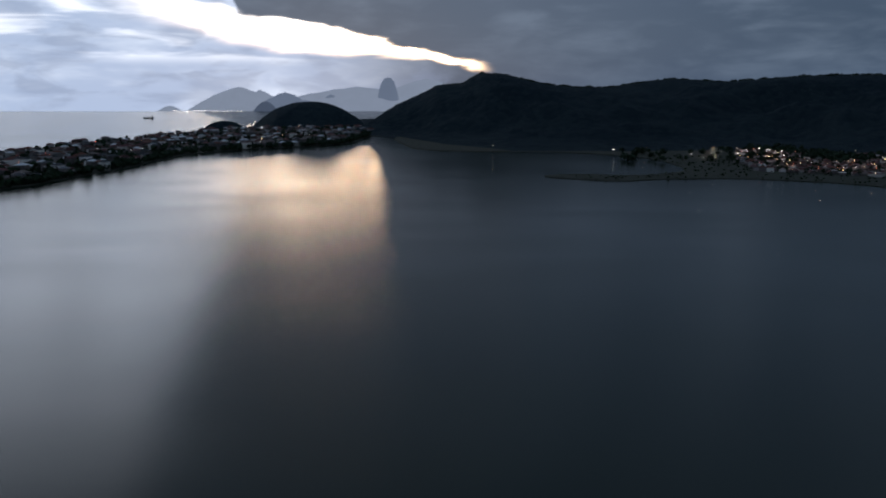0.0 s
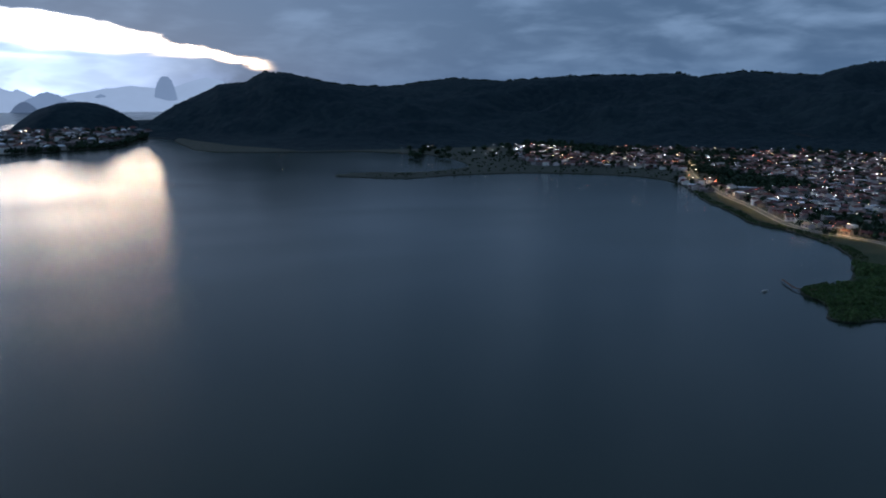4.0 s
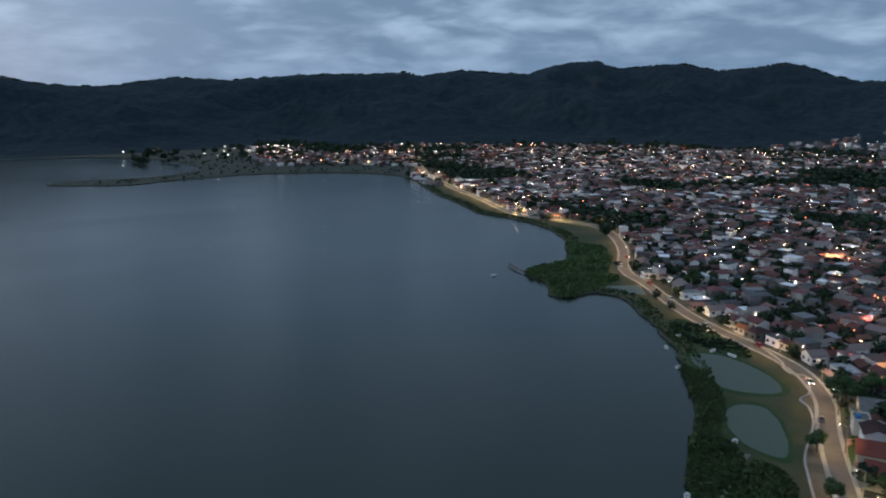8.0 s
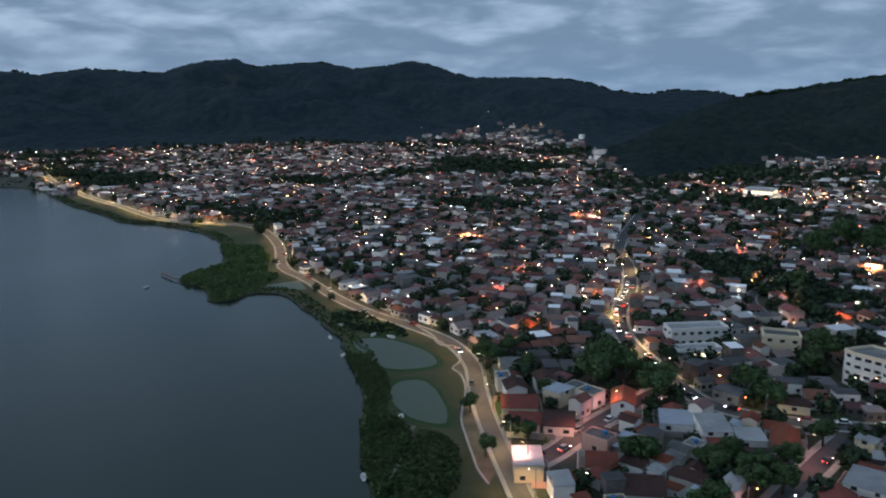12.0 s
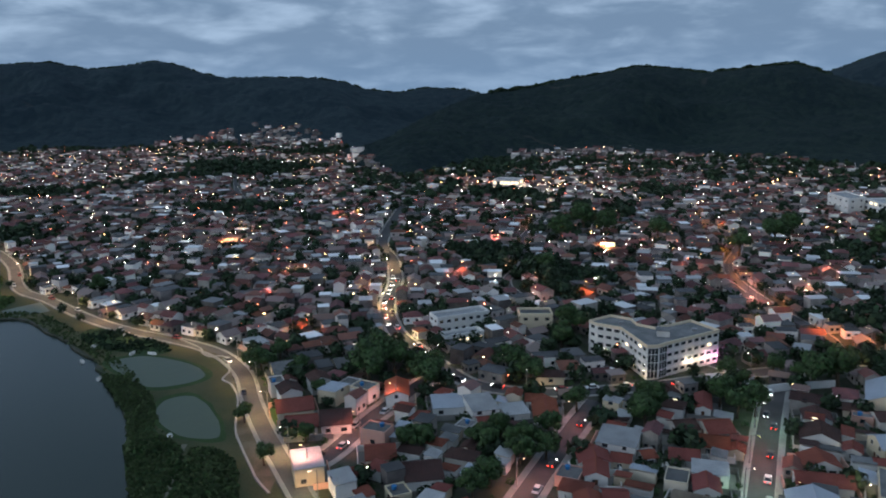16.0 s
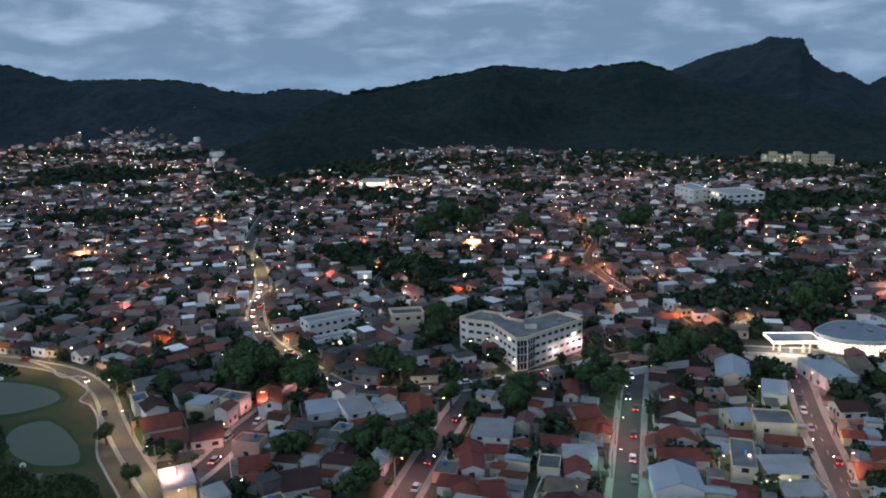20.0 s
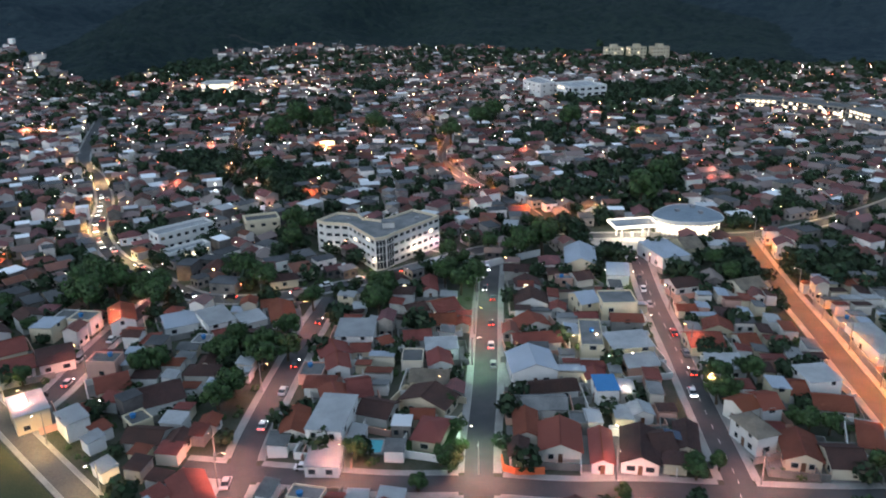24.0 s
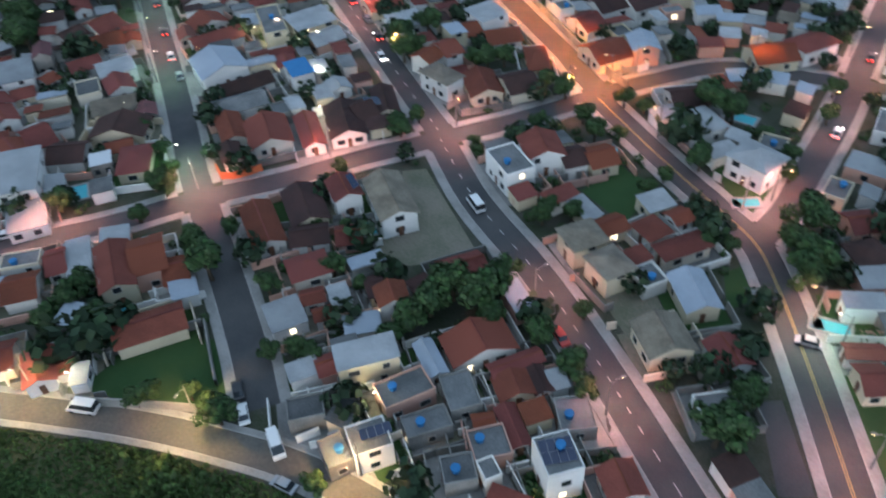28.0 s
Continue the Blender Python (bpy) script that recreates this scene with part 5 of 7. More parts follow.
# glazed corner with white mullions, a cornice line between the storeys and a plant room on the roof
for (ax, ay), (bx, by) in (((245.9, -2.1), (247.15, -5.6)), ((247.2, -5.65), (250.4, -8.15))):
    run = math.hypot(bx - ax, by - ay)
    m = Matrix.Translation((ax, ay, 0)) @ Matrix.Rotation(math.atan2(by - ay, bx - ax), 4, "Z")
    part("glazing", Build().box(0.1, run - 0.1, -0.16, 0.1, 0.6, 10.3, m), "glass", office, "dark glazed stair corner")
    for k in range(4):
        u = 0.1 + (run - 0.2) * k / 3
        part("mullion", Build().box(u - 0.07, u + 0.07, -0.24, 0.1, 0.6, 10.3, m), "plain_white", office)
    for z in (3.0, 5.7, 8.4):
        part("transom", Build().box(0.1, run - 0.1, -0.22, 0.1, z - 0.1, z + 0.1, m), "plain_white", office)
for (ax, ay), (bx, by) in (((250.6, -8.2), (267.2, -25.0)), ((246.0, -1.8), (263.0, 6.7))):
    run = math.hypot(bx - ax, by - ay)
    m = Matrix.Translation((ax, ay, 0)) @ Matrix.Rotation(math.atan2(by - ay, bx - ax), 4, "Z")
    for z in (2.75, 5.5, 8.25):
        part("floor_band", Build().box(0.3, run - 0.3, -0.09, 0.09, z - 0.14, z + 0.14, m), "plain_white", office)
part("plant_room", Build().box(258, 262, -9, -5, 10.6, 12.6), "white", office)
part("plant_roof", Build().box(257.7, 262.3, -9.3, -4.7, 12.61, 12.8), "slab", office)
part("roof_unit", Build().box(266, 267.4, -18, -16.4, 10.66, 11.5), "steel", office)
part("roof_unit", Build().box(269, 270.2, 6, 7.4, 10.66, 11.4), "steel", office)
block_building("school_building", [(275, 73.3), (288, 56.5), (294, 61), (281, 78)], 6.5, 2, "plain_white", "long white two-storey building with a pale flat roof", "building", "sheet", 0.1)
block_building("school_building", [(261, 67), (271, 55), (275, 58.5), (265, 70.5)], 4.2, 1, "plain_white", "long white low building with lit windows", "building", "sheet", 0.7, 2.4)
block_building("apartment_house", [(283, 43.7), (285.5, 32), (293, 34), (290.5, 46)], 7.5, 2, "cream", "cream two-storey flats with a flat roof", "building", "slab", 0.1)
block_building("hospital_building", [(551, -147), (559, -174), (584, -167), (577, -140)], 11, 3, "plain_white", "large white hospital block with a glowing glazed front", "building", "sheet", 0.12, 5.0, win=(3.2, 1.6))
block_building("hospital_building", [(590, -120), (603, -134), (575, -140), (566, -128)], 12, 3, "plain_white", "white hospital wing with a flat roof", "building", "sheet", 0.05, 6.0)
for k in range(3):
    cx, cy = 783 - 3.0 * k, -250 - 22.0 * k
    block_building("apartment_block", corners(cx + 4, cy, 10, 17, 8) , 13, 4, "cream", "pale four-storey apartment block below the hills", "building", "slab", 0.1, 3.4)
    block_building("stair_tower", corners(cx + 4, cy, 5, 6, 8), 15.5, 5, "cream", "pale stair tower between the flats", "building", "slab", 0.0, 9.0)
for (ax, ay), (bx, by) in (((504, -244), (488, -267)), ((487, -268), (455, -289)), ((454, -290), (419, -292))):
    v = Vector((bx - ax, by - ay, 0)).normalized()
    n = Vector((-v.y, v.x, 0)) * 16
    if n.x < 0:
        n = -n
    block_building("shopping_centre", [(ax, ay), (bx, by), (bx + n.x, by + n.y), (ax + n.x, ay + n.y)], 8, 3, "concrete", "long shopping centre with rows of lit windows", "building", "slab", 0.4, 3.0, win=(2.2, 1.6))
block_building("market_hall", [(650, 124), (648, 103), (664, 101), (666, 122)], 9, 2, "plain_white", "brightly lit white hall in the upper town", "building", "sheet", 0.9, 3.0, win=(2.4, 2.2))

# supermarket under a wide curved roof, and the filling station beside it
EAVES = smooth([(272.5, -104.5), (282.0, -113.0), (284.5, -120.0), (281.0, -126.5), (272.0, -129.5), (264.0, -128.0), (261.3, -122.3), (262.0, -115.1), (265.0, -108.0)], 4, True)


def supermarket():
    take([tuple(p) for p in EAVES])
    t = thing("supermarket", pose(0, 0, 0), "supermarket with a wide blue-grey roof and a bright glazed front", "shop")
    mid = EAVES.mean(0)
    n = len(EAVES)
    rim = [mid + (p - mid) * 0.90 for p in EAVES]
    roof = Build()
    for k, z in ((1.0, 5.5), (1.0, 5.9), (0.66, 6.9), (0.3, 7.3)):
        roof.v += [(*(mid + (p - mid) * k), z) for p in EAVES]
    roof.v.append((*mid, 7.4))
    for r in range(3):
        roof.f += [(r * n + i, r * n + (i + 1) % n, (r + 1) * n + (i + 1) % n, (r + 1) * n + i) for i in range(n)]
    roof.f += [(3 * n + i, 3 * n + (i + 1) % n, 4 * n) for i in range(n)] + [tuple(range(n))]
    part("roof", roof, "roof_blue", t)
    for i in range(n):
        a, b = Vector((*EAVES[i], 0)), Vector((*EAVES[(i + 1) % n], 0))
        v = b - a
        m = Matrix.Translation(a) @ Matrix.Rotation(math.atan2(v.y, v.x), 4, "Z")
        part("fascia", Build().box(0, v.length, -0.1, 0.14, 5.42, 6.0, m), "plain_white", t)
    for i in range(n):
        a, b = Vector((*rim[i], 0)), Vector((*rim[(i + 1) % n], 0))
        v = b - a
        m = Matrix.Translation(a) @ Matrix.Rotation(math.atan2(v.y, v.x), 4, "Z")
        front = (a + b).x / 2 < 270 or (a + b).y / 2 < -127
        part("wall", Build().box(0, v.length, -0.1, 0.1, 0, 5.45 if not front else 0.6, m), "plain_white", t)
        if front:
            part("shop_window", Build().box(0.12, v.length - 0.12, -0.05, 0.05, 0.6, 4.2, m), "shop_light", t, "brightly lit shop window")
            part("window_head", Build().box(0, v.length, -0.1, 0.1, 4.2, 5.45, m), "plain_white", t)
            part("mullion", Build().box(-0.12, 0.12, -0.14, 0.14, 0, 4.2, m), "steel", t)
    for k in range(3):
        q = mid + (EAVES[k * 11] - mid) * 0.35
        part("roof_unit", Build().box(q[0] - 0.9, q[0] + 0.9, q[1] - 0.7, q[1] + 0.7, 6.8, 8.1), "steel", t)


supermarket()
station = thing("filling_station", pose(266.5, -95.2, 0, 0, 0, -88), "filling station with a white lit canopy", "filling station")
take(corners(266.5, -95.2, 20, 16, -88))
part("canopy", Build().box(-8, 8, -4.6, 4.6, 5.0, 5.45), "sheet", station)
part("fascia", Build().box(-8.1, 8.1, -4.7, -4.6, 4.85, 5.75).box(-8.1, 8.1, 4.6, 4.7, 4.85, 5.75).box(-8.1, -8.0, -4.6, 4.6, 4.85, 5.75).box(8.0, 8.1, -4.6, 4.6, 4.85, 5.75), "canopy_band", station, "white lit band round the canopy")
part("light_panel", Build().box(-7.4, 7.4, -4.2, 4.2, 4.9, 4.995), "canopy_light", station, "glowing underside of the canopy")
for px in (-5, 5):
    for py in (-2.8, 2.8):
        part("post", Build().box(px - 0.2, px + 0.2, py - 0.2, py + 0.2, 0, 4.9), "plain_white", station)
for px in (-4, 0, 4):
    part("pump", Build().box(px - 0.4, px + 0.4, -0.3, 0.3, 0, 1.6).box(px - 0.45, px + 0.45, -0.35, 0.35, 1.6, 1.8), "white", station)
sheet("forecourt", corners(261, -92, 26, 22, -85), 0.012, "paving", "pale paved forecourt of the filling station", "pavement")
take(corners(261, -92, 26, 22, -85))

# ---- boats, jetty and a ship ----
def boat(x, y, rot, z=WATER, length=3.6):
    t = thing("rowing_boat", pose(x, y, z, 0, 0, rot), "small white wooden boat by the shore", "boat", "boats by the shore")
    a, w = length / 2, 0.75
    st = [(-a, 0.75), (-a * 0.4, 1.0), (a * 0.3, 0.9), (a * 0.8, 0.45), (a, 0.06)]
    b = Build()
    for px, k in st:
        b.v += [(px, -w * k, 0.55), (px, -w * k * 0.6, -0.1), (px, w * k * 0.6, -0.1), (px, w * k, 0.55), (px, w * k * 0.85, 0.55), (px, w * k * 0.5, 0.08), (px, -w * k * 0.5, 0.08), (px, -w * k * 0.85, 0.55)]
    for i in range(len(st) - 1):
        for k in range(8):
            p, q = i * 8 + k, i * 8 + (k + 1) % 8
            b.f.append((p, q, q + 8, p + 8))
    b.f += [tuple(range(8)), tuple(reversed(range(len(b.v) - 8, len(b.v))))]
    part("hull", b, "plain_white", t)
    for px in (-a * 0.5, a * 0.15):
        part("bench", Build().box(px - 0.14, px + 0.14, -w * 0.75, w * 0.75, 0.34, 0.39), "wood", t)


for x, y, rot, z in ((223, 187, 50, WATER), (210.5, 170.5, 20, WATER), (143, 111, 40, WATER), (238, 310, 10, WATER), (232.5, 173.5, 10, 0.15), (233.6, 166.7, 80, 0.15), (175.8, 122.3, 30, 0.15), (236, 192, 15, 0.15), (251, 189, 0, 0.15)):
    boat(x, y, rot, z)
jetty = thing("jetty", pose(0, 0, 0), "low dark timber jetty on posts", "jetty")
line = smooth([(263, 304), (256, 306), (254, 310), (259, 325)], 4)
part("deck", strip(Build(), line, 0.6, -0.6, 0.35, 0.45), "wood", jetty)
for p in line[::3]:
    part("post", Build().tube([(p[0], p[1], -1.5), (p[0], p[1], 0.34)], [0.12, 0.12], 6), "wood", jetty)
ship = thing("cargo_ship", pose(-788, 2167, WATER, 0, 0, 8), "dark cargo ship far out at sea", "ship")
part("hull", Build().raw([(-13, -2, 0), (12, -2, 0), (12, 2, 0), (-13, 2, 0), (-14, -2.2, 2.4), (15, -0.3, 2.8), (15, 0.3, 2.8), (-14, 2.2, 2.4)], [(0, 1, 5, 4), (1, 2, 6, 5), (2, 3, 7, 6), (3, 0, 4, 7), (4, 5, 6, 7)]), "car_black", ship)
part("deckhouse", Build().box(8, 12, -1.5, 1.5, 2.5, 6.5), "concrete", ship)
part("mast", Build().tube([(-4, 0, 2.4), (-4, 0, 5.5)], [0.3, 0.2], 6), "concrete", ship)

# ---- trees ----
def crown_mesh(seed, leaves=2800, flat=0.8):
    """A crown of unit radius: leaf sprays gathered in uneven clumps, with gaps between them."""
    r = random.Random(seed)
    clumps = []
    for k in range(20):
        a, e = r.uniform(0, 6.28), r.uniform(-0.35, 1.4)
        q = r.uniform(0.2, 0.68)
        clumps.append((Vector((math.cos(a) * math.cos(e) * q, math.sin(a) * math.cos(e) * q, math.sin(e) * q * flat)), r.uniform(0.26, 0.42)))
    b = Build()
    for k in range(leaves):
        c, s = clumps[r.randrange(len(clumps))]
        d = Vector((r.gauss(0, 1), r.gauss(0, 1), r.gauss(0, 0.8))).normalized()
        p = c + d * s * r.uniform(0.55, 1.0)
        u = d.cross(Vector((r.gauss(0, 1), r.gauss(0, 1), r.gauss(0, 1)))).normalized()
        v = (d * r.uniform(-0.5, 0.5) + d.cross(u)).normalized()
        z = r.uniform(0.035, 0.07)
        b.raw([p - (u + v) * z, p + (u - v * 0.8) * z, p + (u * 0.7 + v) * z, p - (u * 0.9 - v * 0.9) * z], [(0, 1, 2, 3)])
    return b.mesh("crown", M["leaf"])


def trunk_mesh(seed):
    r = random.Random(seed)
    b = Build().tube([(0, 0, 0), (0.03, 0.02, 0.5), (0.0, 0.04, 1.0)], [0.10, 0.075, 0.05], 7)
    for k in range(5):
        a = k * 1.26 + r.uniform(-0.3, 0.3)
        b.tube([(0.02, 0.02, 0.6 + 0.07 * k), (0.25 * math.cos(a), 0.25 * math.sin(a), 1.0 + 0.05 * k), (0.5 * math.cos(a), 0.5 * math.sin(a), 1.3)], [0.045, 0.03, 0.012], 5)
    return b.mesh("trunk", M["bark"])


CROWNS = [crown_mesh(40 + k) for k in range(5)]
TRUNKS = [trunk_mesh(60 + k) for k in range(3)]
TREE_RNG = random.Random(8)


def tree(x, y, r, base=0.0):
    r = max(r, 1.3)
    take(corners(x, y, r, r, 0))
    t = thing("tree", pose(x, y, base, 0, 0, TREE_RNG.uniform(0, 360)), "broad dark green tree with a thick uneven crown" if r > 3 else "small bushy green tree beside the houses", "tree", "trees of the town")
    tr = part("trunk", TREE_RNG.choice(TRUNKS), "bark", t)
    tr.scale = (r, r, r * 0.95)
    cr = part("crown", TREE_RNG.choice(CROWNS), "leaf", t)
    cr.location, cr.scale = (0, 0, r * 1.15), (r * TREE_RNG.uniform(1.05, 1.2), r * TREE_RNG.uniform(1.05, 1.2), r * TREE_RNG.uniform(0.95, 1.15))
    return t


tree(106, -13, 4.5); tree(128, -7, 2.2); tree(104, -38, 1.6); tree(217, 0, 4.0); tree(221, -5, 4.0); tree(77, -4, 3.0)
tree(86, 5, 2.2); tree(83, -2, 2.0); tree(78, -40, 4.0); tree(79, -45, 4.5); tree(74, -47, 4.5); tree(77, -53, 3.5)
tree(77, -36, 3.5); tree(76, -32, 2.5); tree(64, -51, 3.0); tree(56, -51, 3.0); tree(52, -50, 2.5); tree(36, -60, 4.5)
tree(38, -68, 3.0); tree(59, -104, 4.5); tree(57, -98, 3.5); tree(50, -93, 4.0); tree(95, -117, 4.5); tree(90, -119, 3.5)
tree(107, -105, 2.5); tree(103, -107, 2.0); tree(110, -85, 2.6); tree(110, -78, 2.0); tree(137, -90, 3.2); tree(158, -79, 4.0)
tree(151, -79, 3.2); tree(117, -97, 3.0); tree(107, -94, 2.6); tree(64, -60, 2.0); tree(86, -68, 2.5); tree(84, -73, 2.5)
tree(59, -11, 2.2); tree(84, -15, 2.0); tree(82, -19, 2.2); tree(127, -61, 2.5); tree(127, -66, 2.2); tree(122, -45, 1.5)
tree(113, -71, 1.6); tree(101, -92, 3.0); tree(98, -96, 2.0); tree(138, -16, 2.4); tree(136, -12, 2.5); tree(140, 5, 3.0)
tree(113, 9, 3.0); tree(105, 6, 3.0); tree(82, -102, 3.0); tree(82, -119, 2.0); tree(74, -117, 2.5); tree(85, -143, 2.5)
tree(79, -134, 2.5); tree(70, -113, 2.0); tree(82, -89, 2.0); tree(95, -31, 2.5); tree(89, -33, 2.0); tree(97, -20, 2.5)
tree(115, -20, 2.2); tree(108, -34, 1.8); tree(65, -87, 2.0); tree(83, -94, 2.0); tree(238, -180, 6.0); tree(151, -76, 4.0)
tree(159, -87, 4.0); tree(218, -110, 4.0); tree(216, -1, 4.0); tree(229, -1, 3.5); tree(186, 22, 4.0); tree(182, 28, 4.0)
tree(169, 33, 4.0); tree(189, 30, 4.0); tree(190, 41, 3.0); tree(230, -110, 4.0); tree(243, 41, 5.0); tree(235, 33, 5.0)
tree(256, -59, 5.0); tree(224, -32, 5.0); tree(235, -25, 4.0); tree(300, -110, 9.0); tree(314, -123, 9.0); tree(157, -16, 2.0)
tree(147, -17, 2.0); tree(136, -94, 3.0); tree(123, -96, 2.5); tree(119, -98, 2.5); tree(140, -88, 2.5); tree(225, 83, 7.0)
tree(231, 76, 7.0); tree(224, 64, 6.0); tree(244, 86, 6.0); tree(211, 94, 3.0); tree(181, 85, 3.0); tree(182, 57, 4.0)
tree(184, 54, 4.0); tree(187, 38, 4.0); tree(194, 35, 4.0); tree(190, 28, 4.0); tree(198, 23, 4.0); tree(169, 34, 4.0)
tree(164, 36, 4.0); tree(217, 17, 4.0); tree(209, -2, 5.0); tree(223, -5, 4.5); tree(229, -23, 5.0); tree(222, -27, 5.0)
tree(232, -33, 4.0); tree(246, -31, 3.0); tree(189, 107, 3.2); tree(167, 90, 3.2); tree(243, 39, 5.0); tree(282, 25, 7.0)
tree(269, 27, 5.0); tree(253, -59, 7.0); tree(250, -51, 6.0); tree(225, 106, 4.0); tree(225, 120, 5.0); tree(227, 125, 4.0)
tree(239, 120, 4.0); tree(299, 237, 5.0); tree(252, -27, 4.0); tree(257, -41, 4.0); tree(433, -48, 8.0); tree(480, 36, 10.0)
tree(448, 46, 9.0); tree(469, 22, 9.0); tree(376, 47, 6.0); tree(460, -7, 8.0); tree(452, -119, 9.0); tree(468, -70, 8.0)
tree(488, -82, 8.0); tree(234, 65, 5.0)

tree(113.8, -13.4, 3.2); tree(128.5, -6.7, 1.9); tree(86.4, 3.0, 2.2); tree(76.4, -4.2, 2.8); tree(109.8, 13.0, 2.6); tree(114.2, 6.6, 3.0)
tree(100.7, -37.2, 1.9); tree(70.3, -46.6, 2.8); tree(65.1, -51.4, 2.4); tree(50.9, -96.6, 4.4); tree(62.3, -89.6, 2.0); tree(133.2, -13.4, 3.0)
tree(119.4, -44.6, 1.7); tree(110.0, -69.6, 1.6); tree(87.5, -70.5, 2.2); tree(84.1, -104.0, 2.6); tree(124.7, -60.4, 2.4); tree(79.6, -20.2, 2.2)


# ---- yards, garden walls and sheds of the nearest blocks ----
YARD_RNG = random.Random(14)
WALLS = ["white"] * 6 + ["plain_white"] * 3 + ["cream"] * 3 + ["pink"] * 2 + ["concrete"] * 2


def yards():
    made = {"yard": Build(), "dirt": Build(), "lawn": Build(), "paving": Build()}
    for k, (x, y, w, d, rot) in enumerate(HOMES):
        b = made[YARD_RNG.choice(("yard", "yard", "dirt", "lawn", "paving"))]
        z = 0.006 + 0.00002 * k
        b.raw([(px, py, z) for px, py in corners(x, y, w + YARD_RNG.uniform(2, 5), d + YARD_RNG.uniform(3, 6), rot)], [(0, 1, 2, 3)])
    for mat, b in made.items():
        solo("yards", b, mat, "paved and planted yards round the houses", "ground", kind="structure")


yards()


def garden_wall(x, y, w, d, rot, mat):
    """Low walls round a plot, left out wherever a street or a house stands."""
    b = Build()
    c = corners(x, y, w, d, rot)
    for i in range(4):
        (ax, ay), (bx, by) = c[i], c[(i + 1) % 4]
        length = math.hypot(bx - ax, by - ay)
        n = max(int(length / 1.5), 1)
        turn = math.atan2(by - ay, bx - ax)
        run = []
        for k in range(n):
            px, py = ax + (bx - ax) * (k + 0.5) / n, ay + (by - ay) * (k + 0.5) / n
            ci, cj = int((px - X0) / CELL), int((py - Y0) / CELL)
            if not TAKEN[ci, cj]:
                m = Matrix.Translation((px, py, 0)) @ Matrix.Rotation(turn, 4, "Z")
                b.box(-length / n / 2, length / n / 2, -0.09, 0.09, 0, 1.7, m)
    if b.v:
        solo("garden_wall", b, mat, "low rendered garden wall round a house plot", "wall", "garden walls")


for x, y, w, d, rot in HOMES[:150]:
    garden_wall(x + YARD_RNG.uniform(-0.6, 0.6), y + YARD_RNG.uniform(-0.6, 0.6), w + YARD_RNG.uniform(3.4, 5), d + YARD_RNG.uniform(4, 6), rot, YARD_RNG.choice(("concrete", "white", "concrete", "plain_white", "pink")))


def shed(x, y, w, d, rot, h, roof, wall):
    take(corners(x, y, w, d, rot, 0.2))
    t = thing("outbuilding", pose(x, y, 0, 0, 0, rot), f"small {WALL_WORDS[wall]} outbuilding with a {ROOF_WORDS[roof]} roof", "outbuilding", "outbuildings")
    a, b = w / 2, d / 2
    part("wall", Build().box(-a, a, -b, b, 0, h), wall, t)
    part("roof", Build().slab([(-a - 0.2, -b - 0.25, h + 0.12), (a + 0.2, -b - 0.25, h + 0.12), (a + 0.2, b + 0.2, h + 0.6), (-a - 0.2, b + 0.2, h + 0.6)], 0.1), roof, t)


ROAD_PTS = np.concatenate([l for l, _, _ in ROADS])
ROAD_DIR = np.concatenate([np.degrees(np.arctan2(*np.gradient(l, axis=0).T[::-1])) for l, _, _ in ROADS])
sheds = 0
for gx in np.arange(26, 215, 5.2):
    for gy in np.arange(-170, 60, 5.6):
        x, y = gx + YARD_RNG.uniform(-1.2, 1.2), gy + YARD_RNG.uniform(-1.2, 1.2)
        k = int(np.hypot(ROAD_PTS[:, 0] - x, ROAD_PTS[:, 1] - y).argmin())
        rot = float(ROAD_DIR[k]) + YARD_RNG.choice((0, 90))
        w, d = YARD_RNG.uniform(3.6, 6.5), YARD_RNG.uniform(2.8, 4.2)
        if sheds < 260 and YARD_RNG.random() < 0.62 and is_free(corners(x, y, w, d, rot)):
            sheds += 1
            shed(x, y, w, d, rot, YARD_RNG.uniform(2.3, 2.9), YARD_RNG.choice(("tile", "tile", "tile_dark", "slab", "slab", "sheet", "metal")), YARD_RNG.choice(WALLS))

# ---- the rest of the town, street by street ----
TOWN_RNG = random.Random(21)


def lots():
    """House plots on short rows whose bearing follows the nearest street or, further off, the district."""
    found = []
    for gx in np.arange(30, 1330, 6.7):
        for gy in np.arange(-760, 1150, 7.3):
            x, y = gx + TOWN_RNG.uniform(-2.0, 2.0), gy + TOWN_RNG.uniform(-2.0, 2.0)
            r, a = math.hypot(x, y), math.degrees(math.atan2(x, y))
            if r > 1420 or a > 166 or a < 14:
                continue
            foot = edge_of_hills(a)
            if a < 20 or (y > 690 and np.hypot(shore[:, 0] - x, shore[:, 1] - y).min() < 75):
                continue
            climb = max(0.0, 1 - abs(a - 63.5) / 8.5)
            if r > foot + 15 and climb > 0 and TOWN_RNG.random() < 0.45 + 0.5 * (r - foot) / 230:
                continue
            up = 230 * climb ** 0.6 if climb > 0 else 60 if 80 < a < 100 else 10
            if r > foot + up:
                continue
            green = noise.noise(Vector((x * 0.011, y * 0.011, 1.5)))
            far = min(max((r - 350) / 700, 0), 1)
            if green > (0.47 if r < 450 else 0.40) or TOWN_RNG.random() < (0.10 if r < 250 else 0.22) - 0.06 * far + (0.35 if r > foot - 90 and not 36 < a < 72 else 0):
                if r > 200 and (r < 650 or TOWN_RNG.random() < 0.4):
                    GROVES.append((x, y))
                continue
            found.append((r, x, y))
    found.sort()
    return found


GROVES = []
LOTS = lots()


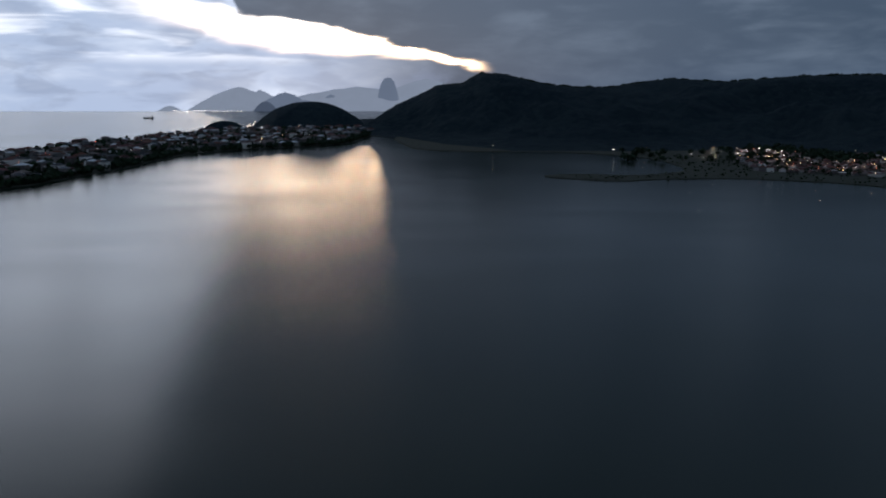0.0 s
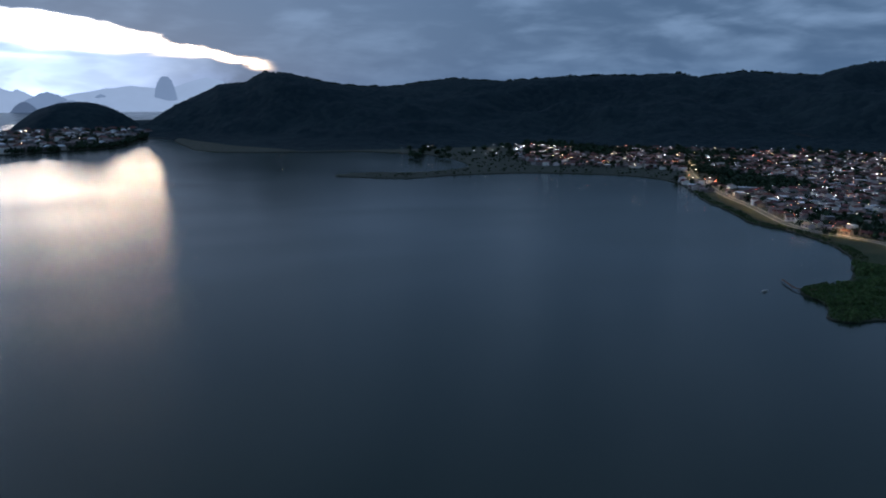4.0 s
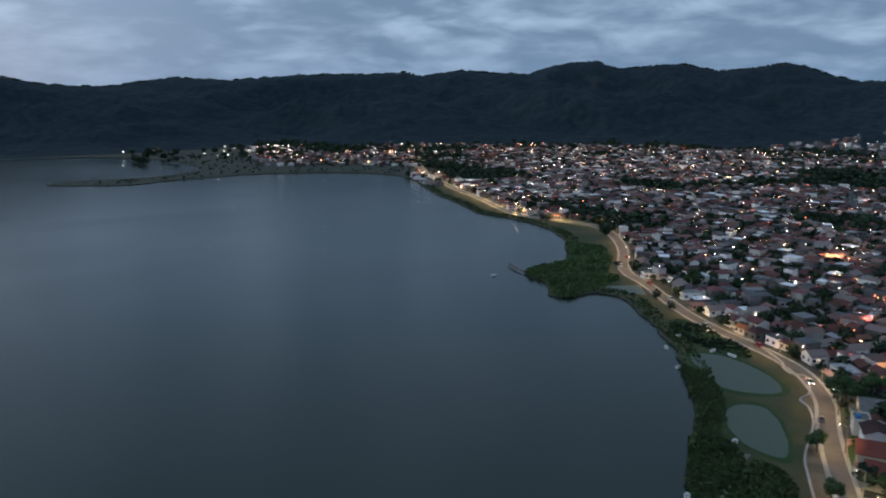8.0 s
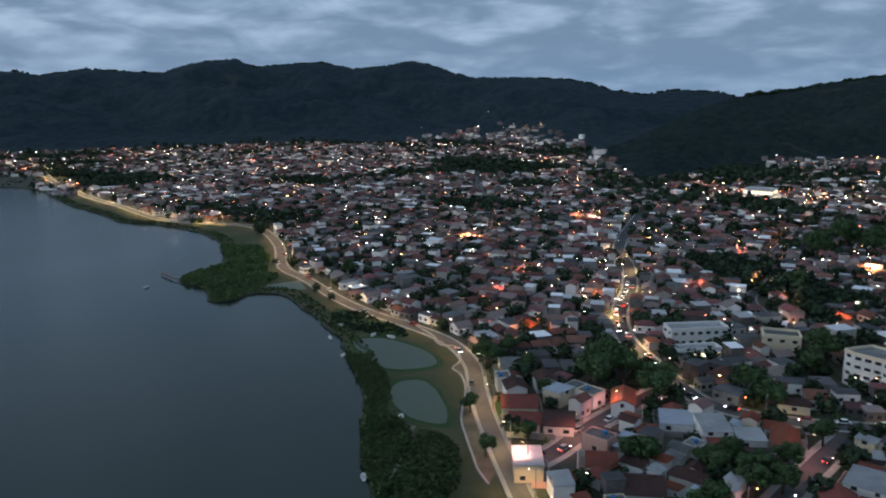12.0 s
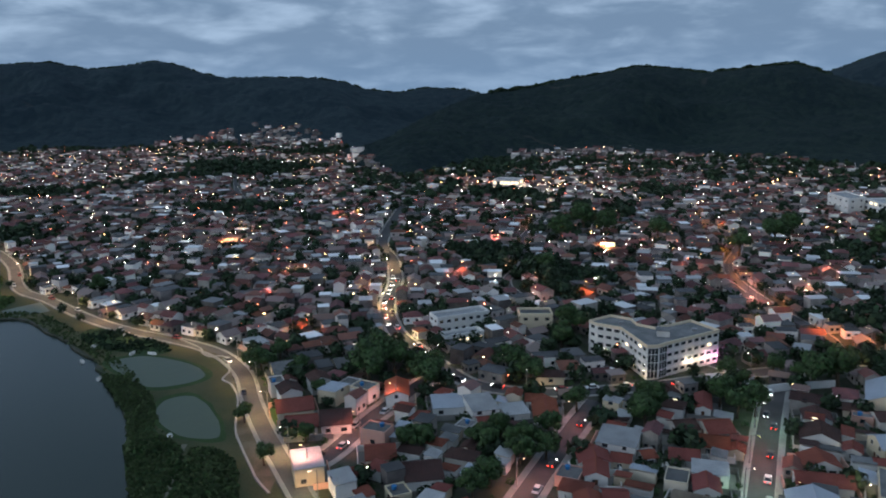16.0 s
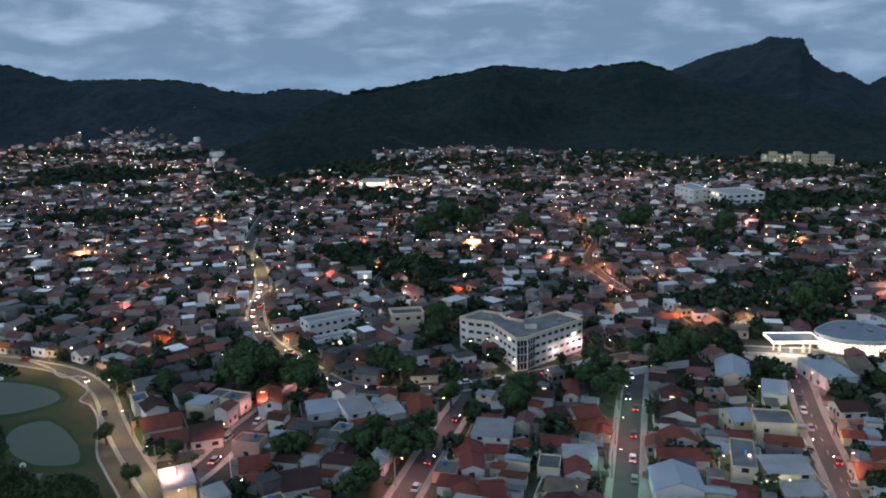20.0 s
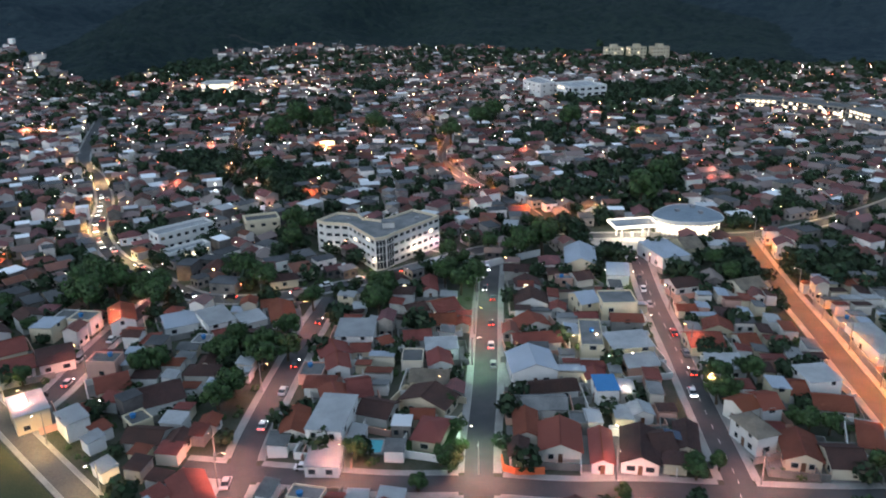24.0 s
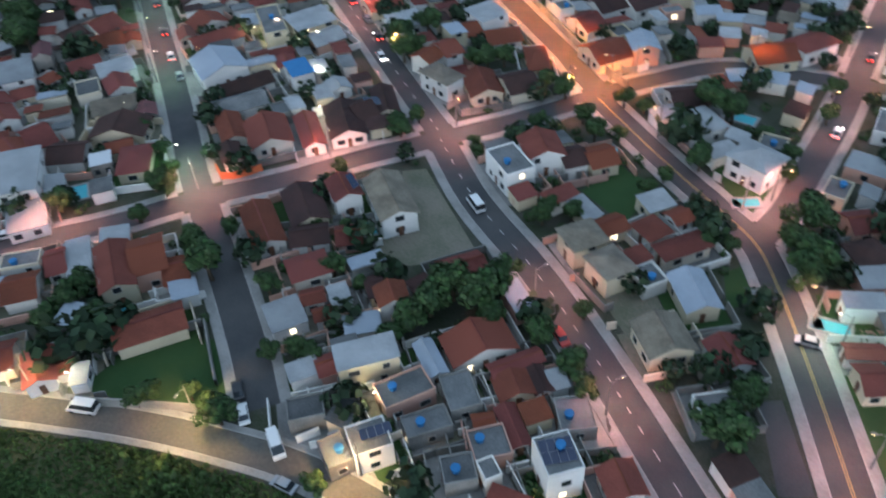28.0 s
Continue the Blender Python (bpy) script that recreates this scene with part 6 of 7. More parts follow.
def district(x, y):
    d = np.hypot(ROAD_PTS[:, 0] - x, ROAD_PTS[:, 1] - y)
    k = int(d.argmin())
    if d[k] < 45:
        return float(ROAD_DIR[k])
    return -9 + 14 * round(2.2 * noise.noise(Vector((x * 0.004, y * 0.004, 9.0))))


ROOFS = ["tile"] * 9 + ["tile_dark"] * 6 + ["slab"] * 6 + ["sheet"] * 2 + ["metal"] + ["thatch"]
FAR = []
near_count = 0
for r, x, y in LOTS:
    rot = district(x, y) + TOWN_RNG.choice((0, 90)) + TOWN_RNG.uniform(-4, 4)
    w, d = TOWN_RNG.uniform(6.0, 9.2), TOWN_RNG.uniform(4.8, 6.6)
    ok = is_free(corners(x, y, w, d, rot, 0.0))
    if not ok:
        w, d = w * 0.66, d * 0.75
        ok = is_free(corners(x, y, w, d, rot, 0.0))
    if not ok:
        continue
    h = TOWN_RNG.choice((2.8, 2.9, 3.0, 3.2, 5.0) if r < 330 else (2.2, 2.5, 2.7, 3.0, 4.6))
    roof = TOWN_RNG.choice(ROOFS)
    kind = "flat" if roof in ("slab", "sheet", "metal") else TOWN_RNG.choice(("gable", "gable", "hip"))
    if near_count < 140 and r < 330:
        near_count += 1
        t = house(x, y, w, d, rot, h, kind, roof, TOWN_RNG.choice(WALLS), windows=False)
        for side in range(3):
            if TOWN_RNG.random() < 0.8:
                px, py, rr = ((0, -d / 2, math.pi), (-w / 2, 0, math.pi / 2), (0, d / 2, 0.0))[side]
                window(t, px, py, 1.5 if h < 4 else TOWN_RNG.choice((1.5, 4.2)), rr, 1.3, 1.1, TOWN_RNG.random() < 0.12, False)
    else:
        take(corners(x, y, w, d, rot, 0.3))
        FAR.append((x, y, w, d, rot, h, kind, roof, hill_height(x, y)))
# small houses and sheds in the gaps that are left
for gx in np.arange(150, 900, 6.1):
    for gy in np.arange(-420, 560, 6.4):
        x, y = gx + TOWN_RNG.uniform(-1.5, 1.5), gy + TOWN_RNG.uniform(-1.5, 1.5)
        a = math.degrees(math.atan2(x, y))
        if a > 150 or math.hypot(x, y) > 760 or math.hypot(x, y) > edge_of_hills(a) - 40 or TOWN_RNG.random() < 0.45 or noise.noise(Vector((x * 0.011, y * 0.011, 1.5))) > 0.47:
            continue
        w, d = TOWN_RNG.uniform(4.2, 6.5), TOWN_RNG.uniform(3.4, 4.8)
        rot = district(x, y) + TOWN_RNG.choice((0, 90))
        if is_free(corners(x, y, w, d, rot)):
            take(corners(x, y, w, d, rot, 0.3))
            roof = TOWN_RNG.choice(ROOFS)
            FAR.append((x, y, w, d, rot, TOWN_RNG.choice((2.6, 2.8, 5.2)), "flat" if roof in ("slab", "sheet", "metal") else "gable", roof, 0.0))
SPIT_OUT = [tuple(p) for p in spit] + [tuple(p) for p in sea[:44]]
gen = np.random.default_rng(4)
for x, y in gen.uniform((-800, 560), (-90, 1650), (2600, 2)).tolist():
    if inside(SPIT_OUT, np.array([x]), np.array([y]))[0]:
        d = np.hypot(spit[:, 0] - x, spit[:, 1] - y).min()
        if d > 16:
            FAR.append((x, y, gen.uniform(8, 14), gen.uniform(7, 10), gen.uniform(0, 90), gen.choice((3.0, 5.6, 8.5)), "hip", gen.choice(("tile", "slab")), 0.0))


def bulk(name, verts, faces, mat, label, category):
    """One object for what nobody could count, from plain arrays."""
    me = bpy.data.meshes.new(name)
    me.from_pydata(verts, [], faces)
    me.materials.append(M[mat])
    return tagged(new(name, me), label, category, kind="stuff")


def far_town():
    walls, roofs, greys, panes = Build(), Build(), Build(), Build()
    for x, y, w, d, rot, h, kind, roof, z in FAR:
        c, s = math.cos(radians(rot)), math.sin(radians(rot))
        m = Matrix(((c, -s, 0, x), (s, c, 0, y), (0, 0, 1, z), (0, 0, 0, 1)))
        a, b = w / 2, d / 2
        o, rise = 0.4, d * 0.24
        low = -4.0 if z > 1 else 0.0
        if kind == "gable":
            walls.raw([(-a, -b, low), (a, -b, low), (a, b, low), (-a, b, low), (-a, -b, h), (a, -b, h), (a, b, h), (-a, b, h), (-a, 0, h + rise), (a, 0, h + rise)],
                      [(0, 1, 5, 4), (2, 3, 7, 6), (1, 2, 6, 9, 5), (3, 0, 4, 8, 7)], m)
            k = rise / b * o
            (roofs if roof.startswith("t") else greys).raw([(-a - o, -b - o, h - k + 0.1), (a + o, -b - o, h - k + 0.1), (a + o, 0, h + rise + 0.1), (-a - o, 0, h + rise + 0.1), (a + o, b + o, h - k + 0.1), (-a - o, b + o, h - k + 0.1)], [(0, 1, 2, 3), (3, 2, 4, 5)], m)
        elif kind == "hip":
            walls.box(-a, a, -b, b, low, h, m)
            q = max(a - b, 0.3)
            (roofs if roof.startswith("t") else greys).raw([(-a - o, -b - o, h), (a + o, -b - o, h), (a + o, b + o, h), (-a - o, b + o, h), (-q, 0, h + rise), (q, 0, h + rise)], [(0, 1, 5, 4), (1, 2, 5), (2, 3, 4, 5), (3, 0, 4)], m)
        else:
            walls.box(-a, a, -b, b, low, h + 0.35, m)
            greys.box(-a - 0.1, a + 0.1, -b - 0.1, b + 0.1, h + 0.36, h + 0.5, m)
        if x * x + y * y < 620 ** 2:
            for sx, sy in ((-0.5, -b), (0.3, -b), (-0.4, b), (0.4, b)):
                u = sx * w * 0.6
                panes.box(u - 0.6, u + 0.6, sy - 0.05, sy + 0.05, 1.0, 2.1, m)
            for sy in (-0.25, 0.25):
                panes.box(-a - 0.05, -a + 0.05, sy * d - 0.5, sy * d + 0.5, 1.0, 2.1, m)
    for name, b, mat, lab in (("far_house_walls", walls, "wall_far", "pale walls of the many houses further off"), ("far_house_roofs", roofs, "roof_far", "red tiled roofs of the many houses further off"), ("far_flat_roofs", greys, "roof_grey", "grey flat roofs of the many houses further off"), ("far_windows", panes, "glass", "dark windows of the houses further off")):
        bulk(name, b.v, b.f, mat, lab, "houses")


far_town()


def far_trees():
    """Trees between the houses and on the slopes, each a loose gathering of leaf clumps."""
    r = random.Random(12)
    spots = []
    for q, x, y in LOTS:
        if r.random() < (0.62 if q < 600 else 0.42):
            spots.append((x + r.uniform(-5, 5), y + r.uniform(-5, 5), r.uniform(1.6, 3.6)))
    for x, y in GROVES:
        for k in range(2):
            spots.append((x + r.uniform(-2.5, 2.5), y + r.uniform(-2.5, 2.5), r.uniform(2.0, 3.6)))
    for gx in np.arange(90, 1300, 11.0):
        for gy in np.arange(-700, 1150, 11.0):
            x, y = gx + r.uniform(-4, 4), gy + r.uniform(-4, 4)
            if noise.noise(Vector((x * 0.011, y * 0.011, 1.5))) > (0.47 if math.hypot(x, y) < 450 else 0.36) and not (x < 420 and y > 760):
                spots.append((x, y, r.uniform(3.0, 5.2)))
    for cx, cy, ra, n in ((330, -105, 26, 60), (352, -130, 24, 50), (318, -82, 12, 14), (545, 30, 34, 60), (440, -100, 22, 30), (300, -120, 14, 14), (480, -190, 40, 60), (560, -230, 40, 60), (700, -200, 60, 80), (650, -330, 60, 80)):
        for k in range(n):
            a, q = r.uniform(0, 6.28), ra * math.sqrt(r.random())
            spots.append((cx + q * math.cos(a), cy + q * math.sin(a), r.uniform(3.2, 5.5)))
    for k in range(2200):
        a = r.uniform(12, 128)
        if a < 68 and k % 4:
            continue
        q = edge_of_hills(a) + (r.uniform(-170, 4) if not 36 < a < 68 else r.uniform(-60, 60))
        spots.append((q * math.sin(radians(a)), q * math.cos(radians(a)), r.uniform(3.0, 5.5)))
    for k in range(420):
        p = spit[r.randrange(len(spit) - 6)]
        spots.append((p[0] - r.uniform(2, 14), p[1] + r.uniform(-14, 14), r.uniform(3.0, 5.0)))
    for x, y in np.random.default_rng(6).uniform((-800, 560), (-90, 1650), (2600, 2)).tolist():
        if inside(SPIT_OUT, np.array([x]), np.array([y]))[0]:
            spots.append((x, y, r.uniform(3.0, 5.5)))
    for k in range(900):
        x, y = r.uniform(110, 520), r.uniform(700, 1040)
        if inside(land, np.array([x]), np.array([y]))[0]:
            spots.append((x, y, r.uniform(0.7, 1.5)))
    b = Build()
    for x, y, s in spots:
        if x > 0 and math.hypot(x, y) < 900:
            i, j = int((x - X0) / CELL), int((y - Y0) / CELL)
            if not (0 <= i < 1000 and 0 <= j < 1300) or TAKEN[i, j]:
                continue
        z0 = hill_height(x, y)
        if z0 > 2:
            continue
        near = x * x + y * y < 450 ** 2
        n = 80 if near else 16
        for k in range(n):
            d = Vector((r.gauss(0, 1), r.gauss(0, 1), r.gauss(0, 0.7))).normalized()
            p = Vector((x, y, z0 + s * 0.95)) + Vector((d.x * s, d.y * s, d.z * s * 0.85)) * r.uniform(0.5, 1.0)
            u = d.cross(Vector((r.gauss(0, 1), r.gauss(0, 1), r.gauss(0, 1)))).normalized() * s * (0.2 if near else 0.42)
            v = d.cross(u).normalized() * u.length * 0.8 + d * r.uniform(-0.2, 0.2) * s
            b.v += [tuple(p - u - v), tuple(p + u - v * 0.8), tuple(p + u * 0.7 + v), tuple(p - u * 0.9 + v * 0.9)]
            q = len(b.v)
            b.f.append((q - 4, q - 3, q - 2, q - 1))
    bulk("trees_further_off", b.v, b.f, "leaf_far", "dark green trees between the houses and at the foot of the hills", "trees")


far_trees()

def bushes():
    """Hedges, shrubs and small garden trees in what is left of the yards."""
    r = random.Random(44)
    b = Build()
    for gx in np.arange(24, 260, 2.6):
        for gy in np.arange(-190, 120, 2.6):
            x, y = gx + r.uniform(-1, 1), gy + r.uniform(-1, 1)
            i, j = int((x - X0) / CELL), int((y - Y0) / CELL)
            if TAKEN[i, j] or TAKEN[i + 1, j] or TAKEN[i, j + 1] or noise.noise(Vector((x * 0.07, y * 0.07, 4.0))) < -0.08 or r.random() < 0.3:
                continue
            s = r.uniform(0.6, 1.5)
            for k in range(55):
                d = Vector((r.gauss(0, 1), r.gauss(0, 1), abs(r.gauss(0, 0.8)))).normalized()
                p = Vector((x, y, s * 0.35)) + Vector((d.x * s, d.y * s, d.z * s * 1.1)) * r.uniform(0.6, 1.0)
                u = d.cross(Vector((r.gauss(0, 1), r.gauss(0, 1), r.gauss(0, 1)))).normalized() * s * 0.16
                v = d.cross(u).normalized() * u.length
                b.v += [tuple(p - u - v), tuple(p + u - v * 0.8), tuple(p + u * 0.7 + v), tuple(p - u * 0.9 + v * 0.9)]
                q = len(b.v)
                b.f.append((q - 4, q - 3, q - 2, q - 1))
    bulk("garden_bushes", b.v, b.f, "leaf", "dark green hedges and shrubs in the yards", "bushes")


bushes()

# ---- lamps of the town ----
def lamp_points():
    r = random.Random(31)
    sets = {"lamp_white": [], "lamp_warm": [], "lamp_red": []}
    for x, y, w, d, rot, h, kind, roof, z in FAR:
        if r.random() < (0.2 if x < 0 else 0.38 if math.hypot(x, y) < 380 else 0.52):
            q = r.random()
            sets["lamp_white" if q < 0.40 else "lamp_warm" if q < 0.70 else "lamp_red"].append((x + r.uniform(-6, 6), y + r.uniform(-6, 6), z + h + r.uniform(0.3, 3.0), r.choice((0.05, 0.08, 0.11, 0.17)) * (1 + math.hypot(x, y) / 800)))
    for k in range(46):
        a, q = r.uniform(57, 71), r.random()
        d = edge_of_hills(a) + 10 + 300 * q * q
        x, y = d * math.sin(radians(a)), d * math.cos(radians(a))
        sets[r.choice(("lamp_white", "lamp_white", "lamp_warm"))].append((x, y, hill_height(x, y) + 4, r.choice((0.15, 0.2, 0.3))))
    for k in range(60):
        a = r.uniform(3, 24)
        d = float(lerp(FOOT, a)) - r.uniform(5, 40) if a < 16 else float(lerp(FOOT, a)) - r.uniform(0, 180)
        if inside(land, np.array([d * math.sin(radians(a))]), np.array([d * math.cos(radians(a))]))[0] and (a > 18 or k % 5 == 0):
            sets[r.choice(("lamp_white", "lamp_warm"))].append((d * math.sin(radians(a)), d * math.cos(radians(a)), 6, 0.4))
    # clusters round the hall in the upper town and the shopping centre
    for cx, cy, spread, count, tones in ((652, 108, 20, 60, ("lamp_white", "lamp_warm", "lamp_red")), (664, 60, 22, 30, ("lamp_white", "lamp_warm")), (800, 355, 24, 36, ("lamp_white", "lamp_warm")), (452, -268, 24, 50, ("lamp_white", "lamp_warm", "lamp_warm"))):
        for k in range(count):
            x, y = r.gauss(cx, spread * 0.6), r.gauss(cy, spread)
            sets[r.choice(tones)].append((x, y, hill_height(x, y) + r.uniform(5, 8), r.choice((0.15, 0.2, 0.3))))
    for k in range(22):
        sets["lamp_white"].append((-880 + 11 * k + r.uniform(-1, 1), 2655, 1.5, 1.1))
    for name, pts in sets.items():
        b = Build()
        for x, y, z, s in pts:
            b.raw([(x - s, y, z), (x + s, y, z), (x, y - s, z), (x, y + s, z), (x, y, z - s), (x, y, z + s)], [(0, 2, 5), (2, 1, 5), (1, 3, 5), (3, 0, 5), (2, 0, 4), (1, 2, 4), (3, 1, 4), (0, 3, 4)])
        bulk("town_lights", b.v, b.f, name, "small bright lamps scattered over the town", "lights")


lamp_points()

LAMP_MESH = {}


def street_lamp(x, y, rot, colour, power, kind="warm"):
    """A concrete pole with an arm, a lamp head and its light."""
    if not LAMP_MESH:
        LAMP_MESH["pole"] = Build().tube([(0, 0, 0), (0, 0, 4), (0, 0, 7.6)], [0.16, 0.13, 0.09], 8).mesh("pole", M["concrete"])
        LAMP_MESH["arm"] = Build().tube([(0, 0, 7.0), (0.8, 0, 7.55), (1.7, 0, 7.7)], [0.05, 0.045, 0.04], 6).mesh("arm", M["steel"])
        LAMP_MESH["head"] = Build().box(1.5, 2.2, -0.14, 0.14, 7.66, 7.80).mesh("lamp_head", M["steel"])
        LAMP_MESH["warm"] = Build().box(1.58, 2.14, -0.11, 0.11, 7.60, 7.655).mesh("bulb", M["bulb"])
        LAMP_MESH["orange"] = Build().box(1.58, 2.14, -0.11, 0.11, 7.60, 7.655).mesh("bulb", M["bulb_orange"])
    t = thing("street_lamp", pose(x, y, 0.12, 0, 0, rot), "grey concrete lamp post with a lit lamp on a steel arm", "street lamp", "street lamps")
    part("pole", LAMP_MESH["pole"], "concrete", t)
    part("arm", LAMP_MESH["arm"], "steel", t)
    hd = part("lamp_head", LAMP_MESH["head"], "steel", t)
    part("bulb", LAMP_MESH[kind], "bulb", hd, "glowing bulb")
    li = new("street_light", bpy.data.lights.new("street_light", "SPOT"))
    li.data.energy, li.data.color, li.data.shadow_soft_size = power, colour, 0.15
    li.data.spot_size, li.data.spot_blend = radians(142), 0.7
    li.location = (x + 1.85 * math.cos(radians(rot)), y + 1.85 * math.sin(radians(rot)), 7.5)


WARM, PINK, SODIUM, PALE = (1.0, 0.57, 0.23), (1.0, 0.34, 0.25), (1.0, 0.22, 0.035), (0.62, 1.0, 0.66)


def lamps_along(line, half, first, step, colour, power, kind="warm", side=1, until=1e9):
    seg = np.linalg.norm(np.diff(line, axis=0), axis=1)
    total = np.concatenate([[0], np.cumsum(seg)])
    s = first
    while s < min(total[-1], until):
        p = np.array([np.interp(s, total, line[:, 0]), np.interp(s, total, line[:, 1])])
        q = np.array([np.interp(s + 1, total, line[:, 0]), np.interp(s + 1, total, line[:, 1])]) - p
        a = math.degrees(math.atan2(q[1], q[0]))
        n = np.array([-q[1], q[0]]) / (np.linalg.norm(q) + 1e-9) * side
        street_lamp(*(p + n * (half + 0.5)), a - 90 * side, colour, power, kind)
        s += step


lamps_along(LAKE_ROAD, 2.3, 540, 26, WARM, 4800, side=1)
lamps_along(LAKE_ROAD, 2.3, 60, 36, WARM, 17000, side=1, until=530)
lamps_along(ROAD_D, 2.7, 6, 27, PINK, 5600, "orange")
lamps_along(ROAD_F, 2.9, 50, 24, PINK, 4200, "orange", -1)
lamps_along(ROAD_E, 3.1, 3, 19, SODIUM, 10500, "orange", -1)
lamps_along(ROAD_G, 2.8, 18, 26, PINK, 3000, "orange")
lamps_along(ROAD_H, 2.6, 10, 26, SODIUM, 3200, "orange")
lamps_along(ROAD_I, 2.7, 12, 30, PINK, 5000, "orange")
lamps_along(ROAD_C, 2.8, 30, 26, PINK, 5000, "orange", -1)
lamps_along(ROAD_B, 2.9, 62, 40, PALE, 2600, "warm")
lamps_along(ROAD_B, 2.9, 120, 60, PINK, 5000, "orange")
lamps_along(ROAD_A, 2.8, 20, 36, PINK, 4500, "orange")
lamps_along(ROAD_R, 2.7, 14, 22, PINK, 5500, "orange")
lamps_along(ROAD_M, 2.9, 150, 40, WARM, 13000, side=-1, until=330)
lamps_along(ROAD_M, 2.9, 340, 36, WARM, 3000, side=-1)
street_lamp(38, -87.5, 35, PALE, 1600)
lamps_along(ROAD_S, 2.7, 30, 44, SODIUM, 12000, "orange")
lamps_along(ROAD_T, 2.5, 40, 60, PINK, 9000, "orange")

# lit lanes and squares deeper in the town
for k, (x, y, tone, power) in enumerate(((262, 126, SODIUM, 3400), (264, 120, SODIUM, 2900), (494, -7, SODIUM, 14400), (454, -8, PINK, 30000), (338, -45, PINK, 19500), (311, -42, SODIUM, 5300), (444, 86, PINK, 22500), (497, 201, PINK, 27000), (508, 194, PINK, 27000), (346, 48, PINK, 15000), (333, 23, SODIUM, 5300), (485, -146, PINK, 37500), (291, -77, SODIUM, 2600), (294, -89, WARM, 8100), (409, 231, WARM, 23400), (446, 244, SODIUM, 5300), (346, 166, PINK, 12000), (701, 203, PINK, 45000), (697, 172, PINK, 45000), (644, 141, WARM, 54000), (623, 74, SODIUM, 14400), (362, -45, PINK, 16500), (356, -68, PINK, 13500), (391, -22, PINK, 15000), (433, 21, WARM, 18000), (502, 49, PINK, 25500), (388, -79, PINK, 15000), (438, -154, WARM, 19800), (353, -146, PINK, 13500), (333, -157, PINK, 12000), (304, 158, PINK, 9000), (322, 119, SODIUM, 3400), (362, 82, PINK, 12000))):
    street_lamp(x, y, 37 * k % 360, tone, power, "warm" if tone is WARM else "orange")

# ---- cars ----
CAR_MESH = {}


def car(x, y, rot, colour, lit=False, kind="car"):
    if not CAR_MESH:
        for key, (l, w, h, c0, c1, c2, c3) in {"car": (4.2, 1.72, 0.78, -1.6, -1.0, 0.7, 1.25), "van": (5.0, 1.95, 1.0, -2.4, -2.3, 1.2, 2.0)}.items():
            prof = [(-l / 2, 0.35), (-l / 2 + 0.05, h), (l / 2 - 1.1, h + 0.06), (l / 2 - 0.1, h - 0.18), (l / 2, 0.35)]
            n = len(prof)
            body = Build().raw([(a, -w / 2, z) for a, z in prof] + [(a, w / 2, z) for a, z in prof], [tuple(range(n)), tuple(reversed(range(n, 2 * n)))] + [(i, i + n, (i + 1) % n + n, (i + 1) % n) for i in range(n)])
            top = 1.45 if key == "car" else 2.2
            q = w / 2 - 0.2
            cab = Build().raw([(c0, -w / 2 + 0.08, h), (c3, -w / 2 + 0.08, h), (c3, w / 2 - 0.08, h), (c0, w / 2 - 0.08, h), (c1, -q, top), (c2, -q, top), (c2, q, top), (c1, q, top)], [(0, 1, 5, 4), (1, 2, 6, 5), (2, 3, 7, 6), (3, 0, 4, 7), (4, 5, 6, 7)])
            CAR_MESH[key] = {"cabin": cab.mesh("cabin", M["glass"]), "top": (c1, c2, q, top), "body": body, "l": l, "w": w}
        CAR_MESH["wheel"] = Build().tube([(0, -0.1, 0), (0, 0.1, 0)], [0.31, 0.31], 12).mesh("wheel", M["tyre"])
        for col in ("car_white", "car_silver", "car_black", "car_red"):
            for key in ("car", "van"):
                k = CAR_MESH[key]
                CAR_MESH[key + col] = k["body"].mesh("body", M[col])
                c1, c2, q, top = k["top"]
                CAR_MESH[key + col + "roof"] = Build().box(c1 - 0.02, c2 + 0.02, -q - 0.01, q + 0.01, top - 0.04, top + 0.04).mesh("roof_panel", M[col])
    k = CAR_MESH[kind]
    words = {"car_white": "white", "car_silver": "silver grey", "car_black": "black", "car_red": "red"}[colour]
    t = thing(kind, pose(x, y, 0.035, 0, 0, rot) @ Matrix.Scale(0.94, 4), f"{words} {kind} {'driving with its lamps lit' if lit else 'parked by the kerb'}", kind, "cars in the streets")
    part("body", CAR_MESH[kind + colour], "white", t)
    part("cabin", k["cabin"], "glass", t, "dark glazed cabin")
    part("roof_panel", CAR_MESH[kind + colour + "roof"], "white", t)
    for sx in (-0.31, 0.31):
        for sy in (-0.46, 0.46):
            wh = part("wheel", CAR_MESH["wheel"], "tyre", t)
            wh.location = (sx * k["l"], sy * k["w"], 0.31)
    if lit:
        for sy in (-0.34, 0.34):
            y0 = sy * k["w"]
            part("headlight", Build().box(k["l"] / 2 - 0.02, k["l"] / 2 + 0.04, y0 - 0.14, y0 + 0.14, 0.52, 0.68), "headlight", t)
            part("tail_light", Build().box(-k["l"] / 2 - 0.04, -k["l"] / 2 + 0.02, y0 - 0.14, y0 + 0.14, 0.6, 0.78), "taillight", t)


CAR_RNG = random.Random(17)
COLOURS = ["car_white", "car_white", "car_silver", "car_silver", "car_black", "car_black", "car_red"]


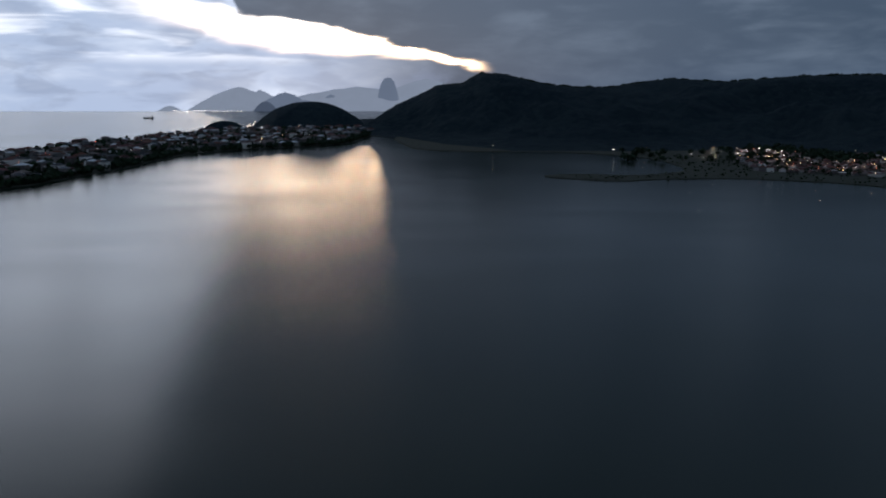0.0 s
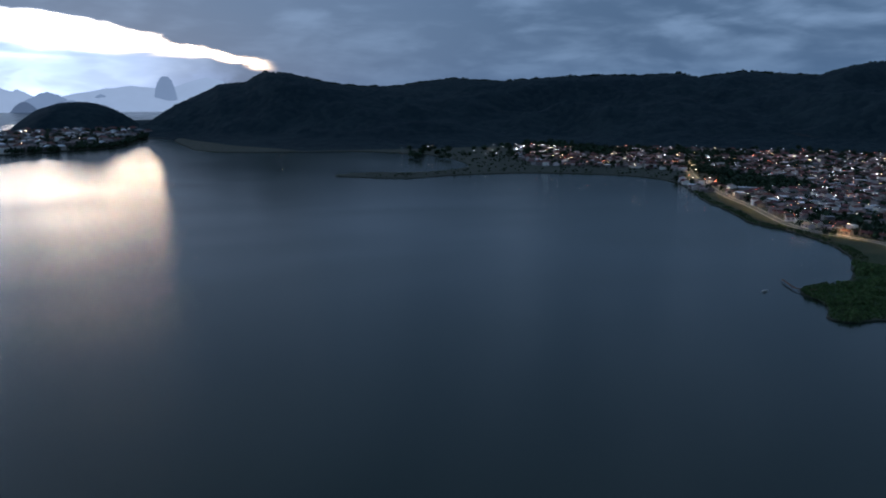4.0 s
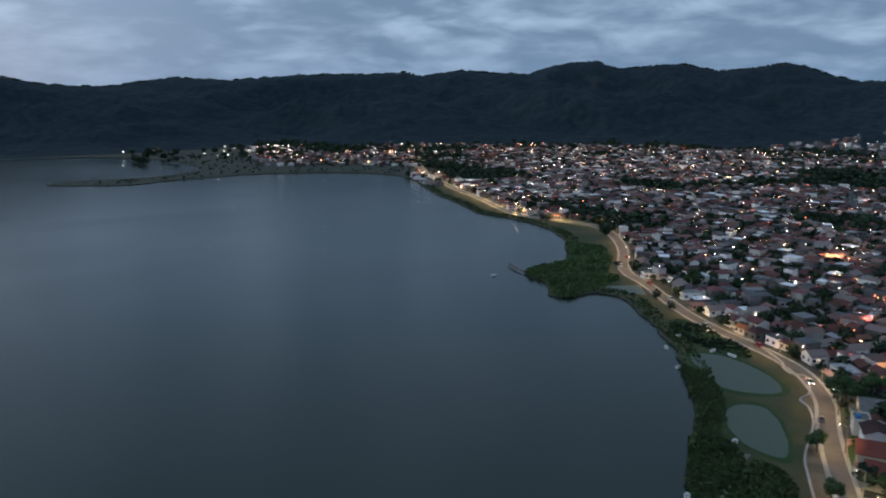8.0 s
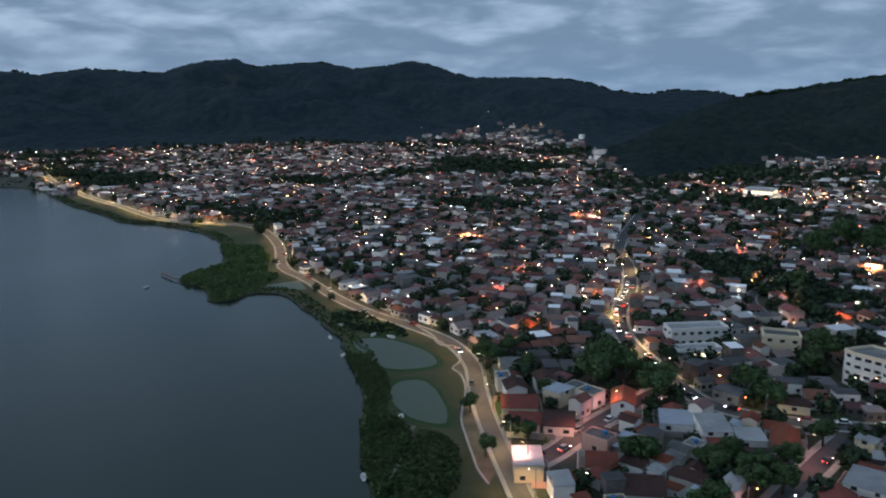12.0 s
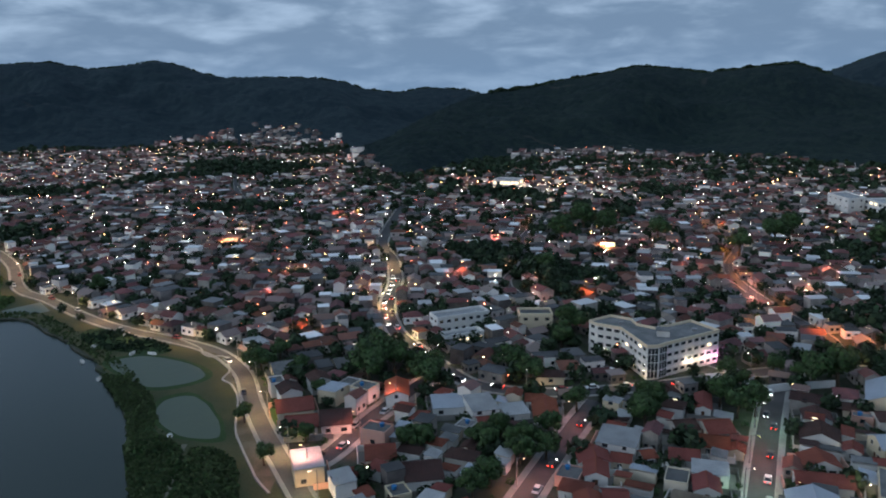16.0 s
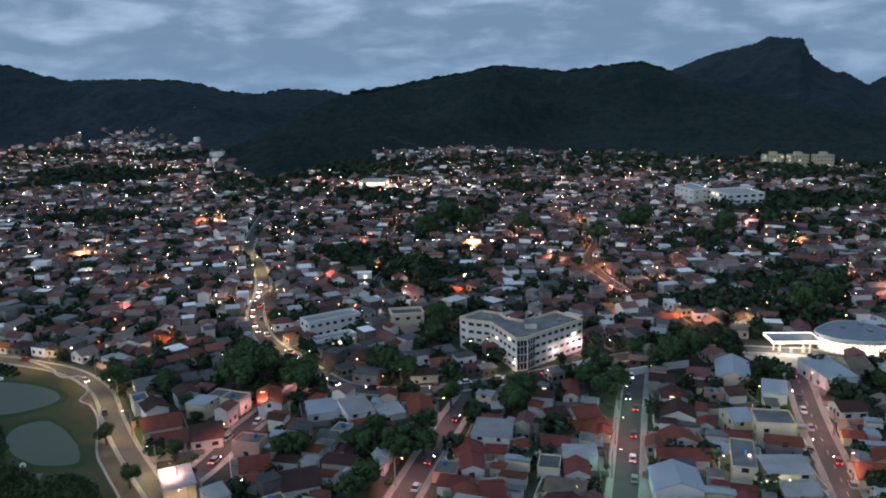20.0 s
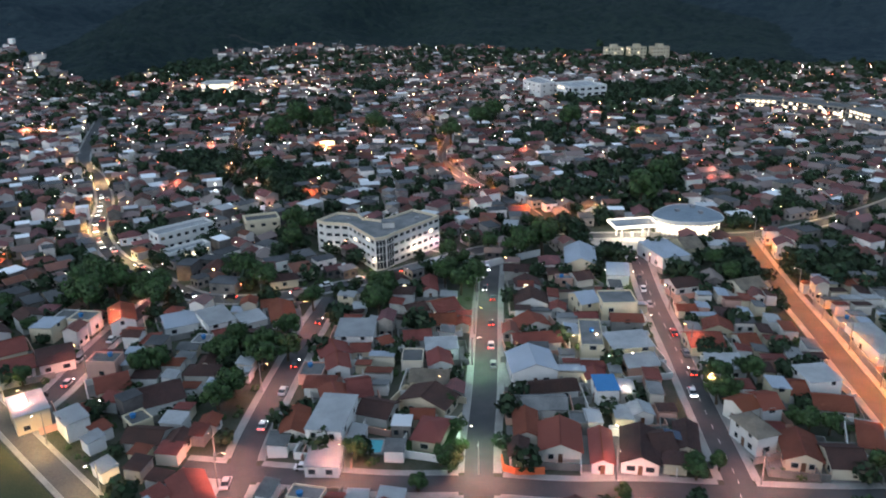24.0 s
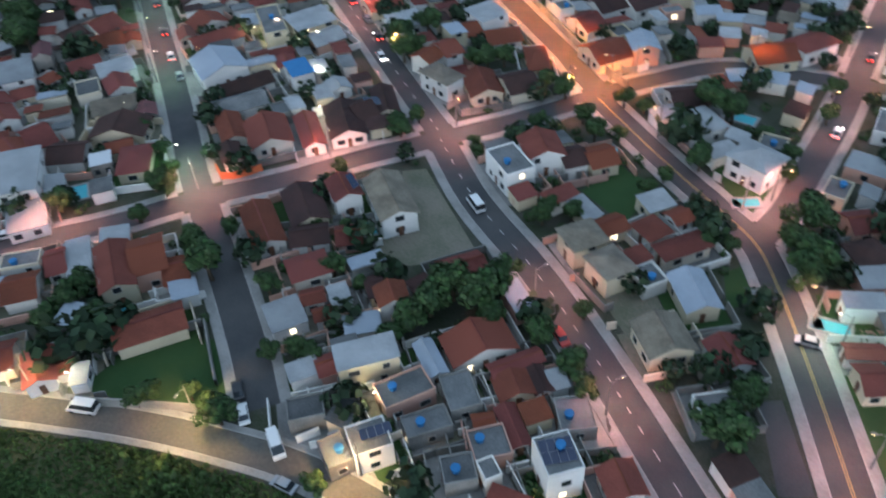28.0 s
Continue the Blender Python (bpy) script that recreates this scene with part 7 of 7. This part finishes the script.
def cars_along(line, half, count, lo, hi, lit=0.4):
    seg = np.linalg.norm(np.diff(line, axis=0), axis=1)
    total = np.concatenate([[0], np.cumsum(seg)])
    for k in range(count):
        s = lo + (hi - lo) * (k + CAR_RNG.uniform(0.2, 0.8)) / count
        p = np.array([np.interp(s, total, line[:, 0]), np.interp(s, total, line[:, 1])])
        q = np.array([np.interp(s + 1, total, line[:, 0]), np.interp(s + 1, total, line[:, 1])]) - p
        side = CAR_RNG.choice((1, -1))
        a = math.degrees(math.atan2(q[1], q[0])) + (0 if side < 0 else 180)
        n = np.array([-q[1], q[0]]) / (np.linalg.norm(q) + 1e-9) * side
        on = CAR_RNG.random() < lit
        p = p + n * (half * 0.42 if on else half - 1.0)
        car(p[0], p[1], a, CAR_RNG.choice(COLOURS), on)


car(97.1, -61.0, -8, "car_white", kind="van")
car(90.2, 12.2, 48, "car_white", kind="van")
car(68.5, -9.4, 172, "car_white", kind="van")
car(80.6, -8.3, -12, "car_black")
car(76.2, -7.4, -12, "car_white")
car(62.2, -7.9, 30, "car_silver")
car(62.8, -54.4, 170, "car_red")
car(58.1, -53.6, 170, "car_white")
car(41.5, -84.8, 35, "car_silver")
car(138.3, 15.2, -100, "car_white")
cars_along(ROAD_B, 2.9, 6, 95, 175, 0.6)
cars_along(ROAD_C, 2.8, 8, 25, 128, 0.7)
cars_along(ROAD_A, 2.8, 6, 15, 105, 0.2)
cars_along(ROAD_R, 2.7, 6, 5, 80, 0.3)
cars_along(ROAD_M, 2.9, 12, 210, 300, 0.7)
cars_along(ROAD_M, 2.9, 12, 310, 430, 0.6)
cars_along(ROAD_I, 2.7, 2, 20, 90, 1.0)
cars_along(LAKE_ROAD, 2.7, 8, 640, 900, 0.1)
for k in range(9):
    car(249.5 + 1.9 * k * 0.55, 8 + 1.0 * k, 120, CAR_RNG.choice(COLOURS))


# ---- wall lamps on the office and the lit houses ----
def wall_lamp(x, y, z, colour, power, glow="bulb"):
    t = thing("wall_lamp", pose(x, y, z), "small lit floodlight fixed to a wall", "wall lamp", "wall lamps")
    part("housing", Build().box(-0.18, 0.18, -0.18, 0.18, 0.06, 0.2), "steel", t)
    part("bulb", Build().box(-0.15, 0.15, -0.15, 0.15, -0.06, 0.055), glow, t, "glowing bulb")
    li = new("wall_light", bpy.data.lights.new("wall_light", "POINT"))
    li.data.energy, li.data.color, li.data.shadow_soft_size = power, colour, 0.12
    li.location = (x, y, z - 0.25)


for x, y, z, colour, power in ((257.0, -16.0, 4.2, (1.0, 0.86, 0.66), 500), (262.5, -22.0, 4.4, (1.0, 0.62, 0.45), 800), (265.4, -24.4, 3.0, (0.85, 0.25, 0.95), 380), (245.2, -1.2, 3.4, (1.0, 0.88, 0.70), 300), (264.8, 13.8, 3.4, (1.0, 0.95, 0.86), 420), (262.4, 8.6, 3.4, (1.0, 0.95, 0.86), 320), (218.0, -79.0, 6.2, (1.0, 0.80, 0.46), 700), (222.5, -71.5, 5.4, (1.0, 0.80, 0.46), 420), (189.5, -74.5, 5.0, (1.0, 0.84, 0.56), 420),
                               (181.2, -57.0, 4.6, (1.0, 0.84, 0.58), 170), (170.4, -57.5, 3.6, (0.75, 0.90, 1.0), 420), (169.5, -62.5, 4.6, (1.0, 0.84, 0.58), 170), (181.4, -51.0, 4.4, (1.0, 0.82, 0.50), 500), (154.8, -55.6, 4.2, (1.0, 0.9, 0.7), 260), (66.6, -24.2, 4.2, (1.0, 0.80, 0.50), 260), (95.6, 12.6, 3.4, (1.0, 0.80, 0.50), 220), (140.0, -49.4, 3.6, (1.0, 0.86, 0.6), 240)):
    wall_lamp(x, y, z, colour, power)
